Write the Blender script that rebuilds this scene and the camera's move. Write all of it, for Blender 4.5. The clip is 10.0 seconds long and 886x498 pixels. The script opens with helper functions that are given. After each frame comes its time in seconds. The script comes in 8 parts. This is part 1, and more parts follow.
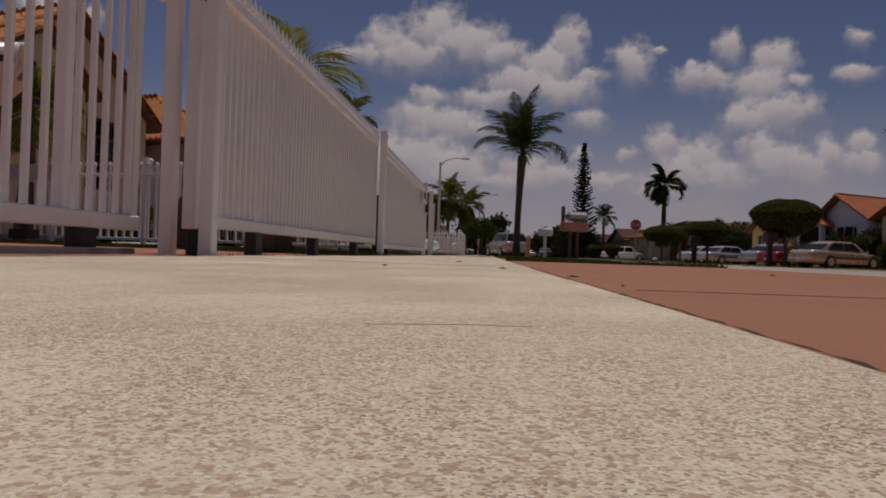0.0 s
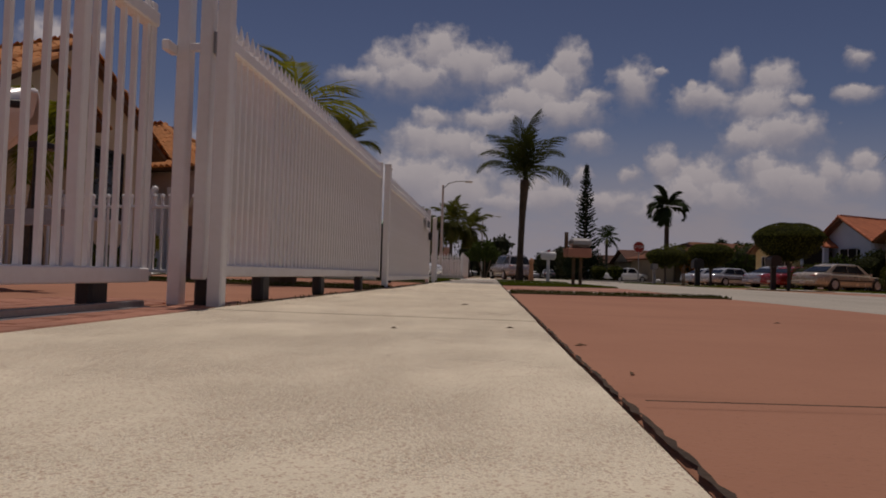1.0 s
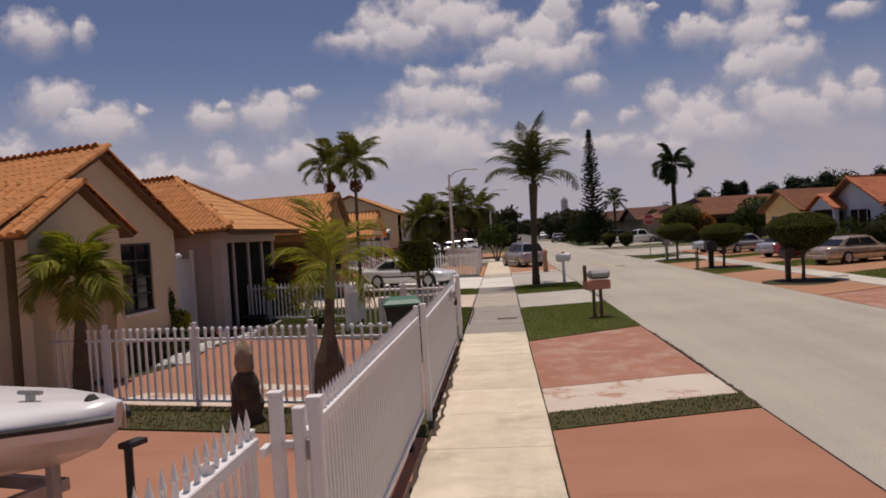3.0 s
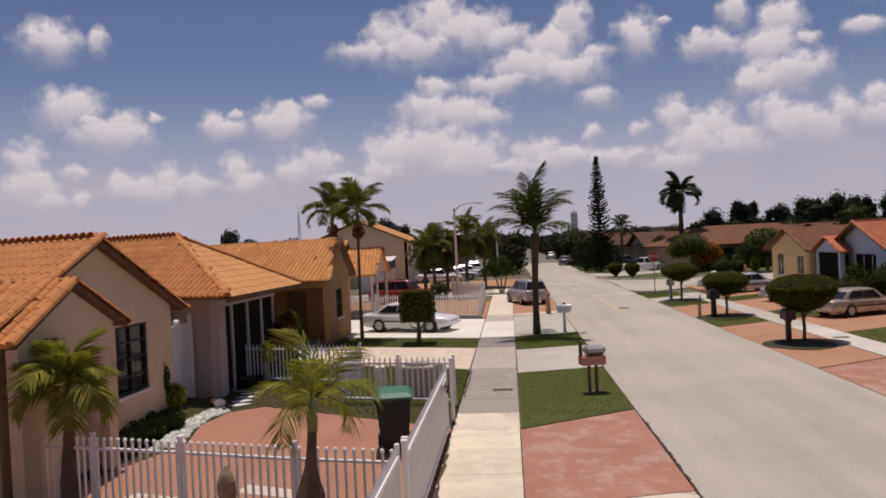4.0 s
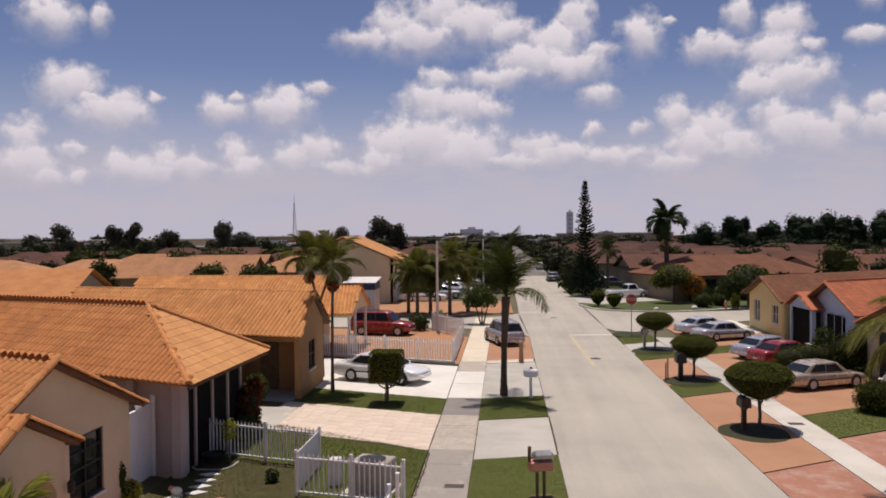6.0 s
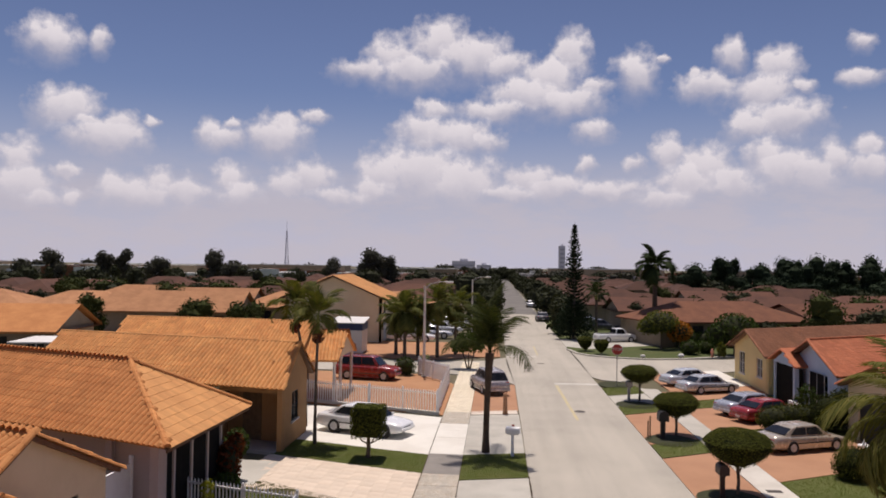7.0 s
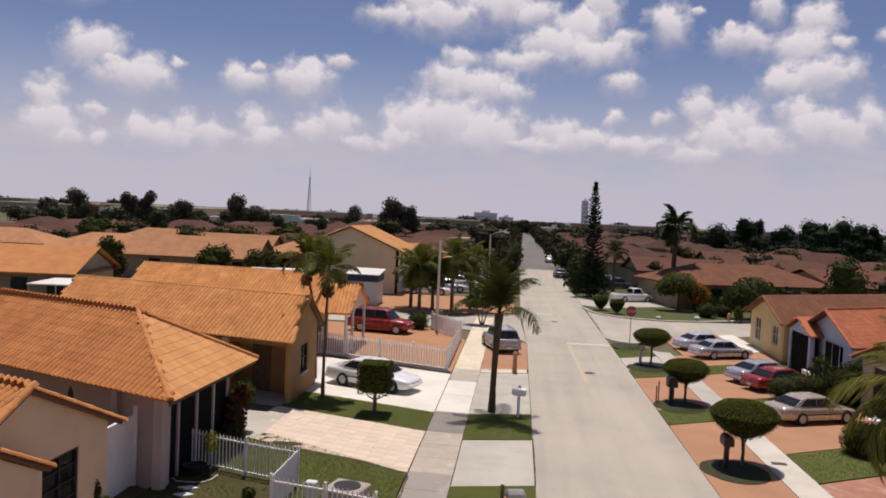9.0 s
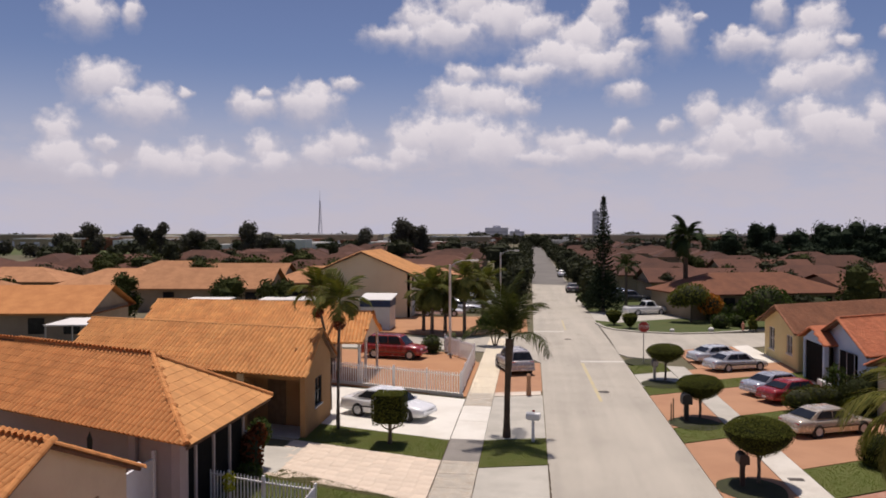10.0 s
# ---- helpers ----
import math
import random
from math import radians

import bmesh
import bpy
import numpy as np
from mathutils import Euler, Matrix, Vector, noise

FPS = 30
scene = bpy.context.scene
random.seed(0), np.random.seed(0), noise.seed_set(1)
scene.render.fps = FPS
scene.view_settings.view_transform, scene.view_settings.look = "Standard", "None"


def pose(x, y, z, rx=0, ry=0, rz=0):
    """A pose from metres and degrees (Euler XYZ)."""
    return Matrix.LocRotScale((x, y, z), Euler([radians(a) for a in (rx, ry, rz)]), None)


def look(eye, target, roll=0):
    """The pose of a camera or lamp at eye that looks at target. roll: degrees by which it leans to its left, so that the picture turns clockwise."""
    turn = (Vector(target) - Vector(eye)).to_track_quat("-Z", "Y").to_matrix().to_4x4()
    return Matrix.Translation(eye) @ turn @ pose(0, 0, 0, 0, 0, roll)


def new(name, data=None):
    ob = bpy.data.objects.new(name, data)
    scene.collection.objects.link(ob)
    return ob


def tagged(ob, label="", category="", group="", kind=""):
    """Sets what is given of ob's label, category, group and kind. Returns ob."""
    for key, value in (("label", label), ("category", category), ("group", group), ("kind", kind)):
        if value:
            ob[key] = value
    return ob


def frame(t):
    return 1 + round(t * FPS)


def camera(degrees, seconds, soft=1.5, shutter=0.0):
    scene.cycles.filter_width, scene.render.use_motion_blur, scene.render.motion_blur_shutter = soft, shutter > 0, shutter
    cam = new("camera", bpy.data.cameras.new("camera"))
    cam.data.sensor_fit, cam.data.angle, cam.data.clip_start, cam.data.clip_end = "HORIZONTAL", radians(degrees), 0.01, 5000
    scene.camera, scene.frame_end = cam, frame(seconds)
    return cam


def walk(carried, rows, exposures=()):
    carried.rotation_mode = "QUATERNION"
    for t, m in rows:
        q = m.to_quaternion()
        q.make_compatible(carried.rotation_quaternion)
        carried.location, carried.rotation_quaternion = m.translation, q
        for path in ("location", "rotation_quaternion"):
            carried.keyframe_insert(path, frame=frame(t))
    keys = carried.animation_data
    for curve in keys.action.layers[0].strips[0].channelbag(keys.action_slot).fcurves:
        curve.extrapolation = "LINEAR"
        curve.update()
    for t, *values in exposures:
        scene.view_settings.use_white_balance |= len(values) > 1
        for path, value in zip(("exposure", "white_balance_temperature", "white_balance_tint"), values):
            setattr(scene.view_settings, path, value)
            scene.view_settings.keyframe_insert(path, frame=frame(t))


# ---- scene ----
PATH = [
    (0, (0.572, 1.52, 0.058), (0.452, 3.516, 0.07), 2.0),
    (0.5, (0.572, 1.52, 0.058), (0.452, 3.516, 0.094), 2.0),
    (0.7, (0.572, 1.52, 0.066), (0.449, 3.516, 0.074), 2.0),
    (0.8, (0.568, 1.515, 0.104), (0.441, 3.511, 0.121), 2.0),
    (0.9, (0.563, 1.505, 0.146), (0.434, 3.5, 0.195), 2.0),
    (1, (0.553, 1.487, 0.189), (0.424, 3.482, 0.255), 1.8),
    (1.5, (0.445, 1.29, 0.585), (0.302, 3.284, 0.645), -0.3),
    (2, (0.333, 1.11, 0.99), (0.193, 3.105, 0.994), -0.8),
    (2.2, (0.285, 1.09, 1.155), (0.151, 3.086, 1.154), -1.2),
    (3.3, (0.3, 1.06, 2.82), (0.161, 3.054, 2.754), -4.8),
    (3.5, (0.285, 1.094, 3.137), (0.159, 3.088, 3.059), -5.4),
    (4, (0.708, 1.081, 3.836), (0.536, 3.073, 3.824), -2.9),
    (4.5, (0.909, 1.138, 4.607), (0.74, 3.131, 4.579), -1.1),
    (5, (1.298, 0.896, 5.452), (1.132, 2.888, 5.411), -1.5),
    (5.5, (1.444, 0.911, 6.074), (1.291, 2.905, 6.054), 0.4),
    (5.7, (1.58, 0.881, 6.212), (1.42, 2.874, 6.178), -0.9),
    (6.8, (1.99, 0.382, 7.762), (1.831, 2.375, 7.744), 1.1),
    (7, (2.033, 0.49, 7.678), (1.892, 2.485, 7.723), 0.8),
    (7.5, (1.917, 0.735, 7.636), (1.81, 2.732, 7.608), 1.0),
    (8, (2.043, 0.785, 7.64), (1.926, 2.782, 7.644), 1.5),
    (8.5, (2.149, 0.815, 7.813), (2.009, 2.81, 7.784), 2.4),
    (9, (2.413, 0.872, 8.033), (2.219, 2.86, 7.947), 2.6),
    (9.5, (2.482, 0.841, 8.311), (2.27, 2.827, 8.216), 1.0),
    (10, (2.632, 0.6, 8.53), (2.405, 2.587, 8.487), 0.0),
]

# ---- camera ----
cam = camera(60.0, 10.0, soft=1.8)
walk(cam, [(t, look(eye, target, roll)) for t, eye, target, roll in PATH],
     exposures=[(0.0, -1.39, 6850, 21), (1.0, -1.42, 6850, 21), (1.5, -1.12, 6850, 21), (2.2, -0.84, 6850, 21), (3.4, -0.56, 6750, 21), (5.0, -0.31, 6600, 20), (10.0, -0.24, 6600, 19)])

# ---- world and sun ----
SUN_ELEV, SUN_AZ = 75.0, -8.0   # azimuth from +y towards +x
CLOUDS_A = [(-31.4, 14.2, 2.0, 1.6), (-28.3, 14.6, 0.7, 1.0), (-30.4, 9.9, 2.2, 1.6), (-28.9, 9.3, 1.3, 0.7), (-28.0, 8.2, 3.1, 1.6), (-27.2, 8.9, 1.6, 1.3),
            (-25.0, 9.5, 0.7, 0.4), (-30.4, 5.9, 1.0, 0.6), (-21.3, 9.1, 1.0, 1.3), (-20.2, 8.8, 1.6, 1.1), (-19.6, 9.9, 0.6, 0.6), (-16.6, 9.0, 2.5, 1.8),
            (-16.1, 10.0, 1.4, 0.9), (-14.0, 10.6, 1.3, 0.6), (-10.3, 14.1, 2.2, 1.0), (-8.0, 15.0, 2.2, 1.7), (-6.3, 14.0, 3.1, 1.7), (-4.5, 15.8, 2.6, 2.0),
            (-1.9, 14.9, 3.2, 2.0), (0.4, 14.4, 2.2, 1.4)]
CLOUDS_B = [(-0.3, 11.3, 3.1, 1.0), (2.2, 12.2, 3.5, 1.8), (3.8, 13.3, 2.6, 2.1), (5.3, 15.0, 1.6, 2.0), (6.7, 12.8, 1.4, 1.0), (4.9, 11.9, 3.1, 1.3),
            (10.0, 13.6, 1.6, 1.8), (11.9, 14.7, 0.5, 0.4), (16.5, 14.7, 1.1, 1.4), (14.9, 12.6, 2.2, 1.3), (14.1, 13.5, 0.6, 0.7), (19.4, 13.4, 1.5, 1.7),
            (18.6, 11.9, 2.6, 1.8), (19.9, 10.0, 2.9, 1.7), (18.0, 9.8, 2.1, 1.3), (21.2, 12.3, 0.9, 0.6), (24.6, 12.6, 1.3, 0.7), (24.6, 14.9, 0.9, 0.7),
            (-4.8, 11.2, 1.6, 1.0), (-5.5, 9.4, 2.6, 1.8), (-3.1, 9.3, 3.2, 1.7), (-0.9, 9.0, 1.4, 1.0), (-33.1, 6.4, 1.3, 2.0), (-33.0, 4.7, 2.0, 1.8),
            (-31.8, 4.0, 1.3, 1.1), (-30.1, 4.2, 0.9, 0.9)]
CLOUDS_C = [(-27.3, 4.6, 1.1, 1.0), (-25.9, 4.3, 2.7, 1.1), (-24.4, 5.1, 1.0, 1.0), (-22.7, 4.5, 1.4, 1.0), (-19.6, 5.4, 1.1, 1.3), (-19.0, 4.6, 1.7, 0.9),
            (-15.7, 5.4, 1.6, 1.1), (-14.0, 5.8, 1.9, 1.3), (-12.0, 4.7, 1.9, 0.7), (-8.3, 6.2, 2.2, 1.7), (-9.3, 5.2, 1.6, 1.0), (-5.7, 6.1, 4.0, 2.1),
            (-2.8, 5.6, 3.1, 1.8), (2.5, 6.0, 2.1, 1.0), (4.3, 5.5, 2.3, 0.9), (7.0, 9.8, 1.4, 0.7), (12.3, 7.6, 1.1, 1.4), (9.9, 7.2, 0.7, 0.6),
            (6.5, 7.2, 0.9, 0.6), (12.0, 4.8, 2.0, 0.7), (14.8, 6.3, 2.0, 1.8), (13.7, 5.6, 2.2, 1.3), (16.5, 5.6, 1.9, 1.1), (18.8, 7.2, 1.5, 1.4),
            (19.9, 6.4, 2.2, 1.4), (21.7, 6.2, 1.7, 1.3), (23.1, 7.0, 1.0, 1.1), (25.0, 6.5, 1.4, 1.1), (24.9, 7.8, 0.9, 0.7), (8.0, 5.3, 3.0, 0.7),
            (0.6, 5.2, 2.6, 0.7)]


class Nodes:
    """Short-hand for a node tree: adds a node, sets its inputs, links its sockets."""

    def __init__(self, tree):
        self.tree = tree
        tree.nodes.clear()

    def add(self, kind, inputs=(), operation="", data_type="", blend_type="", interpolation_type="", use_clamp=False):
        n = self.tree.nodes.new(kind)
        if operation:
            n.operation = operation
        if data_type:
            n.data_type = data_type
        if blend_type:
            n.blend_type = blend_type
        if interpolation_type:
            n.interpolation_type = interpolation_type
        if use_clamp:
            n.use_clamp = True
        for key, v in dict(inputs).items():
            if isinstance(v, bpy.types.NodeSocket):
                self.tree.links.new(v, n.inputs[key])
            else:
                n.inputs[key].default_value = v
        return n

    def math(self, op, a, b=0.0, clamp=False):
        return self.add("ShaderNodeMath", {0: a, 1: b}, operation=op, use_clamp=clamp).outputs[0]

    def mix(self, fac, a, b, blend="MIX"):
        return self.add("ShaderNodeMix", {0: fac, 6: a, 7: b}, data_type="RGBA", blend_type=blend).outputs[2]

    def noise(self, vec, scale, detail=4.0, rough=0.55):
        return self.add("ShaderNodeTexNoise", {"Vector": vec, "Scale": scale, "Detail": detail, "Roughness": rough}).outputs["Fac"]

    def ramp(self, fac, lo, hi):
        return self.add("ShaderNodeMapRange", {0: fac, 1: lo, 2: hi, 3: 0.0, 4: 1.0}, interpolation_type="SMOOTHSTEP").outputs[0]


def build_world():
    w = bpy.data.worlds.new("sky")
    w.use_nodes = True
    scene.world = w
    n = Nodes(w.node_tree)
    sky = n.add("ShaderNodeTexSky")
    sky.sky_type, sky.sun_disc = "NISHITA", False
    sky.sun_elevation, sky.sun_rotation = radians(SUN_ELEV), radians(SUN_AZ)
    sky.air_density, sky.dust_density, sky.ozone_density = 1.0, 1.6, 1.5
    co = n.add("ShaderNodeTexCoord").outputs["Generated"]
    xyz = n.add("ShaderNodeSeparateXYZ", {0: co}).outputs
    az = n.math("MULTIPLY", n.math("ARCTAN2", xyz[0], xyz[1]), 57.2958)
    el = n.math("MULTIPLY", n.math("ARCSINE", xyz[2]), 57.2958)
    flat = n.add("ShaderNodeCombineXYZ", {0: az, 1: el}).outputs[0]
    fine = n.add("ShaderNodeTexNoise", {"Vector": flat, "Scale": 0.5, "Detail": 4.0, "Roughness": 0.55}).outputs["Color"]
    warp = n.add("ShaderNodeVectorMath", {0: fine, 1: (0.5, 0.5, 0.5)}, operation="SUBTRACT").outputs[0]
    warp = n.add("ShaderNodeVectorMath", {0: warp, 1: (1.9, 1.7, 0.0)}, operation="MULTIPLY").outputs[0]
    bent = n.add("ShaderNodeVectorMath", {0: flat, 1: warp}, operation="ADD").outputs[0]
    puff = n.math("MULTIPLY", n.math("SUBTRACT", n.noise(flat, 0.85, 7.0, 0.56), 0.5), 1.05)
    # each cloud is taken after the last, so that few values stay alive at once
    both = None
    for a, e, wide, high in CLOUDS_A + CLOUDS_B + [(a, e + .15, w * 1.12, h * 1.35) for a, e, w, h in CLOUDS_C]:
        at = bent if both is None else n.add("ShaderNodeVectorMath", {0: both, 1: (1e-6, 1e-6, 1e-6), 2: bent}, operation="MULTIPLY_ADD").outputs[0]
        d = n.add("ShaderNodeVectorMath", {0: at, 1: (a, e, 0.0)}, operation="SUBTRACT").outputs[0]
        d = n.add("ShaderNodeVectorMath", {0: d, 1: (0.8 / wide, 0.78 / high, 0.0)}, operation="MULTIPLY").outputs[0]
        r = n.add("ShaderNodeVectorMath", {0: d}, operation="LENGTH").outputs["Value"]
        up = n.add("ShaderNodeSeparateXYZ", {0: d}).outputs[1]
        v = n.math("ADD", n.math("SUBTRACT", 0.95, r), puff)
        # crisp tops, bases that thin out
        soft = n.math("ADD", 0.46, n.math("MULTIPLY", n.ramp(up, 0.5, -0.9), 0.75))
        v = n.math("MULTIPLY", n.math("DIVIDE", n.math("ADD", v, 0.05), soft, clamp=True), n.add("ShaderNodeMapRange", {0: up, 1: -1.1, 2: 0.25, 3: 0.42, 4: 1.0}).outputs[0])
        t = n.math("MULTIPLY", v, n.ramp(up, -0.7, 0.9))
        vt = n.add("ShaderNodeCombineXYZ", {0: v, 1: t}).outputs[0]
        both = vt if both is None else n.add("ShaderNodeVectorMath", {0: both, 1: vt}, operation="MAXIMUM").outputs[0]
    mask, tops = n.add("ShaderNodeSeparateXYZ", {0: both}).outputs[:2]
    # fair-weather cloud over the rest of the sky, outside the stretch listed above
    rest = n.ramp(n.noise(flat, 0.09, 6.0, 0.6), 0.55, 0.68)
    far = n.ramp(n.math("ABSOLUTE", az), 38.0, 46.0)
    rest = n.math("MULTIPLY", rest, n.math("MAXIMUM", far, n.ramp(el, 19.0, 26.0)))
    # thin veil low over the horizon
    veil = n.math("MULTIPLY", n.ramp(n.noise(n.add("ShaderNodeVectorMath", {0: flat, 1: (0.35, 1.0, 0.0)}, operation="MULTIPLY").outputs[0], 0.42, 6.0, 0.62), 0.36, 0.60), n.math("MULTIPLY", n.ramp(el, 8.5, 4.0), 0.85))
    mask = n.math("MAXIMUM", n.math("MAXIMUM", n.math("MULTIPLY", mask, 0.96), n.math("MULTIPLY", rest, 0.8)), veil)
    cloud = n.mix(n.math("ADD", tops, n.math("MULTIPLY", rest, 0.6), clamp=True), (6.7, 6.7, 7.6, 1), (12.5, 12.2, 12.1, 1))
    haze = n.math("SUBTRACT", 1.0, n.ramp(el, 0.0, 13.0))
    blue = n.mix(1.0, sky.outputs[0], (0.87, 0.94, 1.18, 1), blend="MULTIPLY")
    deep = n.math("SUBTRACT", 1.0, n.math("MULTIPLY", n.ramp(el, 5.0, 28.0), 0.29))
    blue = n.mix(1.0, blue, n.add("ShaderNodeCombineColor", {0: deep, 1: deep, 2: deep}).outputs[0], blend="MULTIPLY")
    blue = n.mix(n.math("MULTIPLY", haze, 0.9), blue, (8.0, 8.2, 9.7, 1))
    cloud = n.mix(n.math("MULTIPLY", haze, 0.5), cloud, (9.0, 8.7, 9.3, 1))
    col = n.mix(mask, blue, cloud)
    bg = n.add("ShaderNodeBackground", {"Color": col, "Strength": 0.076})
    out = n.add("ShaderNodeOutputWorld", {0: bg.outputs[0]})


build_world()
sun = new("sun", bpy.data.lights.new("sun", "SUN"))
sun.data.energy, sun.data.angle, sun.data.color = 4.6, radians(0.5), (1.0, 0.95, 0.86)
_a, _e = radians(SUN_AZ), radians(SUN_ELEV)
sun.matrix_world = look((0, 0, 60), (-math.sin(_a) * math.cos(_e) * 10, -math.cos(_a) * math.cos(_e) * 10, 60 - math.sin(_e) * 10))

# ---- materials ----
MATS = {}


def mat(name, c1, c2=None, rough=0.75, metal=0.0, scale=1.5, fine=45.0, bump=0.15, rnd=0.0, isl=0.0, spec=0.3, speck=0.0, dist=0.01):
    """A procedural surface: two tones mixed by coarse stains and fine grain, with fine relief; rnd: variation from object to
    object, isl: from piece to piece of one mesh, speck: dark grit."""
    if name in MATS:
        return MATS[name]
    m = bpy.data.materials.new(name)
    m.use_nodes = True
    n = Nodes(m.node_tree)
    c2 = c2 or tuple(v * 0.75 for v in c1)
    co = n.add("ShaderNodeTexCoord").outputs["Object"]
    big, small = n.noise(co, scale, 5.0, 0.6), n.noise(co, fine, 3.0, 0.6)
    fac = n.math("ADD", n.math("MULTIPLY", n.ramp(big, 0.35, 0.68), 0.65), n.math("MULTIPLY", n.ramp(small, 0.3, 0.7), 0.35))
    col = n.mix(fac, (*c1, 1), (*c2, 1))
    if speck:
        grit = n.ramp(n.noise(co, fine * 2.2, 2.0, 0.5), 0.60, 0.70)
        col = n.mix(n.math("MULTIPLY", grit, speck), col, tuple(v * 0.35 for v in c1) + (1,))
    if rnd:
        r = n.add("ShaderNodeObjectInfo").outputs["Random"]
        k = n.add("ShaderNodeMapRange", {0: r, 3: 1 - rnd, 4: 1 + rnd}).outputs[0]
        col = n.mix(1.0, col, n.add("ShaderNodeCombineColor", {0: k, 1: k, 2: k}).outputs[0], "MULTIPLY")
    if isl:
        r = n.add("ShaderNodeNewGeometry").outputs["Random Per Island"]
        k = n.add("ShaderNodeMapRange", {0: r, 3: 1 - isl, 4: 1 + isl}).outputs[0]
        col = n.mix(1.0, col, n.add("ShaderNodeCombineColor", {0: k, 1: k, 2: k}).outputs[0], "MULTIPLY")
    b = n.add("ShaderNodeBump", {"Strength": bump, "Distance": dist, "Height": n.math("ADD", small, n.math("MULTIPLY", big, 0.5))})
    rg = n.math("ADD", rough - 0.06, n.math("MULTIPLY", small, 0.12), clamp=True)
    p = n.add("ShaderNodeBsdfPrincipled", {"Base Color": col, "Roughness": rg, "Metallic": metal, "Specular IOR Level": spec, "Normal": b.outputs[0]})
    n.add("ShaderNodeOutputMaterial", {0: p.outputs[0]})
    MATS[name] = m
    return m


def paint(name, c, rough=0.25, metal=0.0, coat=0.6):
    """Car paint, lacquer and the like: even colour under a clear coat, a little road dust."""
    if name in MATS:
        return MATS[name]
    m = bpy.data.materials.new(name)
    m.use_nodes = True
    n = Nodes(m.node_tree)
    co = n.add("ShaderNodeTexCoord").outputs["Object"]
    dust = n.ramp(n.noise(co, 3.0, 5.0, 0.65), 0.45, 0.8)
    col = n.mix(n.math("MULTIPLY", dust, 0.18), (*c, 1), (0.35, 0.32, 0.28, 1))
    p = n.add("ShaderNodeBsdfPrincipled", {"Base Color": col, "Roughness": n.math("ADD", rough, n.math("MULTIPLY", dust, 0.2)), "Metallic": metal, "Coat Weight": coat, "Coat Roughness": 0.08})
    n.add("ShaderNodeOutputMaterial", {0: p.outputs[0]})
    MATS[name] = m
    return m


def leafmat(name, c1, c2, trans=0.25, tint=(1.3, 1.4, 0.5, 1)):
    """Foliage and thin sheet: two tones from piece to piece, some light let through."""
    if name in MATS:
        return MATS[name]
    m = bpy.data.materials.new(name)
    m.use_nodes = True
    n = Nodes(m.node_tree)
    r = n.add("ShaderNodeNewGeometry").outputs["Random Per Island"]
    co = n.add("ShaderNodeTexCoord").outputs["Object"]
    fac = n.math("ADD", n.math("MULTIPLY", r, 0.6), n.math("MULTIPLY", n.noise(co, 1.7, 3.0), 0.4))
    col = n.mix(fac, (*c1, 1), (*c2, 1))
    p = n.add("ShaderNodeBsdfPrincipled", {"Base Color": col, "Roughness": 0.8, "Specular IOR Level": 0.06})
    t = n.add("ShaderNodeBsdfTranslucent", {0: n.mix(1.0, col, tint, "MULTIPLY")})
    s = n.add("ShaderNodeMixShader", {0: trans, 1: p.outputs[0], 2: t.outputs[0]})
    n.add("ShaderNodeOutputMaterial", {0: s.outputs[0]})
    MATS[name] = m
    return m




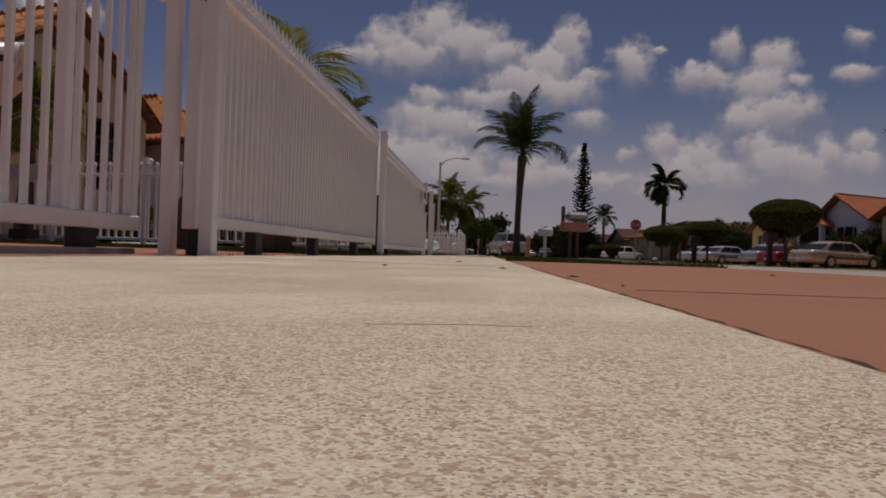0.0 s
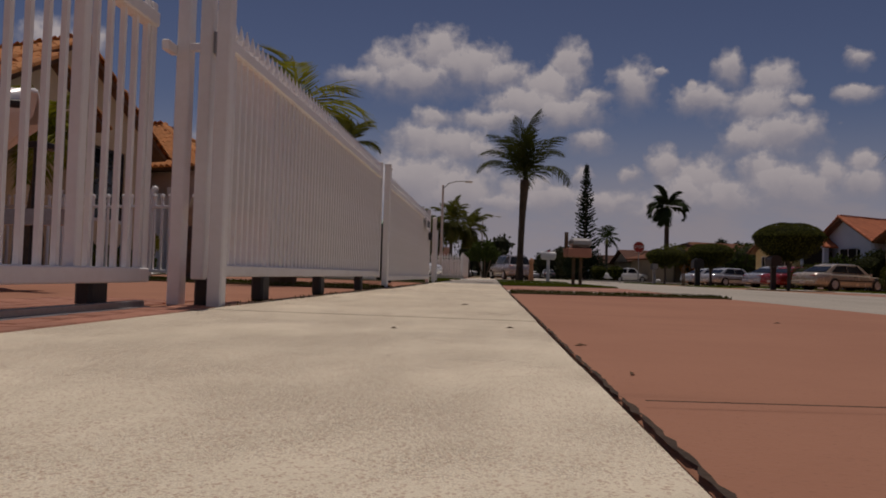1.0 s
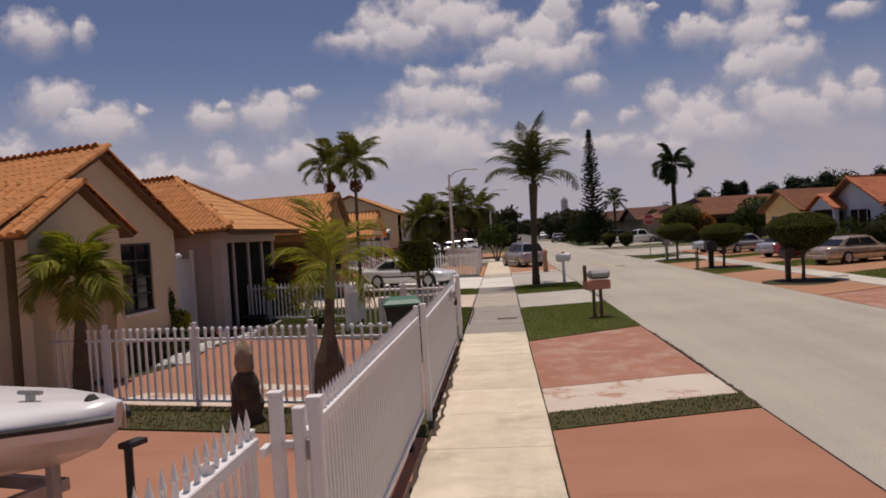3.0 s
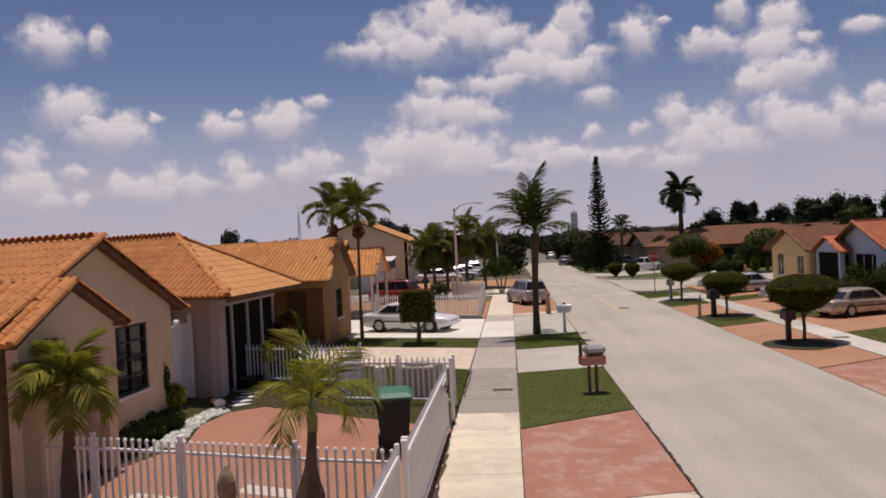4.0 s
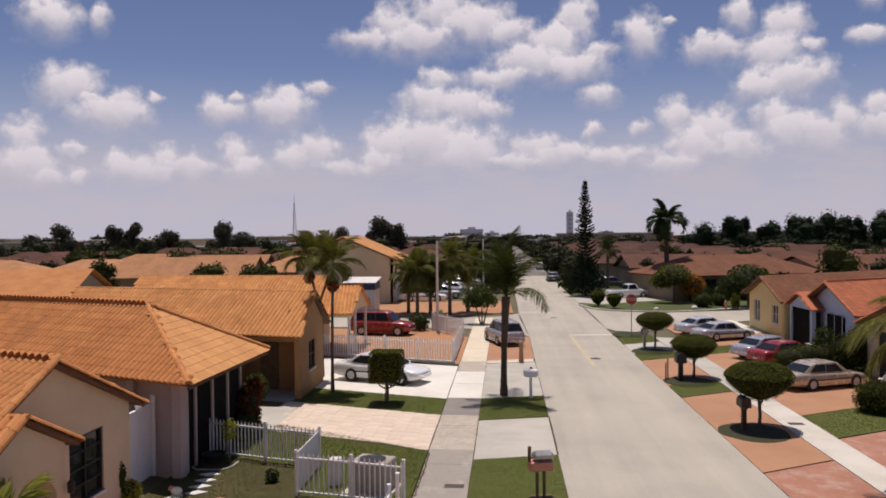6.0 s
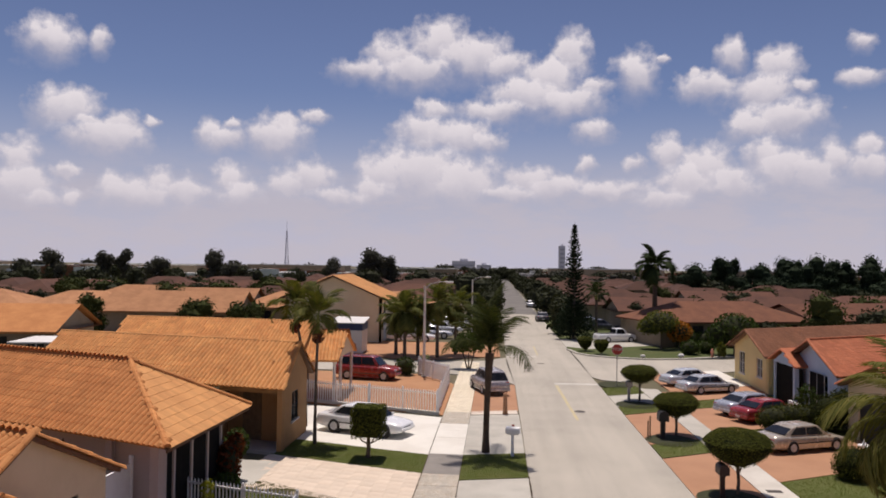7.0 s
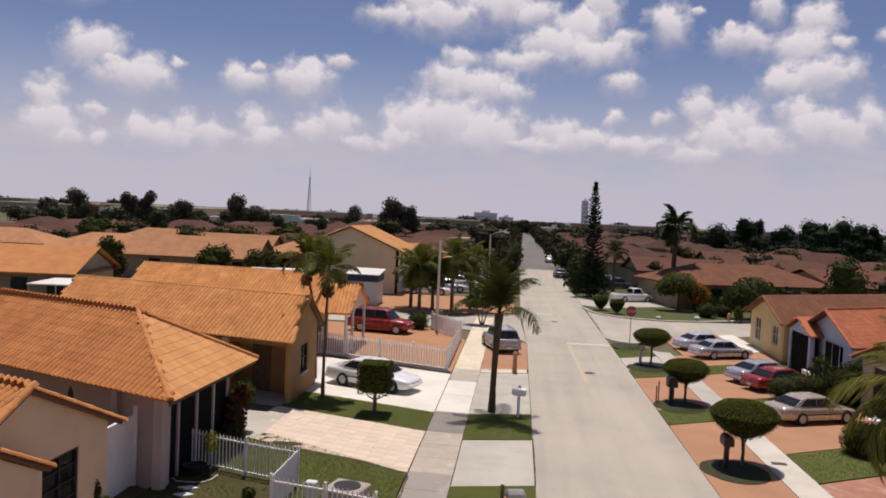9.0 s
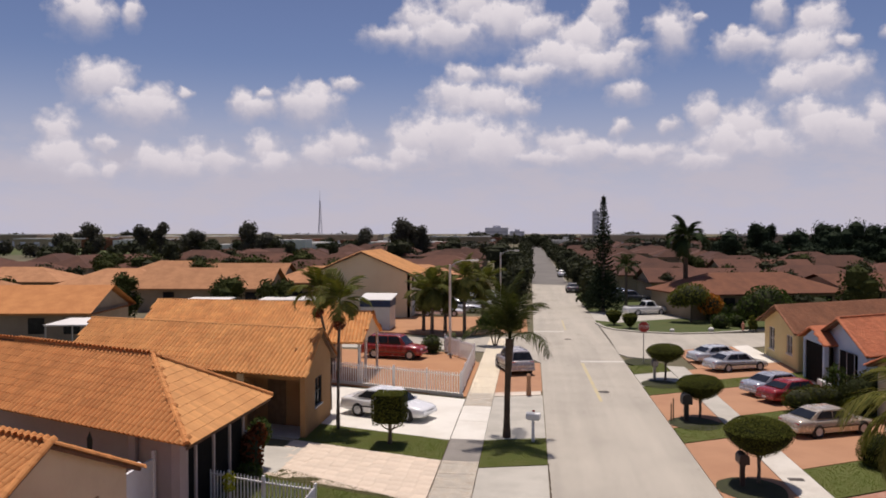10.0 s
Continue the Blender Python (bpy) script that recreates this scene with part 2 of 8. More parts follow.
def aggregate(name, c1, c2, grain, rnd=0.05):
    """Worn concrete with exposed aggregate: pale and brown grains set in cement, stains over it."""
    m = bpy.data.materials.new(name)
    m.use_nodes = True
    n = Nodes(m.node_tree)
    co = n.add("ShaderNodeTexCoord").outputs["Object"]
    big, mid = n.noise(co, 1.1, 6.0, 0.62), n.noise(co, 9.0, 5.0, 0.6)
    vor = n.add("ShaderNodeTexVoronoi", {"Vector": co, "Scale": grain})
    vor2 = n.add("ShaderNodeTexVoronoi", {"Vector": co, "Scale": grain * 0.37})
    tone = n.add("ShaderNodeSeparateColor", {0: vor.outputs["Color"]}).outputs
    tone2 = n.add("ShaderNodeSeparateColor", {0: vor2.outputs["Color"]}).outputs
    col = n.mix(n.ramp(n.math("ADD", n.math("MULTIPLY", big, 0.6), n.math("MULTIPLY", mid, 0.4)), 0.34, 0.66), (*c1, 1), (*c2, 1))
    wear = n.ramp(n.noise(co, 2.3, 4.0, 0.6), 0.36, 0.62)
    col = n.mix(n.math("MULTIPLY", n.ramp(tone[0], 0.5, 0.82), n.math("ADD", 0.25, n.math("MULTIPLY", wear, 0.7))), col, (0.88, 0.83, 0.69, 1))
    col = n.mix(n.math("MULTIPLY", n.ramp(tone[1], 0.62, 0.86), n.math("ADD", 0.15, n.math("MULTIPLY", wear, 0.75))), col, (0.25, 0.18, 0.12, 1))
    col = n.mix(n.math("MULTIPLY", n.ramp(tone2[2], 0.76, 0.96), 0.6), col, (0.42, 0.26, 0.18, 1))
    col = n.mix(n.math("MULTIPLY", n.ramp(tone[2], 0.74, 0.95), n.math("MULTIPLY", wear, 0.55)), col, (0.60, 0.45, 0.27, 1))
    stain = n.ramp(n.noise(n.add("ShaderNodeVectorMath", {0: co, 1: (1.0, 0.8, 1.0)}, operation="MULTIPLY").outputs[0], 0.95, 6.0, 0.62), 0.55, 0.70)
    col = n.mix(n.math("MULTIPLY", stain, 0.42), col, (0.30, 0.26, 0.20, 1))
    r = n.add("ShaderNodeObjectInfo").outputs["Random"]
    k = n.add("ShaderNodeMapRange", {0: r, 3: 1 - rnd, 4: 1 + rnd}).outputs[0]
    col = n.mix(1.0, col, n.add("ShaderNodeCombineColor", {0: k, 1: k, 2: k}).outputs[0], "MULTIPLY")
    hgt = n.math("SUBTRACT", n.math("MULTIPLY", mid, 0.8), n.math("MULTIPLY", vor.outputs["Distance"], n.math("MULTIPLY", wear, 1.6)))
    b = n.add("ShaderNodeBump", {"Strength": 0.45, "Distance": 0.0014, "Height": hgt})
    p = n.add("ShaderNodeBsdfPrincipled", {"Base Color": col, "Roughness": 0.92, "Specular IOR Level": 0.2, "Normal": b.outputs[0]})
    n.add("ShaderNodeOutputMaterial", {0: p.outputs[0]})
    MATS[name] = m
    return m


CONCRETE = aggregate("concrete_walk", (0.80, 0.72, 0.54), (0.63, 0.56, 0.41), 920)
CONC_GREY = mat("concrete_grey", (0.50, 0.47, 0.40), (0.38, 0.355, 0.30), 0.9, scale=0.6, fine=40, bump=0.3, rnd=0.05, speck=0.2)
WALK_GREY = aggregate("grey_concrete_walk", (0.385, 0.36, 0.305), (0.30, 0.28, 0.235), 620)
CONC_WHITE = mat("concrete_white", (0.74, 0.71, 0.63), (0.62, 0.58, 0.50), 0.9, scale=0.5, fine=30, bump=0.3, speck=0.1)

CONC_PALE = mat("concrete_pale", (0.64, 0.60, 0.52), (0.50, 0.46, 0.39), 0.9, scale=0.7, fine=30, bump=0.3, speck=0.15)


def road_surface():
    """Bleached asphalt: long streaks and wheel tracks, patches, oil spots, aggregate."""
    m = bpy.data.materials.new("road_surface")
    m.use_nodes = True
    n = Nodes(m.node_tree)
    co = n.add("ShaderNodeTexCoord").outputs["Object"]
    long = n.add("ShaderNodeVectorMath", {0: co, 1: (1.0, 0.045, 1.0)}, operation="MULTIPLY").outputs[0]
    streak, patch, grain = n.noise(long, 1.0, 5.0, 0.62), n.noise(co, 0.22, 5.0, 0.6), n.noise(co, 28.0, 3.0, 0.65)
    fac = n.math("ADD", n.math("MULTIPLY", n.ramp(streak, 0.30, 0.72), 0.46), n.math("ADD", n.math("MULTIPLY", n.ramp(patch, 0.35, 0.7), 0.45), n.math("MULTIPLY", grain, 0.25)))
    col = n.mix(fac, (0.50, 0.455, 0.375, 1), (0.36, 0.33, 0.275, 1))
    oil = n.ramp(n.noise(co, 1.3, 3.0, 0.5), 0.70, 0.78)
    col = n.mix(n.math("MULTIPLY", oil, 0.45), col, (0.16, 0.145, 0.12, 1))
    vor = n.add("ShaderNodeTexVoronoi", {"Vector": co, "Scale": 90.0})
    spots = n.ramp(n.add("ShaderNodeSeparateColor", {0: vor.outputs["Color"]}).outputs[0], 0.75, 0.98)
    col = n.mix(n.math("MULTIPLY", spots, 0.4), col, (0.20, 0.18, 0.15, 1))
    b = n.add("ShaderNodeBump", {"Strength": 0.4, "Distance": 0.006, "Height": grain})
    p = n.add("ShaderNodeBsdfPrincipled", {"Base Color": col, "Roughness": 0.92, "Specular IOR Level": 0.2, "Normal": b.outputs[0]})
    n.add("ShaderNodeOutputMaterial", {0: p.outputs[0]})
    return m


def worn_paint(name, c1, c2, bare, lo, hi, most, scale):
    """Painted concrete: two tones of paint, patches with torn edges where it has worn to the bare slab, fine grit, tyre streaks."""
    m = bpy.data.materials.new(name)
    m.use_nodes = True
    n = Nodes(m.node_tree)
    co = n.add("ShaderNodeTexCoord").outputs["Object"]
    big, small = n.noise(co, 0.6, 5.0, 0.6), n.noise(co, 60.0, 3.0, 0.6)
    col = n.mix(n.math("ADD", n.math("MULTIPLY", n.ramp(big, 0.35, 0.68), 0.7), n.math("MULTIPLY", small, 0.3)), (*c1, 1), (*c2, 1))
    bent = n.add("ShaderNodeVectorMath", {0: co, 1: (1.0, 0.75, 1.0)}, operation="MULTIPLY").outputs[0]
    patch = n.math("MULTIPLY", n.ramp(n.noise(bent, scale, 8.0, 0.68), lo, hi), most)
    col = n.mix(patch, col, (*bare, 1))
    grit = n.ramp(n.noise(co, 130.0, 2.0, 0.5), 0.60, 0.72)
    col = n.mix(n.math("MULTIPLY", grit, 0.22), col, tuple(v * 0.35 for v in c1) + (1,))
    streak = n.ramp(n.noise(n.add("ShaderNodeVectorMath", {0: co, 1: (0.25, 2.2, 1.0)}, operation="MULTIPLY").outputs[0], 1.3, 4.0, 0.6), 0.58, 0.75)
    col = n.mix(n.math("MULTIPLY", streak, 0.3), col, tuple(v * 0.6 for v in c2) + (1,))
    b = n.add("ShaderNodeBump", {"Strength": 0.35, "Distance": 0.006, "Height": n.math("ADD", small, n.math("MULTIPLY", patch, -0.4))})
    p = n.add("ShaderNodeBsdfPrincipled", {"Base Color": col, "Roughness": 0.85, "Specular IOR Level": 0.25, "Normal": b.outputs[0]})
    n.add("ShaderNodeOutputMaterial", {0: p.outputs[0]})
    MATS[name] = m
    return m


ASPHALT = road_surface()
ROAD_GREY = mat("grey_road_tone", (0.20, 0.185, 0.165), (0.14, 0.13, 0.118), 0.92, scale=0.12, fine=12, bump=0.3, speck=0.2)
WALK_WORN = worn_paint("weathered_slab", (0.345, 0.31, 0.262), (0.27, 0.243, 0.205), (0.52, 0.47, 0.40), 0.50, 0.72, 0.65, 0.8)
# darkest slab tone, for the two slabs beside the palm verge
WALK_DARK = worn_paint("dark_grey_slab", (0.27, 0.245, 0.212), (0.215, 0.195, 0.17), (0.40, 0.365, 0.32), 0.55, 0.75, 0.5, 0.9)
RED_DRIVE = worn_paint("red_painted_concrete", (0.41, 0.20, 0.122), (0.34, 0.158, 0.096), (0.43, 0.28, 0.20), 0.62, 0.85, 0.45, 0.7)
RED_WORN = worn_paint("red_worn_concrete", (0.40, 0.19, 0.125), (0.34, 0.155, 0.10), (0.50, 0.36, 0.28), 0.45, 0.66, 0.6, 1.7)
WHITE_WORN = worn_paint("bleached_concrete", (0.64, 0.56, 0.46), (0.55, 0.46, 0.37), (0.42, 0.21, 0.14), 0.53, 0.60, 0.8, 1.3)
ORANGE_DRIVE = mat("orange_drive", (0.45, 0.235, 0.115), (0.38, 0.185, 0.09), 0.85, scale=0.5, fine=30, bump=0.3, speck=0.2)
ORANGE_DRIVE2 = mat("terracotta_drive", (0.44, 0.235, 0.13), (0.37, 0.19, 0.105), 0.85, scale=0.5, fine=30, bump=0.3, speck=0.2)
PAVER = mat("beige_paver", (0.68, 0.57, 0.45), (0.60, 0.48, 0.36), 0.88, scale=1.2, fine=30, bump=0.3, rnd=0.06, speck=0.15)
BRICK = mat("red_brick_paver", (0.42, 0.20, 0.135), (0.34, 0.155, 0.10), 0.85, scale=3, fine=60, bump=0.4, rnd=0.16, speck=0.2)
GRASS_SOIL = mat("lawn_soil", (0.085, 0.108, 0.022), (0.115, 0.118, 0.034), 0.95, scale=1.1, fine=60, bump=0.6)
BED_GROUND = mat("dark_bed_ground", (0.05, 0.055, 0.02), (0.035, 0.035, 0.02), 0.95, scale=2.0, fine=60, bump=0.7)
# darkened green: the corner lawn's tree shade is in this colour
GRASS_DARK = mat("shady_lawn", (0.06, 0.085, 0.022), (0.09, 0.095, 0.03), 0.95, scale=0.6, fine=40, bump=0.6)
GRASS_DRY = mat("dry_lawn_soil", (0.062, 0.064, 0.02), (0.095, 0.076, 0.032), 0.95, scale=1.3, fine=60, bump=0.6)
FIELD = mat("far_ground", (0.10, 0.095, 0.045), (0.16, 0.13, 0.085), 0.95, scale=0.03, fine=0.6, bump=0.2)
BLADE = leafmat("grass_blades", (0.105, 0.135, 0.022), (0.14, 0.155, 0.032), trans=0.45)
BLADE_DRY = leafmat("dry_grass_blades", (0.055, 0.068, 0.018), (0.095, 0.088, 0.03), trans=0.3)
FENCE = mat("white_fence_paint", (0.88, 0.865, 0.85), (0.81, 0.785, 0.755), 0.42, scale=2.5, fine=30, bump=0.05, spec=0.45)
SHEET = leafmat("white_fence_sheet", (0.90, 0.88, 0.89), (0.84, 0.82, 0.83), trans=0.4, tint=(1, 1, 1, 1))
STEEL = mat("galvanised_steel", (0.42, 0.42, 0.42), (0.30, 0.28, 0.26), 0.45, metal=0.8, scale=4, fine=60, bump=0.1)
BLACK = mat("black_metal", (0.025, 0.025, 0.027), (0.04, 0.035, 0.03), 0.5, scale=5, fine=60, bump=0.1)
RUBBER = mat("tyre_rubber", (0.022, 0.022, 0.022), (0.035, 0.033, 0.03), 0.85, scale=8, fine=60, bump=0.2)
CHROME = mat("alloy_wheel", (0.62, 0.62, 0.63), (0.50, 0.50, 0.51), 0.4, metal=0.25, scale=8, fine=60, bump=0.02)
TILE_O = mat("clay_tile", (0.56, 0.24, 0.077), (0.42, 0.162, 0.049), 0.82, scale=0.9, fine=25, bump=0.3, isl=0.12, rnd=0.09, speck=0.15)
TILE_Y = mat("ochre_clay_tile", (0.66, 0.32, 0.108), (0.50, 0.21, 0.066), 0.82, scale=0.8, fine=25, bump=0.3, isl=0.12, rnd=0.09, speck=0.15)
TILE_FLAT = mat("smooth_tile", (0.59, 0.285, 0.10), (0.49, 0.22, 0.074), 0.8, scale=0.6, fine=25, bump=0.3, isl=0.10, rnd=0.1, speck=0.1)
TILE_R = mat("red_clay_tile", (0.46, 0.155, 0.07), (0.38, 0.12, 0.055), 0.82, scale=0.7, fine=25, bump=0.3, isl=0.14, rnd=0.12)
TILE_BR = mat("brown_clay_tile", (0.25, 0.105, 0.052), (0.19, 0.078, 0.038), 0.85, scale=0.7, fine=25, bump=0.3, isl=0.14, rnd=0.12)
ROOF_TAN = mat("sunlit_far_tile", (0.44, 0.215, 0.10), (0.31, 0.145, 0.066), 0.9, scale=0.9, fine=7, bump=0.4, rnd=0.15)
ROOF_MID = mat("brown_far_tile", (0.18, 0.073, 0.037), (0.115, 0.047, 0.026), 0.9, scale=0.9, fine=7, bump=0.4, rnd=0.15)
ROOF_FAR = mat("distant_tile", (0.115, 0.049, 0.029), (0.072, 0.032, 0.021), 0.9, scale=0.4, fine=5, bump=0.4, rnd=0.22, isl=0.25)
# near-black for porch screens, and for panels painted as dark openings
SCREEN_FILL = mat("black_screen_fill", (0.012, 0.012, 0.012), (0.018, 0.017, 0.016), 0.95, scale=4, fine=60, bump=0.1, spec=0.05)
STUCCO_A = mat("cream_stucco", (0.68, 0.57, 0.385), (0.60, 0.49, 0.32), 0.9, scale=0.9, fine=55, bump=0.35)
STUCCO_B = mat("grey_mauve_stucco", (0.54, 0.44, 0.40), (0.47, 0.375, 0.335), 0.9, scale=0.9, fine=55, bump=0.35)
SOFFIT = mat("brown_soffit_boards", (0.17, 0.095, 0.055), (0.12, 0.065, 0.04), 0.85, scale=3, fine=40, bump=0.3)
STUCCO_C = mat("orange_stucco", (0.40, 0.225, 0.10), (0.34, 0.185, 0.08), 0.9, scale=0.9, fine=55, bump=0.35)
STUCCO_T = mat("tan_stucco", (0.78, 0.67, 0.46), (0.71, 0.59, 0.39), 0.9, scale=0.5, fine=40, bump=0.3)
STUCCO_Y = mat("yellow_stucco", (0.72, 0.59, 0.29), (0.64, 0.52, 0.25), 0.9, scale=0.7, fine=50, bump=0.3)
STUCCO_BL = mat("pale_blue_stucco", (0.50, 0.60, 0.72), (0.44, 0.53, 0.64), 0.9, scale=0.7, fine=50, bump=0.3)
STUCCO_W = mat("white_stucco", (0.72, 0.70, 0.66), (0.62, 0.60, 0.56), 0.9, scale=0.7, fine=50, bump=0.3)
STUCCO_FAR = mat("distant_stucco", (0.38, 0.30, 0.21), (0.28, 0.22, 0.15), 0.9, scale=0.4, fine=10, bump=0.2, rnd=0.3)
TRIM = mat("white_trim", (0.72, 0.70, 0.66), (0.62, 0.58, 0.52), 0.6, scale=2, fine=40, bump=0.1)
BARK = mat("palm_bark", (0.20, 0.145, 0.095), (0.12, 0.085, 0.055), 0.95, scale=6, fine=40, bump=0.8, dist=0.02)
BARK_GREY = mat("grey_palm_trunk", (0.16, 0.125, 0.095), (0.095, 0.075, 0.055), 0.92, scale=4, fine=40, bump=0.6, dist=0.02)
BARK_DARK = mat("dark_palm_trunk", (0.115, 0.078, 0.052), (0.06, 0.043, 0.03), 0.92, scale=4, fine=40, bump=0.6, dist=0.02)
SHAFT = mat("green_crownshaft", (0.20, 0.26, 0.07), (0.30, 0.28, 0.10), 0.6, scale=4, fine=30, bump=0.1)
FROND = leafmat("palm_leaflets", (0.044, 0.058, 0.016), (0.16, 0.152, 0.044), trans=0.24)
FROND_L = leafmat("bright_palm_leaflets", (0.10, 0.125, 0.02), (0.32, 0.30, 0.06), trans=0.35)
FROND_C = leafmat("coconut_leaflets", (0.026, 0.037, 0.012), (0.078, 0.084, 0.028), trans=0.18)
FROND_D = leafmat("dusky_palm_leaflets", (0.018, 0.030, 0.012), (0.04, 0.056, 0.02), trans=0.14)
LEAF_D = leafmat("dark_clipped_leaves", (0.022, 0.028, 0.006), (0.115, 0.122, 0.019), trans=0.03)
LEAF_M = leafmat("garden_leaves", (0.032, 0.052, 0.014), (0.070, 0.094, 0.024), trans=0.15)
LEAF_Y = leafmat("yellow_green_leaves", (0.20, 0.22, 0.03), (0.36, 0.33, 0.05), trans=0.3)
LEAF_RED = leafmat("red_croton_leaves", (0.11, 0.028, 0.016), (0.19, 0.06, 0.022), trans=0.2)
LEAF_OR = leafmat("orange_blossom", (0.45, 0.12, 0.02), (0.28, 0.16, 0.03), trans=0.2)
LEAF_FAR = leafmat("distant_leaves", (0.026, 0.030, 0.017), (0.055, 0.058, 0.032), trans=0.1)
LEAF_PINE = leafmat("pine_needles", (0.012, 0.022, 0.013), (0.03, 0.042, 0.02), trans=0.06)
# near-black core colour carries the shade of crown sides and undersides
LEAF_SHADE_CORE = leafmat("painted_shade_core", (0.008, 0.011, 0.004), (0.018, 0.022, 0.006), trans=0.02)
LEAF_HEDGE = leafmat("shaded_hedge_leaves", (0.02, 0.028, 0.009), (0.068, 0.076, 0.022), trans=0.08)
LEAF_FLAME = leafmat("olive_tree_leaves", (0.07, 0.085, 0.02), (0.16, 0.16, 0.035), trans=0.2)
# distance haze is put into this grey-green for the horizon trees
LEAF_HAZE = leafmat("hazed_grey_foliage", (0.045, 0.046, 0.036), (0.085, 0.082, 0.062), trans=0.1)
FROND_O = leafmat("olive_palm_leaflets", (0.06, 0.075, 0.018), (0.19, 0.17, 0.045), trans=0.25)
FRUIT = mat("red_palm_fruit", (0.22, 0.055, 0.02), (0.12, 0.04, 0.02), 0.7, scale=10, fine=60, bump=0.8, dist=0.03)
BIN_BODY = mat("dark_bin_plastic", (0.018, 0.028, 0.026), (0.03, 0.04, 0.038), 0.5, scale=3, fine=60, bump=0.1)
BIN_LID = mat("green_bin_lid", (0.05, 0.19, 0.11), (0.04, 0.14, 0.085), 0.5, scale=3, fine=60, bump=0.1)
WOOD = mat("weathered_wood", (0.20, 0.125, 0.07), (0.13, 0.08, 0.045), 0.85, scale=4, fine=60, bump=0.4)
GELCOAT = mat("white_gelcoat", (0.86, 0.85, 0.83), (0.78, 0.76, 0.74), 0.25, scale=1.5, fine=30, bump=0.02, spec=0.5)
STATUE = mat("weathered_statue", (0.13, 0.095, 0.07), (0.055, 0.04, 0.032), 0.85, scale=5, fine=50, bump=0.6, dist=0.02)
PLASTIC_R = mat("salmon_plastic", (0.66, 0.29, 0.20), (0.56, 0.23, 0.15), 0.6, scale=4, fine=60, bump=0.1)
SIGN_RED = mat("sign_red", (0.45, 0.055, 0.04), (0.38, 0.05, 0.035), 0.5, scale=4, fine=60, bump=0.05)
YELLOW = mat("worn_yellow_line", (0.54, 0.45, 0.24), (0.44, 0.40, 0.30), 0.9, scale=2.5, fine=25, bump=0.2)
WHITE_LINE = mat("worn_white_line", (0.66, 0.64, 0.58), (0.52, 0.49, 0.42), 0.9, scale=2.5, fine=25, bump=0.2)
IRON = mat("cast_iron", (0.10, 0.085, 0.07), (0.06, 0.05, 0.045), 0.7, scale=8, fine=60, bump=0.5)
TAIL = paint("tail_lamp_red", (0.35, 0.02, 0.02), 0.2)
HEAD = paint("headlamp_glass", (0.75, 0.76, 0.78), 0.1)


def glassmat():
    m = bpy.data.materials.new("dark_glass")
    m.use_nodes = True
    n = Nodes(m.node_tree)
    co = n.add("ShaderNodeTexCoord").outputs["Object"]
    d = n.ramp(n.noise(co, 2.0, 3.0), 0.4, 0.8)
    p = n.add("ShaderNodeBsdfPrincipled", {"Base Color": n.mix(d, (0.012, 0.014, 0.018, 1), (0.03, 0.032, 0.036, 1)), "Roughness": 0.05, "Specular IOR Level": 0.26})
    n.add("ShaderNodeOutputMaterial", {0: p.outputs[0]})
    return m


GLASS = glassmat()

# ---- building tools ----
def obj(name, data, material=None, parent=None, label="", category="", group="", kind=""):
    ob = new(name, data)
    if material and data is not None:
        if not data.materials:
            data.materials.append(material)
    if parent:
        ob.parent = parent
    return tagged(ob, label, category, group, kind)


def part(name, bm, material, parent=None, label="", smooth=False, **tags):
    """Links a bmesh as one mesh object, under a thing or under a part."""
    me = bpy.data.meshes.new(name)
    bm.normal_update()
    bm.to_mesh(me)
    bm.free()
    if smooth:
        for p in me.polygons:
            p.use_smooth = True
    return obj(name, me, material, parent, label, **tags)


def raw(name, verts, faces, material, parent=None, label="", smooth=False, **tags):
    me = bpy.data.meshes.new(name)
    me.from_pydata([tuple(v) for v in verts], [], faces)
    me.update()
    if smooth:
        for p in me.polygons:
            p.use_smooth = True
    return obj(name, me, material, parent, label, **tags)


def empty(name, m, label="", category="", group="", kind=""):
    ob = new(name)
    ob.matrix_basis = m
    ob.empty_display_size = 0.1
    return tagged(ob, label, category, group, kind)


def box(bm, lo, hi, m=None, bevel=0.0):
    vs = [bm.verts.new((x, y, z)) for z in (lo[2], hi[2]) for x, y in ((lo[0], lo[1]), (hi[0], lo[1]), (hi[0], hi[1]), (lo[0], hi[1]))]
    fs = [bm.faces.new([vs[i] for i in f]) for f in ((3, 2, 1, 0), (4, 5, 6, 7), (0, 1, 5, 4), (1, 2, 6, 5), (2, 3, 7, 6), (3, 0, 4, 7))]
    if bevel:
        es = {e for f in fs for e in f.edges}
        out = bmesh.ops.bevel(bm, geom=list(es), offset=bevel, segments=1, affect="EDGES")
        vs = list({v for f in out["faces"] for v in f.verts} | {v for v in vs if v.is_valid})
    if m is not None:
        bmesh.ops.transform(bm, matrix=m, verts=[v for v in vs if v.is_valid])
    return bm


def boxes(*ranges, bevel=0.0):
    bm = bmesh.new()
    for lo, hi in ranges:
        box(bm, lo, hi, None, bevel)
    return bm


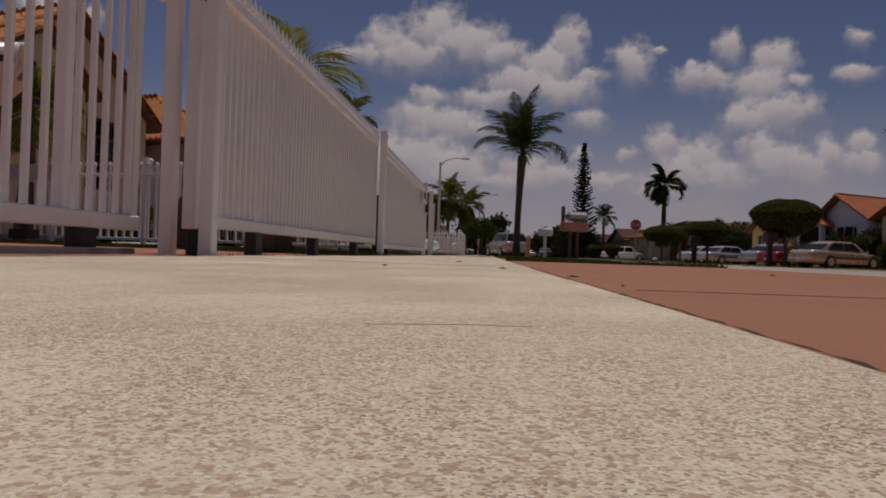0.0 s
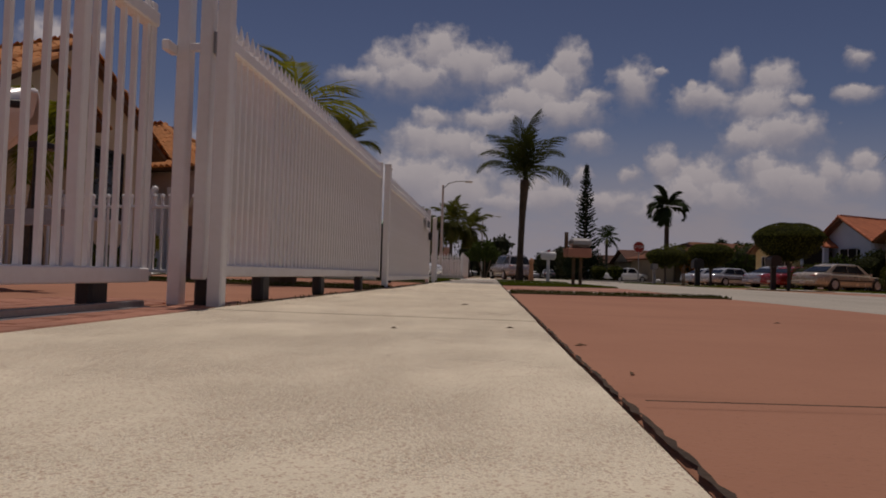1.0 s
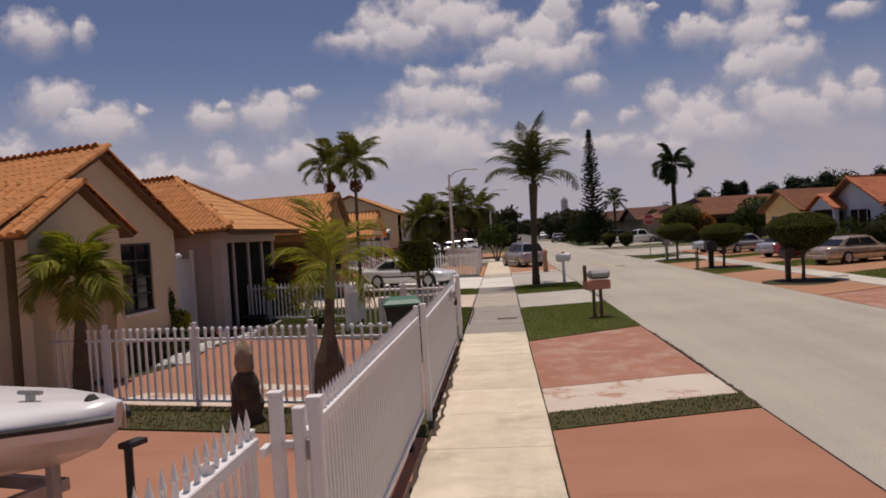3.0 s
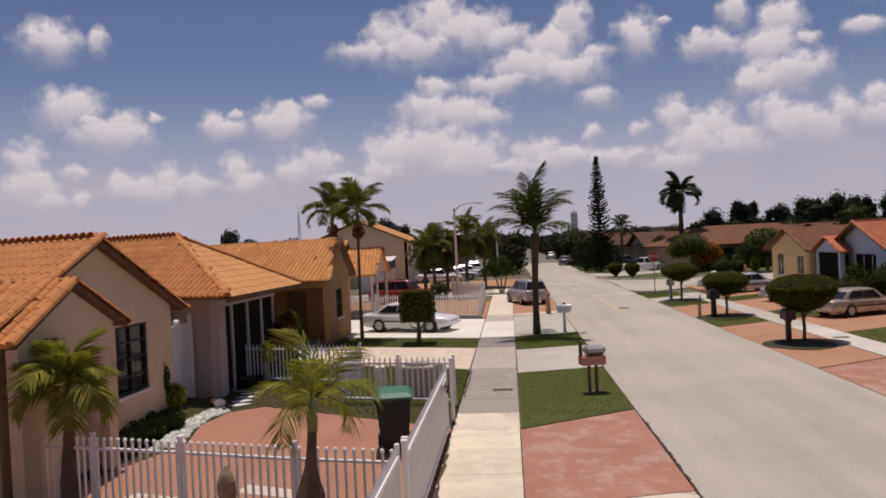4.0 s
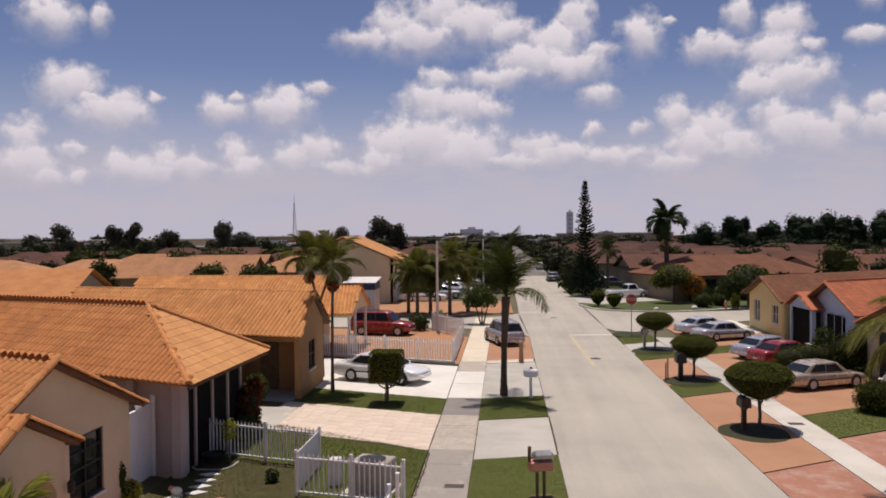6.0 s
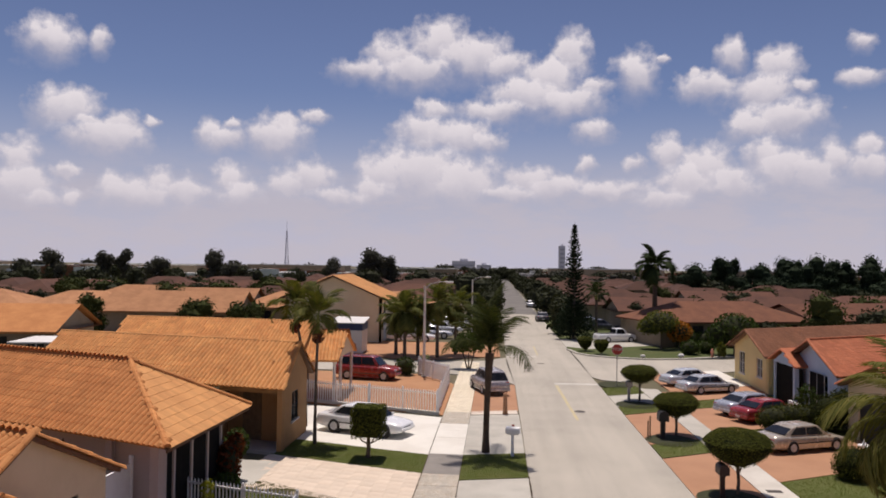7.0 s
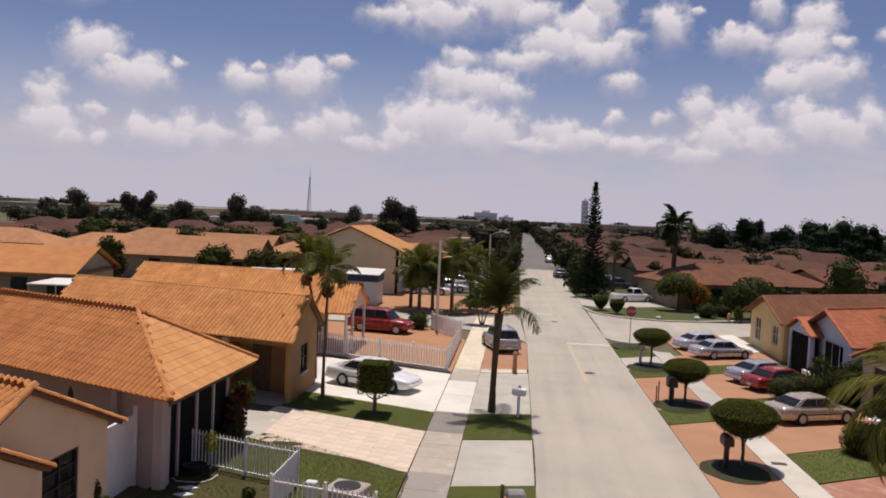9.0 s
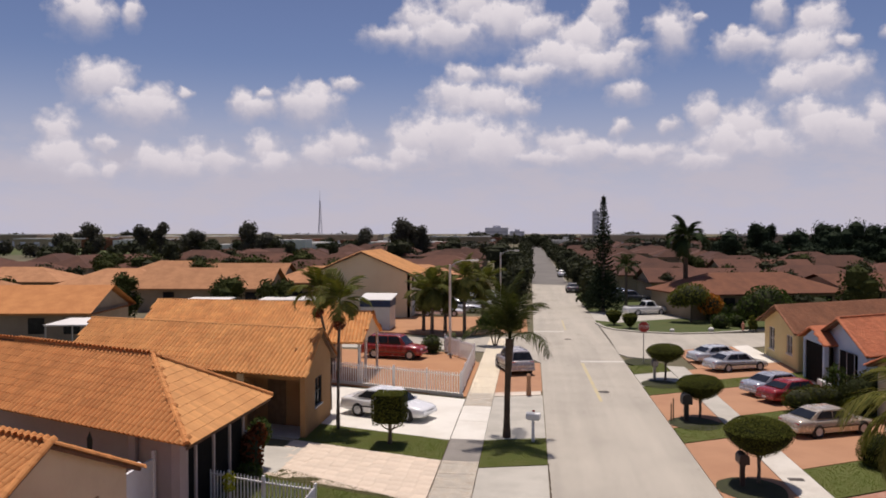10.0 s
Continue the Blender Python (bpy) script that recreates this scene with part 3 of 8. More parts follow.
def prism(pts, z0, z1, bevel=0.0):
    """A flat polygon of ground points, thickened from z0 up to z1."""
    bm = bmesh.new()
    low = [bm.verts.new((x, y, z0)) for x, y in pts]
    top = [bm.verts.new((x, y, z1)) for x, y in pts]
    n = len(pts)
    area = sum(pts[i][0] * pts[(i + 1) % n][1] - pts[(i + 1) % n][0] * pts[i][1] for i in range(n))
    order = 1 if area > 0 else -1
    f = bm.faces.new(top[::order])
    bm.faces.new(low[::-order])
    for i in range(n):
        j = (i + 1) % n
        bm.faces.new([low[i], low[j], top[j], top[i]][::order])
    if bevel:
        bmesh.ops.bevel(bm, geom=list(f.edges), offset=bevel, segments=1, affect="EDGES")
    return bm


def tube(bm, pts, radii, sides=8, cap=True):
    """A round tube through pts with a radius at each."""
    rings = []
    pts = [Vector(p) for p in pts]
    for i, p in enumerate(pts):
        d = (pts[min(i + 1, len(pts) - 1)] - pts[max(i - 1, 0)]).normalized()
        a = d.orthogonal().normalized() if abs(d.z) < 0.9 else Vector((1, 0, 0)) - d * d.x
        a.normalize()
        b = d.cross(a)
        rings.append([bm.verts.new(p + (a * math.cos(k * 2 * math.pi / sides) + b * math.sin(k * 2 * math.pi / sides)) * radii[i]) for k in range(sides)])
    for r0, r1 in zip(rings, rings[1:]):
        for k in range(sides):
            bm.faces.new((r0[k], r0[(k + 1) % sides], r1[(k + 1) % sides], r1[k]))
    if cap:
        bm.faces.new(rings[0][::-1])
        bm.faces.new(rings[-1])
    return bm


def lathe(bm, profile, sides=16, center=(0, 0, 0)):
    """A turned body from (radius, height) pairs."""
    rings = []
    for r, z in profile:
        rings.append([bm.verts.new((center[0] + r * math.cos(k * 2 * math.pi / sides), center[1] + r * math.sin(k * 2 * math.pi / sides), center[2] + z)) for k in range(sides)])
    for r0, r1 in zip(rings, rings[1:]):
        for k in range(sides):
            bm.faces.new((r0[k], r0[(k + 1) % sides], r1[(k + 1) % sides], r1[k]))
    bm.faces.new(rings[0][::-1])
    bm.faces.new(rings[-1])
    return bm


def inside(p, poly):
    c = False
    for (x0, y0), (x1, y1) in zip(poly, poly[1:] + poly[:1]):
        if (y0 > p[1]) != (y1 > p[1]) and p[0] < (x1 - x0) * (p[1] - y0) / (y1 - y0) + x0:
            c = not c
    return c


def grass(name, polys, per_m2, height, material, label, seed, z=0.03):
    """Short blades scattered over lawn polygons, one mesh."""
    rng = random.Random(seed)
    verts, faces = [], []
    for poly in polys:
        xs, ys = [p[0] for p in poly], [p[1] for p in poly]
        n = int((max(xs) - min(xs)) * (max(ys) - min(ys)) * per_m2)
        for _ in range(n):
            x, y = rng.uniform(min(xs), max(xs)), rng.uniform(min(ys), max(ys))
            if not inside((x, y), poly):
                continue
            a, h, w = rng.uniform(0, 6.28), height * rng.uniform(0.4, 1.2), height * 0.22
            dx, dy = math.cos(a) * w, math.sin(a) * w
            lx, ly = rng.uniform(-0.5, 0.5) * h, rng.uniform(-0.5, 0.5) * h
            k = len(verts)
            verts += [(x - dx, y - dy, z - 0.01), (x + dx, y + dy, z - 0.01), (x + lx, y + ly, z + h)]
            faces.append((k, k + 1, k + 2))
    return raw(name, verts, faces, material, None, label, category="grass", kind="stuff")


def leaf_cloud(rng, n, size, place):
    """n small leaf quads, each where place(rng) says (a point and an outward direction)."""
    verts, faces = [], []
    for _ in range(n):
        p, out = place(rng)
        t = Vector((rng.gauss(0, 1), rng.gauss(0, 1), rng.gauss(0, 1))).normalized()
        a = (out * 0.6 + t).normalized()
        b = a.orthogonal().normalized()
        b = (Matrix.Rotation(rng.uniform(0, 6.28), 3, a) @ b).normalized()
        c = a.cross(b)
        s = size * rng.uniform(0.6, 1.3)
        k = len(verts)
        verts += [p - b * s, p + c * s * 0.55, p + b * s, p - c * s * 0.55]
        faces.append((k, k + 1, k + 2, k + 3))
    return verts, faces


def shell(rng, c, r, flat=0.0, depth=0.25):
    """A random point near the skin of an ellipsoid with radii r."""
    while True:
        d = Vector((rng.gauss(0, 1), rng.gauss(0, 1), rng.gauss(0, 1))).normalized()
        if d.z > -1 + flat:
            break
    k = 1 - depth * rng.random() ** 1.5
    return Vector((c[0] + d.x * r[0] * k, c[1] + d.y * r[1] * k, c[2] + d.z * r[2] * k)), d


def clump_leaves(rng, lumps, n, size):
    """Leaves over a crown of several lumps (centre, radii)."""
    weights = [r[0] * r[1] + r[2] * r[0] for _, r in lumps]
    return leaf_cloud(rng, n, size, lambda g: shell(g, *g.choices(lumps, weights)[0], 0.1, 0.45))


def tiles(poly, along, wide=0.21, long=0.33):
    """Barrel tiles over one roof plane. poly: its corners, the first two being the eave; returns tile frames (matrix) to lay one by one.
    along: how far the rows start over the eave."""
    a, b, c = Vector(poly[0]), Vector(poly[1]), Vector(poly[2])
    u = (b - a).normalized()
    nrm = u.cross(c - b).normalized()
    if nrm.z < 0:
        nrm = -nrm
    v = nrm.cross(u)
    if v.z < 0:
        v = -v
    flat = [((Vector(p) - a).dot(u), (Vector(p) - a).dot(v)) for p in poly]
    x0, x1 = min(p[0] for p in flat), max(p[0] for p in flat)
    y1 = max(p[1] for p in flat)
    out = []
    for j in range(int((y1 + along) / long) + 1):
        for i in range(int((x1 - x0) / wide) + 1):
            x, y = x0 + (i + 0.5) * wide, -along + j * long
            if inside((x, max(y + long * 0.5, 0.02)), flat):
                o = a + u * x + v * y + nrm * 0.012
                m = Matrix((u, v, nrm)).transposed().to_4x4()
                m.translation = o
                out.append(m)
    return out


def tile_shape(wide=0.21, long=0.33, rise=0.085, n=6):
    """One barrel tile: an arched pan whose lower end stands proud of the row below."""
    vs, fs = [], []
    for k in range(n + 1):
        f = k / n
        x = (f - 0.5) * wide * 1.02
        h = rise * math.sin(math.pi * f) ** 0.8
        vs += [(x, 0, h + 0.010), (x, long * 1.08, h), (x, 0, 0.0)]
    for k in range(n):
        a, b = 3 * k, 3 * (k + 1)
        fs += [(a, b, b + 1, a + 1), (a + 2, b + 2, b, a)]
    return vs, fs


def lay_tiles(parent, frames, material, single=0, shape=None, key=None):
    """Lays the first `single` tiles as objects of their own, the rest as one mesh."""
    vs, fs = shape or tile_shape()
    if key:
        frames = sorted(frames, key=key)
    if single:
        me = bpy.data.meshes.new("roof_tile")
        me.from_pydata(vs, [], fs)
        me.materials.append(material)
        for m in frames[:single]:
            ob = obj("roof_tile", me, None, parent)
            ob.matrix_basis = m
    V, F = [], []
    for m in frames[single:]:
        k = len(V)
        V += [m @ Vector(p) for p in vs]
        F += [tuple(i + k for i in f) for f in fs]
    if V:
        raw("roof_tiles", V, F, material, parent, kind="stuff")


def ridge(parent, p, q, material, r=0.072):
    """Capping tiles along a ridge or hip, each a short overlapping half barrel."""
    p, q = Vector(p), Vector(q)
    d = q - p
    n = max(2, int(d.length / 0.34))
    d.normalize()
    side = d.cross(Vector((0, 0, 1))).normalized()
    up = side.cross(d)
    V, F = [], []
    for i in range(n):
        s0 = p + d * (i * (q - p).length / n)
        s1 = p + d * ((i + 1.12) * (q - p).length / n)
        k = len(V)
        for s, rr in ((s0, r * 1.06), (s1, r * 0.97)):
            for t in range(6):
                a = math.pi * t / 5
                V.append(s + side * math.cos(a) * rr + up * (math.sin(a) * rr + 0.01))
        for t in range(5):
            F.append((k + t, k + t + 1, k + 7 + t, k + 6 + t))
        F.append(tuple(k + t for t in range(6)))
    raw("ridge_tiles", V, F, material, parent)


def plate(parent, name, poly, thick, material, label=""):
    """A flat plate (roof deck, gable wall) from 3D corners, thickened along its normal, downwards or inwards."""
    pts = [Vector(p) for p in poly]
    nrm = (pts[1] - pts[0]).cross(pts[2] - pts[1]).normalized()
    V = pts + [p - nrm * thick for p in pts]
    n = len(pts)
    F = [tuple(range(n)), tuple(range(2 * n - 1, n - 1, -1))] + [(i, i + n, (i + 1) % n + n, (i + 1) % n) for i in range(n)]
    return raw(name, V, F, material, parent, label)


def wall(parent, name, p, q, z0, z1, thick, material, holes=(), label=""):
    """An upright wall from ground point p to q, its face to the right of the way p to q, with openings (s0, s1, z0, z1) cut through it."""
    p, q = Vector((*p, 0)), Vector((*q, 0))
    d = (q - p)
    L = d.length
    d.normalize()
    back = Vector((-d.y, d.x, 0)) * thick
    ss = sorted({0.0, L, *(h[0] for h in holes), *(h[1] for h in holes)})
    zs = sorted({z0, z1, *(h[2] for h in holes), *(h[3] for h in holes)})
    bm = bmesh.new()
    for s0, s1 in zip(ss, ss[1:]):
        for a, b in zip(zs, zs[1:]):
            cs, cz = (s0 + s1) / 2, (a + b) / 2
            if any(h[0] < cs < h[1] and h[2] < cz < h[3] for h in holes):
                continue
            vs = [bm.verts.new(p + d * s + back * t + Vector((0, 0, z))) for t in (0, 1) for s, z in ((s0, a), (s1, a), (s1, b), (s0, b))]
            for f in ((0, 1, 2, 3), (7, 6, 5, 4), (1, 5, 6, 2), (4, 0, 3, 7), (3, 2, 6, 7), (0, 4, 5, 1)):
                bm.faces.new([vs[i] for i in f])
    bmesh.ops.remove_doubles(bm, verts=bm.verts, dist=0.0005)
    bm.verts.index_update()
    seen = {}
    for f in list(bm.faces):
        seen.setdefault(tuple(sorted(v.index for v in f.verts)), []).append(f)
    for fs in seen.values():
        if len(fs) > 1:
            bmesh.ops.delete(bm, geom=fs, context="FACES_ONLY")
    return part(name, bm, material, parent, label)


def window(parent, p, q, s0, s1, z0, z1, frame_mat, cols=2, rows=2, name="window", deep=0.06, bars=0.035):
    """A window in the wall p to q: frame, bars, a sill and panes set back in the opening."""
    p, q = Vector((*p, 0)), Vector((*q, 0))
    d = (q - p).normalized()
    m = Matrix((d, Vector((-d.y, d.x, 0)), Vector((0, 0, 1)))).transposed().to_4x4()
    m.translation = p
    w = empty(name, m)
    w.parent = parent
    bm = bmesh.new()
    e = 0.05
    for lo, hi in (((s0, deep - .03, z0), (s0 + e, deep + .03, z1)), ((s1 - e, deep - .03, z0), (s1, deep + .03, z1)),
                   ((s0 + e, deep - .03, z0), (s1 - e, deep + .03, z0 + e)), ((s0 + e, deep - .03, z1 - e), (s1 - e, deep + .03, z1))):
        box(bm, lo, hi)
    for i in range(1, cols):
        x = s0 + (s1 - s0) * i / cols
        box(bm, (x - bars / 2, deep - .025, z0 + e), (x + bars / 2, deep + .02, z1 - e))
    for j in range(1, rows):
        z = z0 + (z1 - z0) * j / rows
        box(bm, (s0 + e, deep - .02, z - bars / 2), (s1 - e, deep + .015, z + bars / 2))
    part("window_frame", bm, frame_mat, w)
    part("pane", boxes(((s0 + e, deep + .022, z0 + e), (s1 - e, deep + .03, z1 - e))), GLASS, w)
    part("window_sill", boxes(((s0 - .06, -.05, z0 - .07), (s1 + .06, .05, z0)), bevel=0.008), TRIM, w)
    return w

# ---- ground, road, pavements ----
def skew(x):
    """How far the cross lines of the plots run up the street at x."""
    if x < -0.65:
        return -0.02 + 0.34 * (-0.65 - x)
    if x > 8.8:
        return 0.9 + 0.55 * (x - 8.8)
    return 0.25 * (x - 0.75) if x < 3.3 else 0.64 + 0.05 * (x - 3.3)


def quad(x0, x1, y0, y1):
    """A plot between two cross lines, which follow the skew of the plots."""
    xs = [x0 + (x1 - x0) * i / 4 for i in range(5)]
    return [(x, y0 + skew(x)) for x in xs] + [(x, y1 + skew(x)) for x in xs[::-1]]


def sheet(name, pts, z1, material, label, category, bevel=0.0, kind="structure", z0=-0.12):
    return part(name, prism(pts, z0, z1, bevel), material, None, label, category=category, kind=kind)


ground = raw("ground", [(-3500, -600, -0.06), (3500, -600, -0.06), (3500, 4500, -0.06), (-3500, 4500, -0.06)], [(0, 1, 2, 3)], FIELD, None,
             "flat dry green and brown ground reaching to the horizon", category="ground", kind="structure")
road = sheet("road", [(3.3, -40), (8.8, -40), (8.8, 55.5), (8.9, 62), (8.6, 700), (2.6, 700), (2.9, 62), (3.3, 51)], 0.0, ASPHALT,
             "pale sun-bleached asphalt road running straight away", "road")
# thin grey sheet that darkens the road from about y 127 on
sheet("far_road_surface", [(2.84, 128), (8.74, 126), (8.58, 700), (2.62, 700)], 0.004, ROAD_GREY, "darker grey stretch where the road goes on", "road", z0=-.1)
sheet("cross_street_east", [(8.8, 55.5), (9.3, 54.2), (10.5, 53.6), (14, 56.3), (20.5, 60.6), (60, 84), (58, 92), (22, 68.2), (14, 66.6), (10, 68.9), (8.8, 73)], 0.0, ASPHALT,
      "pale asphalt side street with rounded corners", "road")
sheet("cross_street_west", [(3.3, 51), (2.9, 66), (1.2, 63.6), (-4, 62.4), (-60, 66), (-60, 58.5), (-4, 56), (0, 55.2), (2.2, 54.0)], 0.0, ASPHALT,
      "pale asphalt side street with rounded corners", "road")
for k, (y0, y1, m, nm, lab, cat) in enumerate([
        (-14.0, 9.75, RED_DRIVE, "red_driveway_apron", "red painted concrete driveway apron with hairline cracks", "driveway"),
        (10.55, 12.05, WHITE_WORN, "bleached_apron_band", "bleached concrete band with red paint remnants", "driveway"),
        (12.08, 16.7, RED_WORN, "worn_red_driveway_apron", "worn red driveway apron with pale patches", "driveway"),
        (23.35, 28.15, CONC_GREY, "grey_driveway_apron", "plain grey concrete driveway apron", "driveway"),
        (31.9, 40.3, CONC_GREY, "light_driveway_apron", "pale grey concrete driveway apron", "driveway"),
        (41.3, 50.4, ORANGE_DRIVE2, "orange_parking_pad", "orange brick-coloured parking pad beside the road", "driveway")]):
    pts = quad(0.752, 3.27, y0, y1)
    if nm == "worn_red_driveway_apron":
        pts = pts[:5] + [(3.27, 18.2), (0.752, 16.7)]
    sheet(nm, pts, 0.004 if k else 0.006, m, lab, cat, 0.004)
sheet("brick_edge", quad(0.77, 3.2, 40.32, 41.28), 0.03, WHITE_WORN, "rubble edging strip of broken bricks", "edging")
LAWNS = {"verge_strip": (quad(0.765, 3.27, 9.753, 10.547), GRASS_DRY), "verge_lawn": ([(0.77, 16.73), (3.27, 18.23)] + quad(0.77, 3.27, 16.73, 23.3)[5:], GRASS_SOIL),
         "palm_verge": (quad(0.77, 3.27, 28.2, 31.85), GRASS_SOIL)}
for nm, (pts, m) in LAWNS.items():
    sheet(nm, pts, 0.02, m, "short green grass verge between pavement and road", "lawn")
# plots on the fence side
sheet("red_courtyard", [(-14, -14), (-0.67, -14), (-0.67, 9.7), (-6, 11.0), (-14, 12.9)], 0.0, RED_DRIVE, "red painted driveway court behind the fence", "driveway")
sheet("palm_strip", [(-0.67, 9.72), (-6, 11.02), (-14, 12.92), (-14, 14.4), (-6, 12.3), (-0.67, 11.0)], 0.02, GRASS_DRY, "dry grass strip along the iron fence", "lawn")
sheet("red_yard", [(-0.67, 11.02), (-6, 12.32), (-14, 14.42), (-14, 15), (-7.0, 13.6), (-6.1, 16.3), (-6.5, 18.0), (-6.3, 19.3), (-5.57, 19.8), (-3.1, 18.4), (-0.67, 17.0)], 0.0, RED_DRIVE, "red paved yard of the cream house", "yard")
YARD = [(-0.67, 17.03), (-3.1, 18.43), (-5.57, 19.83), (-6.32, 19.33), (-6.52, 18.0), (-6.12, 16.3), (-7.02, 13.62), (-7.5, 13.62), (-7.6, 21.5), (-6.6, 26.7), (-6.2, 27.3), (-0.67, 24.2)]
sheet("front_lawn", YARD, 0.01, GRASS_DRY, "patchy lawn in front of the cream house", "lawn")
LAWN2 = [(-0.67, 19.25), (-2.2, 19.65), (-3.6, 19.95), (-3.6, 22.3), (-5.35, 22.8), (-7.6, 23.65), (-6.6, 26.6), (-6.2, 26.1), (-0.67, 24.2)]
sheet("side_lawn", LAWN2, 0.022, GRASS_SOIL, "green lawn beyond the white fence panels", "lawn")
paver_base = sheet("paver_driveway", quad(-6.95, -0.67, 24.3, 28.9), 0.004, PAVER, "beige square-block driveway", "driveway")
TOP_STRIP = quad(-7.0, -0.67, 28.95, 31.75)
sheet("topiary_lawn", TOP_STRIP, 0.02, GRASS_SOIL, "narrow green lawn with a clipped square tree", "lawn")
sheet("white_driveway", quad(-8.4, -0.67, 31.8, 39.6), 0.0, CONC_WHITE, "sunlit white concrete driveway", "driveway")
sheet("entry_path", [(-9.6, 30.2), (-6.3, 28.95 + 1.0), (-6.3, 26.7), (-7.4, 26.9), (-9.6, 28.0)], 0.015, CONC_GREY, "grey concrete entry path to the porch", "path")
sheet("fenced_court", [(-8.9, 43.0), (-0.67, 40.2), (-0.67, 50.6), (-2.6, 54.8), (-12, 55.6), (-12, 43.9)], 0.0, ORANGE_DRIVE, "orange tiled parking court behind a white fence", "driveway")
# far pavement side
sheet("east_pavement", [(11.25, -40), (12.35, -40), (12.35, 31.6), (11.25, 31.6)], 0.012, CONC_PALE, "bright concrete pavement of the far side", "pavement")
sheet("east_pavement_worn", [(11.25, 31.62), (12.35, 31.62), (12.35, 50.5), (11.25, 50.8)], 0.012, CONC_GREY, "greyer worn concrete pavement of the far side", "pavement")
sheet("sedan_pad", quad(13.0, 17.6, 46.62, 54.2), 0.016, ORANGE_DRIVE2, "brick-coloured parking pad beside the yellow house", "driveway")
sheet("house_path", quad(17.62, 18.96, 46.62, 54.2), 0.016, CONC_WHITE, "pale concrete path along the yellow house", "path")
for x0, x1, tag in ((8.82, 11.23, "apron"), (12.37, 19.0, "drive")):
    for y0, y1, m, nm, lab in [
            (-30, 13.2, ORANGE_DRIVE2, "pad", "terracotta driveway"), (17.0, 21.5 if tag == "apron" else 23.3, RED_WORN, "red", "worn red tiled driveway"), (26.5, 31.4, ORANGE_DRIVE2, "tan", "terracotta driveway"),
            (33.9 if tag == "apron" else 34.7, 40.6, ORANGE_DRIVE2, "ochre", "terracotta driveway"), (43.0, 46.6, ORANGE_DRIVE2, "brick", "brick-coloured driveway")]:
        if tag == "apron" and nm == "brick":
            m = CONC_GREY
        if tag == "apron" and nm == "tan":
            y0 = 21.6
        sheet("%s_%s" % (nm, tag), quad(x0, x1, y0, y1), 0.002, m, lab + " crossing the pavement strip", "driveway")
EAST_VERGES = [quad(8.84, 11.2, a, b) for a, b in ((13.3, 16.9), (31.5, 33.8), (40.7, 42.9), (46.7, 49.5))]
for pts in EAST_VERGES:
    sheet("east_verge", pts, 0.01, GRASS_SOIL, "strip of verge grass between two driveway aprons", "lawn")
EAST_LAWNS = [quad(12.37, 19, a, b) for a, b in ((13.3, 16.9), (23.4, 26.4), (31.5, 34.6), (40.7, 42.9))]
for pts in EAST_LAWNS:
    sheet("east_lawn", pts, 0.012, GRASS_SOIL, "strip of lawn between two driveways", "lawn")


def oval(cx, cy, rx, ry, n=20, rng=random.Random(3)):
    return [(cx + rx * math.cos(i * 2 * math.pi / n) * (1 + rng.uniform(-.05, .05)), cy + ry * math.sin(i * 2 * math.pi / n) * (1 + rng.uniform(-.05, .05))) for i in range(n)]


# dark ovals below the clipped trees, set a little towards the near end
TREE_BEDS = [oval(9.95, y, 1.12, 1.25) for y in (26.9, 35.7, 44.6)] + [oval(9.9, 52.0, 1.1, 1.5)]
for pts in TREE_BEDS:
    sheet("tree_bed", pts, 0.018, BED_GROUND, "round dark bed under a clipped tree", "flower bed")
NORTH_LAWN = [(8.85, 73.4), (9.4, 70.3), (10.2, 68.9), (12.1, 67.55), (15.1, 66.8), (18.1, 67.7), (22, 69.8), (60, 93), (60, 130), (8.85, 130)]
sheet("corner_lawn", NORTH_LAWN, 0.03, GRASS_DARK, "lawn on the far street corner", "lawn")
sheet("kerb_corner", [(8.6, 73.4), (9.15, 70.2), (10.0, 68.6), (12.0, 67.2), (15.1, 66.45), (18.2, 67.35), (22.1, 69.4), (60, 92.6), (60, 93), (22, 69.9), (18.1, 67.75), (15.1, 66.85), (12.1, 67.6), (10.2, 68.95), (9.4, 70.35), (8.9, 73.4)], 0.10, CONC_GREY, "grey concrete kerb round the corner lawn", "kerb")
sheet("corner_drive", [(8.82, 76.0), (11, 74.2), (14, 76.5), (20, 80), (20, 86.5), (8.82, 83.5)], 0.035, CONC_GREY, "grey driveway behind the corner", "driveway")
sheet("west_corner_pad", [(0.6, 66), (2.4, 66.5), (2.2, 78), (-12, 78), (-12, 66), (-4, 63.2)], 0.015, ORANGE_DRIVE, "orange tiled forecourt of the far corner house", "driveway")
# marks on the road
for nm, pts, m, lab in [("stop_line", [(5.95, 51.7), (8.8, 51.9), (8.8, 52.3), (5.95, 52.1)], WHITE_LINE, "worn white stop line"),
                        ("centre_line", [(5.9, 51.3), (6.1, 51.3), (6.28, 39.8), (6.12, 39.8)], YELLOW, "faded yellow centre line"),
                        ("far_line", [(5.6, 68.3), (5.75, 68.3), (5.75, 76), (5.6, 76)], YELLOW, "faded yellow centre line"),
                        ("far_stop_line", [(2.95, 66.9), (5.5, 67.0), (5.5, 67.4), (2.95, 67.3)], WHITE_LINE, "worn white stop line")]:
    part(nm, prism(pts, -0.05, 0.004), m, None, lab, category="road marking", kind="structure")
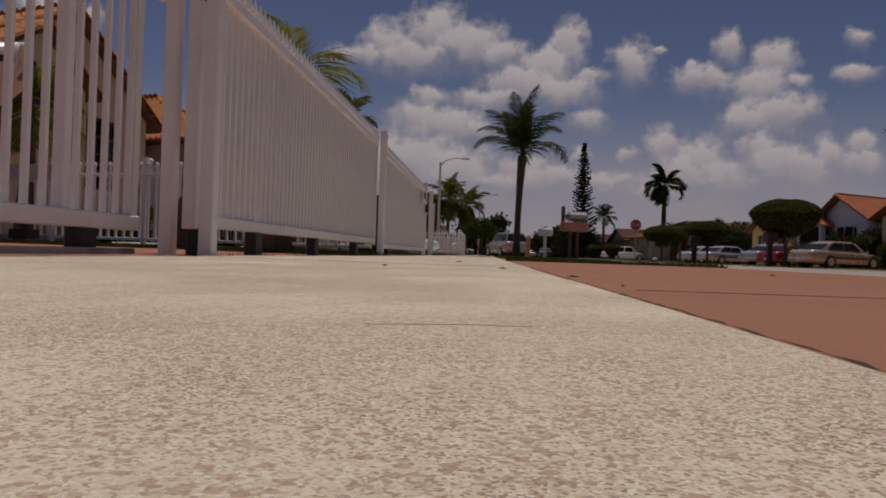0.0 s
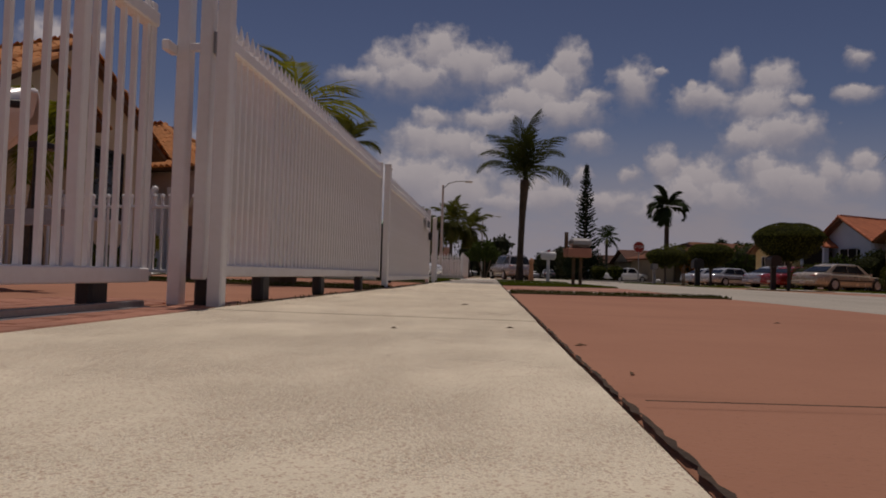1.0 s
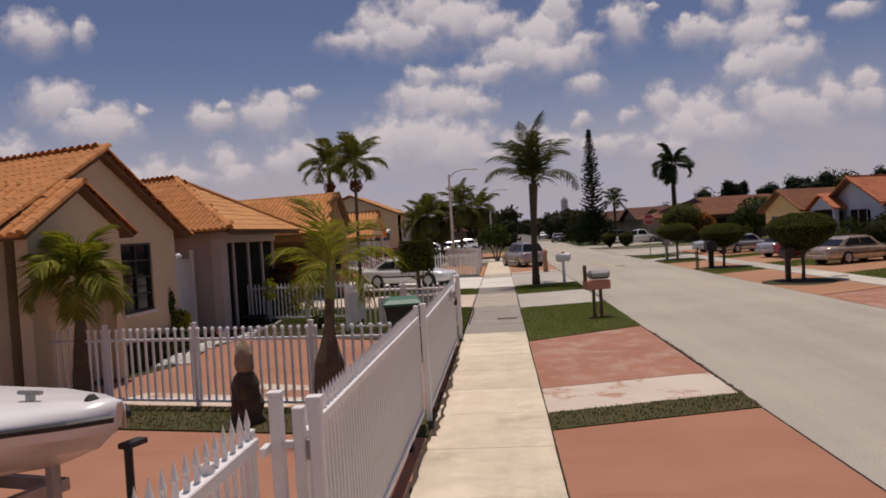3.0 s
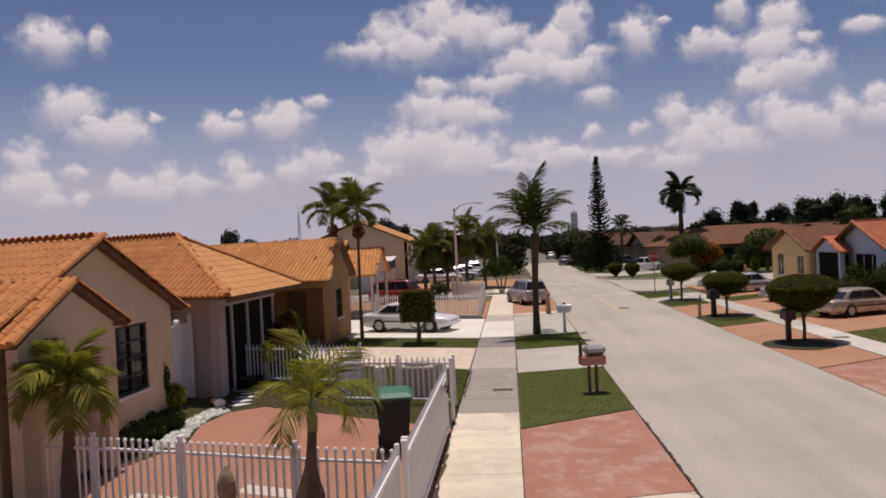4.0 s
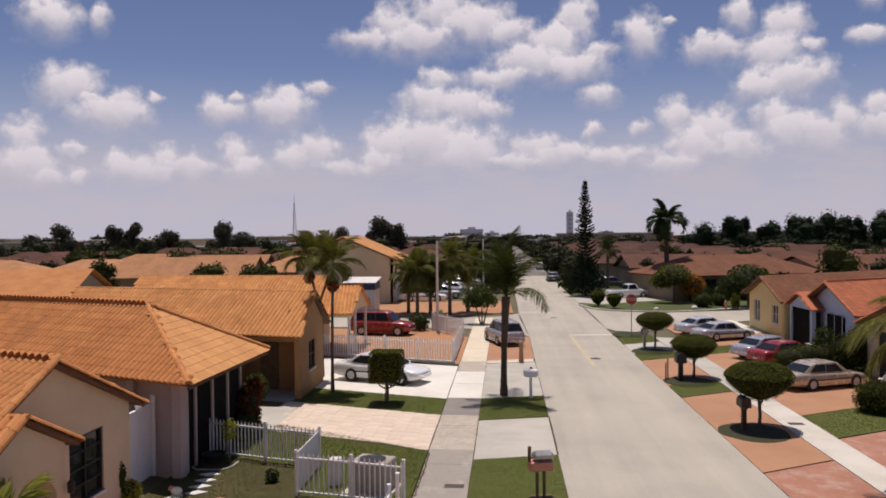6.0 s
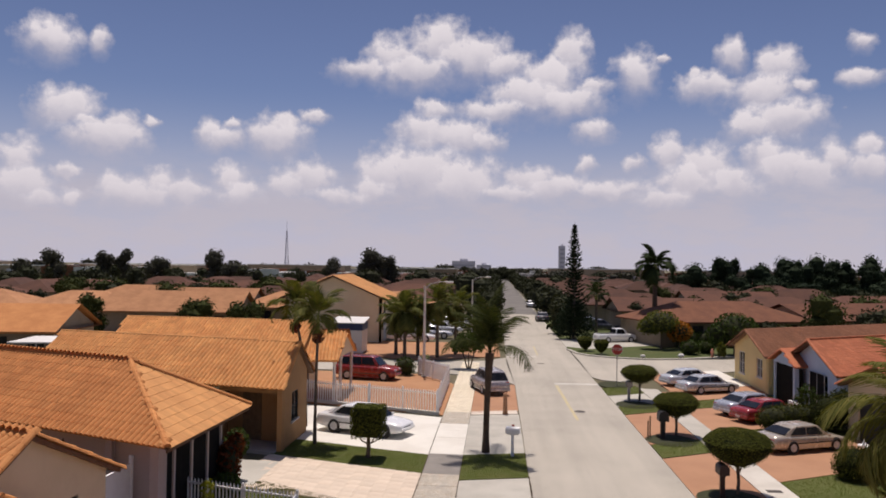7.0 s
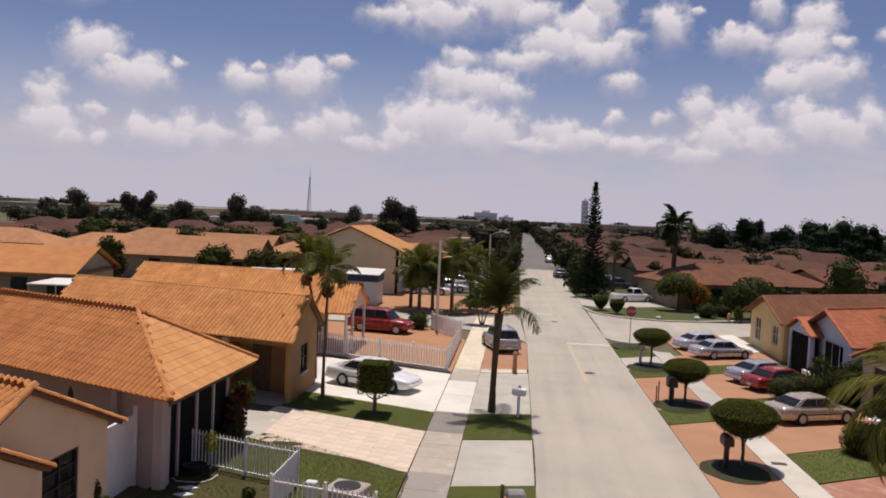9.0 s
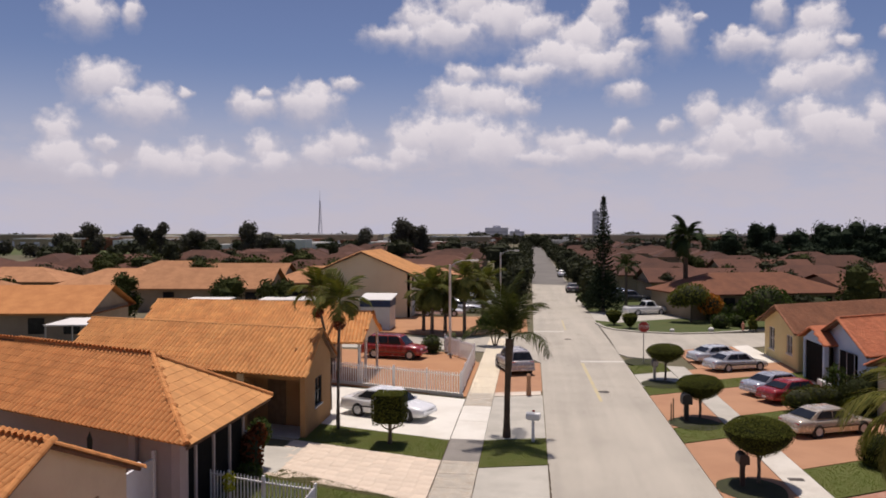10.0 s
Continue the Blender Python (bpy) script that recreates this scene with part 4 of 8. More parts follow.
for x, y in ((6.55, 42.2), (5.6, 62.5)):
    c = empty("manhole_cover", pose(x, y, 0.0), "round cast-iron cover set flush in the road", "manhole cover")
    bm = lathe(bmesh.new(), [(0.24, 0.0), (0.24, 0.006), (0.21, 0.012), (0.04, 0.012)], 20)
    part("lid", bm, IRON, c)
    bm = lathe(bmesh.new(), [(0.30, -0.02), (0.30, 0.005), (0.25, 0.008), (0.245, -0.02)], 20)
    part("ring", bm, IRON, c)
# curved cracks along the edges: thin dark filler strips
CRACK = mat("dark_crack", (0.09, 0.06, 0.04), (0.05, 0.035, 0.025), 0.95, scale=8, fine=60, bump=0.5)


def crack(name, pts, w, seed, z=0.0155):
    rng = random.Random(seed)
    V, F = [], []
    pts = [Vector((*p, 0)) for p in pts]
    run = []
    for p, q in zip(pts, pts[1:]):
        n = max(3, int((q - p).length / max(0.03, w * 4)))
        run += [p + (q - p) * (i / n) for i in range(n)]
    run.append(pts[-1])
    for i, p in enumerate(run):
        d = (run[min(i + 1, len(run) - 1)] - run[max(i - 1, 0)]).normalized()
        s = Vector((-d.y, d.x, 0))
        o = s * rng.uniform(-0.6, 0.6) * w
        k = w * rng.uniform(0.3, 1.2)
        V += [p + o - s * k + Vector((0, 0, z)), p + o + s * k + Vector((0, 0, z + 0.001))]
        if i:
            F.append((2 * i - 2, 2 * i, 2 * i + 1, 2 * i - 1))
    return raw(name, V, F, CRACK, None, "dark irregular crack filled with dirt", category="crack", kind="structure")


crack("walk_edge_crack", [(0.753, 0), (0.756, 2.4), (0.752, 3.6), (0.755, 5), (0.753, 16.6)], 0.006, 1, 0.0105)
crack("walk_edge_crack", [(0.765, 23.4), (0.76, 28.1)], 0.014, 2)
crack("walk_edge_crack", [(-0.66, 24.0), (-0.655, 31.8), (-0.65, 40)], 0.016, 3)
crack("road_edge_crack", [(3.28, 10.5), (3.30, 14), (3.29, 17.3)], 0.028, 4)
crack("road_edge_crack", [(3.3, 24.0), (3.31, 26), (3.3, 29.0)], 0.022, 5)
crack("drive_crack", [(0.78, 2.62), (1.3, 2.66), (1.5, 2.60), (2.6, 2.75), (3.2, 2.7)], 0.0015, 6)
crack("hairline_crack", [(.50, 1.968), (.56, 1.99), (.60, 1.992)], .0003, 31, 0.0142)
crack("soil_spill", [(-.61, 9.7), (-.57, 11.0), (-.61, 12.6), (-.6, 15)], 0.045, 21)
crack("soil_spill", [(-.60, 20), (-.58, 22.0), (-.61, 24)], 0.03, 22)
crack("fence_line_dirt", [(-0.66, 4.9), (-0.65, 9.5), (-0.66, 16)], 0.03, 7)

for x, y, zt in ((0.36, 20.9, 0.012), (11.75, 28.1, 0.012)):
    mc = empty("meter_cover", pose(x, y, zt), "small rectangular iron meter cover in the pavement", "meter cover")
    part("rim", boxes(((-.26, -.16, -.03), (.26, .16, .006)), bevel=.003), IRON, mc)
    part("lid", boxes(((-.22, -.12, .006), (.22, .12, .012)), bevel=.003), IRON, mc)

# ---- houses ----
def gable_house(name, label, x0, x1, yc0, half, slope, z_eave, z_ridge, wall_mat, tile_mat, over=0.45, front=1, detail=True, single=0, key=None, shape=None, holes=(), side_holes=(), wall_from=0.0, lip=None):
    """A house whose ridge runs away from the street, the gable facing it. x0: front wall, x1: back wall, yc0: ridge line at x0,
    slope: how the side lines run up the street per metre away from it. front: +1 where the street lies towards +x."""
    s = -1 if front > 0 else 1          # way from the street in x
    depth = abs(x1 - x0)
    cy = lambda d: yc0 + slope * d
    X = lambda d: x0 + s * d
    h = empty(name, pose(0, 0, 0), label, "house")
    lo, hi = (cy(0) - half, cy(0) + half)
    pitch = (z_ridge - z_eave) / (half + over)
    zw = z_eave + pitch * over - 0.06       # wall top at the eave side
    a, b = (X(0), lo), (X(0), hi)
    c, d = (X(depth), cy(depth) + half), (X(depth), cy(depth) - half)
    ring = [a, b, c, d] if front > 0 else [b, a, d, c]
    if wall_from:
        cut = ((-0.01, wall_from, -0.06, zw - 0.35),)
        holes = tuple(holes) + cut
        ring[3] = (ring[3][0], ring[3][1] + wall_from)
    wall(h, "front_wall", ring[0], ring[1], -0.05, zw, 0.2, wall_mat, holes)
    wall(h, "side_wall", ring[1], ring[2], -0.05, zw, 0.2, wall_mat)
    wall(h, "back_wall", ring[2], ring[3], -0.05, zw, 0.2, wall_mat)
    wall(h, "side_wall", ring[3], (ring[0][0], ring[0][1] + wall_from), -0.05, zw, 0.2, wall_mat, side_holes)
    for dd, nm in ((0.0, "gable"), (depth - 0.2, "gable")):
        p = [(X(dd), cy(dd) - half, zw), (X(dd), cy(dd) + half, zw), (X(dd), cy(dd), z_ridge - 0.1)]
        plate(h, nm, p if front > 0 else p[::-1], 0.2, wall_mat)
    f0, f1 = -(over if lip is None else lip), depth + over
    e0 = lambda d: (X(d), cy(d) - half - over, z_eave)
    e1 = lambda d: (X(d), cy(d) + half + over, z_eave)
    r = lambda d: (X(d), cy(d), z_ridge)
    for pl in ([e0(f1), e0(f0), r(f0), r(f1)], [e1(f0), e1(f1), r(f1), r(f0)]):
        pl2 = pl if front > 0 else [pl[1], pl[0], pl[3], pl[2]]
        plate(h, "roof_deck", pl2, 0.09, SOFFIT)
        if detail:
            lay_tiles(h, tiles(pl2, 0.08), tile_mat, single, shape, key)
            single = 0
    if detail:
        ridge(h, r(f0), r(f1), tile_mat)
        for e in (e0, e1):
            ridge(h, e(f0), r(f0), tile_mat, 0.08)
    return h


# cream house beside the court: large front gable and a smaller one over the porch
SA = 0.40
house_a = gable_house("cream_house", "cream stucco bungalow with an orange barrel-tile roof and dark barred window", -7.2, -17, 15.08, 3.2, SA, 2.66, 4.26, STUCCO_A, TILE_O,
                      over=0.45, lip=0.2, single=150, key=lambda m: (m.translation.x < -9.5, m.translation.y > 14.5, m.translation.z), holes=((3.87, 5.2, 1.08, 2.5),))
window(house_a, (-7.2, 11.88), (-7.2, 18.28), 3.87, 5.2, 1.08, 2.5, BLACK, 2, 4)
# porch: a gabled front wall with an arched opening, and its own small roof
PORCH_Y, PORCH_H = 13.45, 1.6
a_y0, a_y1 = PORCH_Y - PORCH_H, PORCH_Y + PORCH_H
porch_x0, porch_x1 = -6.75, -7.4
wall(house_a, "porch_wall", (porch_x0, a_y0 + 0.2), (porch_x0, a_y1 - 0.2), -0.05, 2.72, 0.2, STUCCO_A, holes=((1.45, 2.5, -0.06, 2.2),))
bm = bmesh.new()
arch_y, arch_r = a_y0 + 0.2 + 1.975, 0.525
for i in range(10):
    f0, f1 = math.pi * i / 10, math.pi * (i + 1) / 10
    ya, yb = arch_y + arch_r * math.cos(f0), arch_y + arch_r * math.cos(f1)
    za, zb = 1.78 + 0.42 * math.sin(f0), 1.78 + 0.42 * math.sin(f1)
    ring = [(porch_x0 - d, y, z) for d in (0.002, 0.198) for y, z in ((ya, za), (yb, zb), (yb, 2.2), (ya, 2.2))]
    vs = [bm.verts.new(p) for p in ring]
    for f in ((0, 1, 2, 3), (7, 6, 5, 4), (0, 4, 5, 1), (1, 5, 6, 2), (2, 6, 7, 3), (3, 7, 4, 0)):
        bm.faces.new([vs[k] for k in f])
part("arch", bm, STUCCO_A, house_a)
plate(house_a, "gable", [(porch_x0, a_y0 + .2, 2.72), (porch_x0, a_y1 - .2, 2.72), (porch_x0, PORCH_Y, 3.42)], 0.2, STUCCO_A)
for pl in ([(porch_x1 - .9, a_y0 - .1, 2.66), (porch_x0 + .15, a_y0 - .1, 2.66), (porch_x0 + .15, PORCH_Y, 3.52), (porch_x1 - .9, PORCH_Y, 3.52)],
           [(porch_x0 + .15, a_y1 + .1, 2.66), (porch_x1 - .2, a_y1 + .1, 2.66), (porch_x1 - .9, PORCH_Y, 3.52), (porch_x0 + .15, PORCH_Y, 3.52)]):
    plate(house_a, "roof_deck", pl, 0.07, SOFFIT)
    lay_tiles(house_a, tiles(pl, 0.08), TILE_O, 75)
ridge(house_a, (porch_x0 + .2, PORCH_Y, 3.52), (porch_x1 - .9, PORCH_Y, 3.52), TILE_O)
ridge(house_a, (porch_x0 + .13, a_y1 + .15, 2.66), (porch_x0 + .13, PORCH_Y, 3.52), TILE_O, 0.08)
ridge(house_a, (porch_x0 + .13, a_y0 - .15, 2.66), (porch_x0 + .13, PORCH_Y, 3.52), TILE_O, 0.08)
lamp = part("wall_lamp", lathe(bmesh.new(), [(.03, 1.72), (.07, 1.76), (.08, 1.94), (.02, 2.0)], 8, (porch_x0 + .1, arch_y + .85, 0)), BLACK, house_a)
# white side gate between the two houses
gate_a = empty("side_gate", pose(0, 0, 0), "tall white solid gate closing the gap between two houses", "gate")
gp, gq = Vector((-8.1, 19.1, 0)), Vector((-8.1, 21.4, 0))
gd = (gq - gp).normalized()
wall(gate_a, "gate_panel", gp.to_2d(), gq.to_2d(), 0.06, 2.0, 0.05, FENCE)
for p, hh in ((gp, 2.05), (gq, 2.28)):
    part("gate_post", boxes(((p.x - .05, p.y - .05, 0), (p.x + .05, p.y + .05, hh)), bevel=0.01), FENCE, gate_a)
wall(gate_a, "top_rail", (gp - gd * 0.0).to_2d() + Vector((0.02, 0)), gq.to_2d() + Vector((0.02, 0)), 2.0, 2.06, 0.08, FENCE)
bm = bmesh.new()
bmesh.ops.create_icosphere(bm, subdivisions=2, radius=0.09, matrix=pose(-8.08, 20.5, 2.13))
part("finial", bm, FENCE, gate_a, smooth=True)

# hipped mauve house
SB = 0.42
house_b = empty("mauve_house", pose(0, 0, 0), "grey-mauve stucco bungalow with a hipped orange tile roof", "house")
bx, by0, by1, bz, bdep = -6.45, 20.35, 26.75, 2.78, 13.0
ap = (-9.75, 24.55, 4.5)
rb = (-9.75 - 9, 24.55 + 9 * SB, 4.5)
c0, c1 = (bx - .16, by0, bz), (bx, by1, bz)
b0, b1 = (bx - bdep, by0 + bdep * SB + 0.1, bz), (bx - bdep, by1 + bdep * SB, bz)
for pl, tm, shp, sg in (([b0, c0, ap, rb], TILE_O, None, 75), ([c0, c1, ap], TILE_FLAT, tile_shape(0.21, 0.33, 0.006, 3), 0), ([c1, b1, rb, ap], TILE_O, None, 0)):
    plate(house_b, "roof_deck", pl, 0.1, SOFFIT)
    lay_tiles(house_b, tiles(pl, 0.08), tm, sg, shp, lambda m: -m.translation.x)
for p, q in ((c0, ap), (c1, ap), (ap, rb)):
    ridge(house_b, p, q, TILE_O, 0.10)
w0, w1 = (bx - 0.75, by0 + 0.8), (bx - 1.5, by1 - 0.4)
wb0, wb1 = (bx - bdep + .6, by0 + bdep * SB + .4), (bx - bdep + .6, by1 + bdep * SB - .8)
wall(house_b, "side_wall", wb0, w0, -0.05, 2.72, 0.2, STUCCO_B)
wall(house_b, "front_wall", (w0[0], w0[1]), (w0[0], w0[1] + 0.55), -0.05, 2.72, 0.25, STUCCO_B)
wall(house_b, "porch_wall", (w0[0] - 1.6, w0[1] + 0.5), (w1[0] - 0.9, w1[1]), -0.05, 2.72, 0.2, STUCCO_B, holes=((0.4, 1.5, 0.0, 2.1), (2.2, 3.9, 0.7, 2.1)))
wall(house_b, "side_wall", (w1[0] - 0.9, w1[1]), wb1, -0.05, 2.72, 0.2, STUCCO_B)
wall(house_b, "back_wall", wb1, wb0, -0.05, 2.72, 0.2, STUCCO_B)
window(house_b, (w0[0] - 1.6, w0[1] + 0.5), (w1[0] - 0.9, w1[1]), 2.2, 3.9, 0.7, 2.1, BLACK, 2, 2)
part("porch_beam", boxes(((w0[0] - .2, w0[1] + .56, 2.42), (w0[0] - .02, by1 - .45, 2.7))), STUCCO_B, house_b)
for y in (22.4, 23.7, 25.0, 26.2):
    part("porch_post", boxes(((w0[0] - .2, y - .06, -.02), (w0[0] - .06, y + .06, 2.42)), bevel=0.01), STUCCO_B, house_b)
for y0, y1 in ((21.75, 22.31), (22.49, 23.61), (23.79, 24.91), (25.09, 26.11)):
    part("screen", boxes(((w0[0] - .13, y0, 0.05), (w0[0] - .11, y1, 2.41))), SCREEN_FILL, house_b, "near-black sheet across a porch bay")
wall(house_b, "fascia", (bx - .18, by0 + .05), (bx - .02, by1 - .05), bz - .17, bz - .1, .04, SOFFIT)
sw = empty("wall_niche", pose(0, 0, 0))
sw.parent = house_b
dn = Vector((w0[0] - wb0[0], w0[1] - wb0[1], 0)).normalized()
q0 = Vector((*w0, 0)) - dn * 4.1 + Vector((dn.y, -dn.x, 0)) * 0.01
plate(sw, "niche", [q0 + Vector((0, 0, 1.75)), q0 + dn * .22 + Vector((0, 0, 1.75)), q0 + dn * .25 + Vector((0, 0, 2.15)), q0 + dn * .11 + Vector((0, 0, 2.4)), q0 + Vector((0, 0, 2.15)) - dn * .03], 0.02, BLACK, "narrow arched dark window")

# orange house: ridge away from the street, gable end with window, recessed brown porch
SC = 0.26
house_c = gable_house("orange_house", "orange stucco bungalow with an ochre barrel-tile roof", -6.65, -18.6, 33.45, 2.05, SC, 2.66, 4.27, STUCCO_C, TILE_Y, over=0.55, lip=0.2, single=75,
                      key=lambda m: (m.translation.y > 33.45, -m.translation.x), holes=((1.5, 2.6, 0.95, 2.2),), side_holes=((9.4, 12.2, -0.06, 2.35),))
window(house_c, (-6.65, 31.4), (-6.65, 35.5), 1.5, 2.6, 0.95, 2.2, BLACK, 2, 2)
porch_c = lambda d, back: (-6.65 - d, 31.35 + SC * d + back)
wall(house_c, "porch_wall", porch_c(3.3, 1.5), porch_c(.2, 1.5), -.05, 2.6, .15, STUCCO_C)
wall(house_c, "porch_return", porch_c(3.0, .2), porch_c(3.0, 1.5), -.05, 2.6, .15, STUCCO_C)
sheet("porch_floor", [porch_c(3.0, -.3), porch_c(.2, -.3), porch_c(.2, 1.5), porch_c(3.0, 1.5)], .06, CONC_GREY, "grey porch slab of the orange house", "porch")
plate(house_c, "door", [Vector((*porch_c(2.3, 1.47), .06)), Vector((*porch_c(1.4, 1.47), .06)), Vector((*porch_c(1.4, 1.47), 2.1)), Vector((*porch_c(2.3, 1.47), 2.1))], .03, WOOD, "dark wooden door in the porch")
part("porch_pillar", boxes(((porch_c(3.05, 0)[0] - .14, porch_c(3.05, 0)[1] - .1, 0), (porch_c(3.05, 0)[0] + .14, porch_c(3.05, 0)[1] + .18, 2.5)), bevel=.01), STUCCO_T, house_c)
# a few slipped tiles at the verge
for k, (dx, dy) in enumerate(((0, 0), (.3, .08), (.05, .3))):
    vs, fs = tile_shape()
    ob = raw("loose_tile", vs, fs, TILE_FLAT, house_c)
    ob.matrix_basis = pose(-6.75 - dx, 32.3 + dy, 3.42 + .05 * k, 24, 6 * k, 70 + 25 * k)
# ochre house next to it with a small columned porch
house_d = gable_house("ochre_house", "tan stucco bungalow with an ochre tile roof and white porch columns", -9.3, -20.3, 45.6, 2.7, 0.1, 2.55, 4.3, STUCCO_T, TILE_Y, over=0.5)
for pl in ([(-9.4, 42.4, 2.35), (-6.7, 42.7, 2.35), (-6.7, 45.6, 3.75), (-9.4, 45.3, 3.75)], [(-6.7, 48.4, 2.35), (-9.4, 48.1, 2.35), (-9.4, 45.3, 3.75), (-6.7, 45.6, 3.75)]):
    plate(house_d, "porch_roof", pl, 0.09, TILE_Y)
    lay_tiles(house_d, tiles(pl, 0.06), TILE_Y)
plate(house_d, "gable", [(-6.85, 42.9, 2.4), (-6.85, 48.2, 2.4), (-6.85, 45.6, 3.65)], 0.15, STUCCO_T)
for y in (42.9, 44.6, 47.9):
    bm = bmesh.new()
    lathe(bm, [(.13, 0), (.13, .08), (.09, .12), (.085, 2.15), (.12, 2.25), (.12, 2.4)], 12, (-6.95, y, 0))
    part("porch_column", bm, TRIM, house_d, "white round column", smooth=False)
part("door", boxes(((-9.29, 45.5, 0), (-9.24, 46.4, 2.05))), BLACK, house_d, "dark entrance door")
window(house_d, (-9.3, 43.2), (-9.3, 48.6), .5, 1.7, .95, 2.1, BLACK, 2, 2)
# two-storey corner house: broad gable towards the camera
house_e = empty("two_storey_house", pose(0, 0, 0), "tan two-storey house with broad plain gable and orange tile roof", "house")
ex0, ex1, ey0, ey1 = -19.2, -9.4, 76.5, 86.0
wall(house_e, "gable_wall", (ex0, ey0), (ex1, ey0), -.05, 4.4, .25, STUCCO_T)
plate(house_e, "gable", [(ex0, ey0, 4.4), (ex1, ey0, 4.4), (-14.3, ey0, 6.45)], .25, STUCCO_T)
wall(house_e, "side_wall", (ex1, ey0), (ex1, ey1), -.05, 4.4, .25, STUCCO_T, holes=((1.5, 2.9, 2.8, 3.9), (5.5, 7, 2.8, 3.9), (1.5, 4.2, 0, 2.2)))
wall(house_e, "back_wall", (ex1, ey1), (ex0, ey1), -.05, 4.4, .25, STUCCO_T)
wall(house_e, "side_wall", (ex0, ey1), (ex0, ey0), -.05, 4.4, .25, STUCCO_T)
for s0, s1 in ((1.5, 2.9), (5.5, 7)):
    window(house_e, (ex1, ey0), (ex1, ey1), s0, s1, 2.8, 3.9, BLACK)
part("garage_door", boxes(((ex1 - .12, ey0 + 1.5, 0), (ex1 - .08, ey0 + 4.2, 2.2))), TRIM, house_e)
for pl in ([(ex1 + .6, ey0 - .5, 4.28), (ex1 + .6, ey1 + .5, 4.28), (-14.3, ey1 + .5, 6.62), (-14.3, ey0 - .5, 6.62)], [(ex0 - .6, ey1 + .5, 4.28), (ex0 - .6, ey0 - .5, 4.28), (-14.3, ey0 - .5, 6.62), (-14.3, ey1 + .5, 6.62)]):
    plate(house_e, "roof_deck", pl, .12, SOFFIT)
    lay_tiles(house_e, tiles(pl, .06, .4, .5), TILE_FLAT, 0, tile_shape(.4, .5, .06, 4))
shed = empty("garden_shed", pose(0, 0, 0), "small white shed with a blue tarpaulin band under a pale roof", "shed")
part("wall", boxes(((-12.2, 66.6, 0), (-9.6, 69.4, 2.0))), STUCCO_W, shed)
part("tarpaulin", boxes(((-12.25, 66.55, 2.0), (-9.55, 69.45, 2.65))), mat("blue_tarp", (0.03, 0.05, 0.12), (0.02, 0.03, 0.08), .5), shed, "dark blue tarpaulin")
plate(shed, "roof", [(-12.4, 66.4, 2.66), (-9.4, 66.4, 2.66), (-9.4, 69.6, 3.0), (-12.4, 69.6, 3.0)], .06, STUCCO_W)

# houses across the road: yellow, pale blue with awning gable, beige
SR = 0.62
house_y = gable_house("yellow_house", "yellow stucco bungalow with a brown tile roof", 19.0, 33, 53.2, 3.4, SR, 2.35, 3.72, STUCCO_Y, TILE_BR, over=.45, front=-1, holes=((1.0, 2.2, .6, 2.1), (4.6, 5.7, .8, 2.0)))
window(house_y, (19.0, 56.6), (19.0, 49.8), 1.0, 2.2, .6, 2.1, TRIM, 2, 2)
window(house_y, (19.0, 56.6), (19.0, 49.8), 4.6, 5.7, .8, 2.0, TRIM, 2, 2)
house_u = gable_house("pale_blue_house", "pale blue stucco house with a red-orange tile roof and dark window", 19.4, 32, 43.9, 3.2, SR, 2.45, 3.9, STUCCO_BL, TILE_R, over=.45, front=-1, holes=((2.9, 4.9, .45, 2.2),))
window(house_u, (19.4, 47.1), (19.4, 40.7), 2.9, 4.9, .45, 2.2, TRIM, 2, 2)
for pl in ([(18.5, 48.3, 2.35), (20.9, 49.2, 2.35), (20.9, 47.2, 3.15), (18.5, 46.3, 3.15)], [(20.9, 45.3, 2.3), (18.5, 44.4, 2.3), (18.5, 46.3, 3.15), (20.9, 47.2, 3.15)]):
    plate(house_u, "porch_roof", pl, .09, TILE_R)
    lay_tiles(house_u, tiles([pl[0], pl[1], pl[2], pl[3]], .06), TILE_R)
plate(house_u, "gable", [(18.65, 48.0, 2.3), (18.65, 44.6, 2.3), (18.65, 46.3, 3.05)], .12, STUCCO_BL)
for y in (47.8, 44.8):
    part("porch_post", boxes(((18.65, y - .12, -.02), (18.9, y + .12, 2.3)), bevel=.01), STUCCO_BL, house_u)
part("door", boxes(((19.33, 45.4, 0), (19.38, 46.5, 2.1))), BLACK, house_u, "dark recessed door")
# black panel stands in for the shade inside the porch opening
part("porch_screen", boxes(((18.74, 44.93, .05), (18.78, 47.67, 2.28))), SCREEN_FILL, house_u, "near-black sheet across a porch bay")
# another black panel, standing in for the dark of the front recess
part("window_screen", boxes(((19.28, 42.25, .3), (19.31, 44.2, 2.2)), bevel=.004), SCREEN_FILL, house_u, "black panel painted as the dark of a deep opening")
for i in range(3):
    part("screen_bar", boxes(((19.26, 42.25 + i * .96, .28), (19.282, 42.29 + i * .96, 2.22))), TRIM, house_u)
wall(house_u, "low_wall", (18.2, 44.4), (18.2, 41.8), -.02, .55, .15, STUCCO_W)
house_g = gable_house("beige_house", "beige stucco house with red tile roof half hidden by a palm", 18.6, 31, 34.6, 3.4, SR, 2.35, 3.7, STUCCO_A, TILE_R, over=.45, front=-1, holes=((1.0, 3.6, 0, 2.15), (4.6, 5.8, .9, 2.1)))
# black panel stands in for the dark inside the open garage
part("garage_door", boxes(((18.68, 34.4, 0), (18.72, 37.0, 2.15))), BLACK, house_g, "black panel painted as the dark garage opening")
window(house_g, (18.6, 38.0), (18.6, 31.2), 4.6, 5.8, .9, 2.1, TRIM, 2, 2)
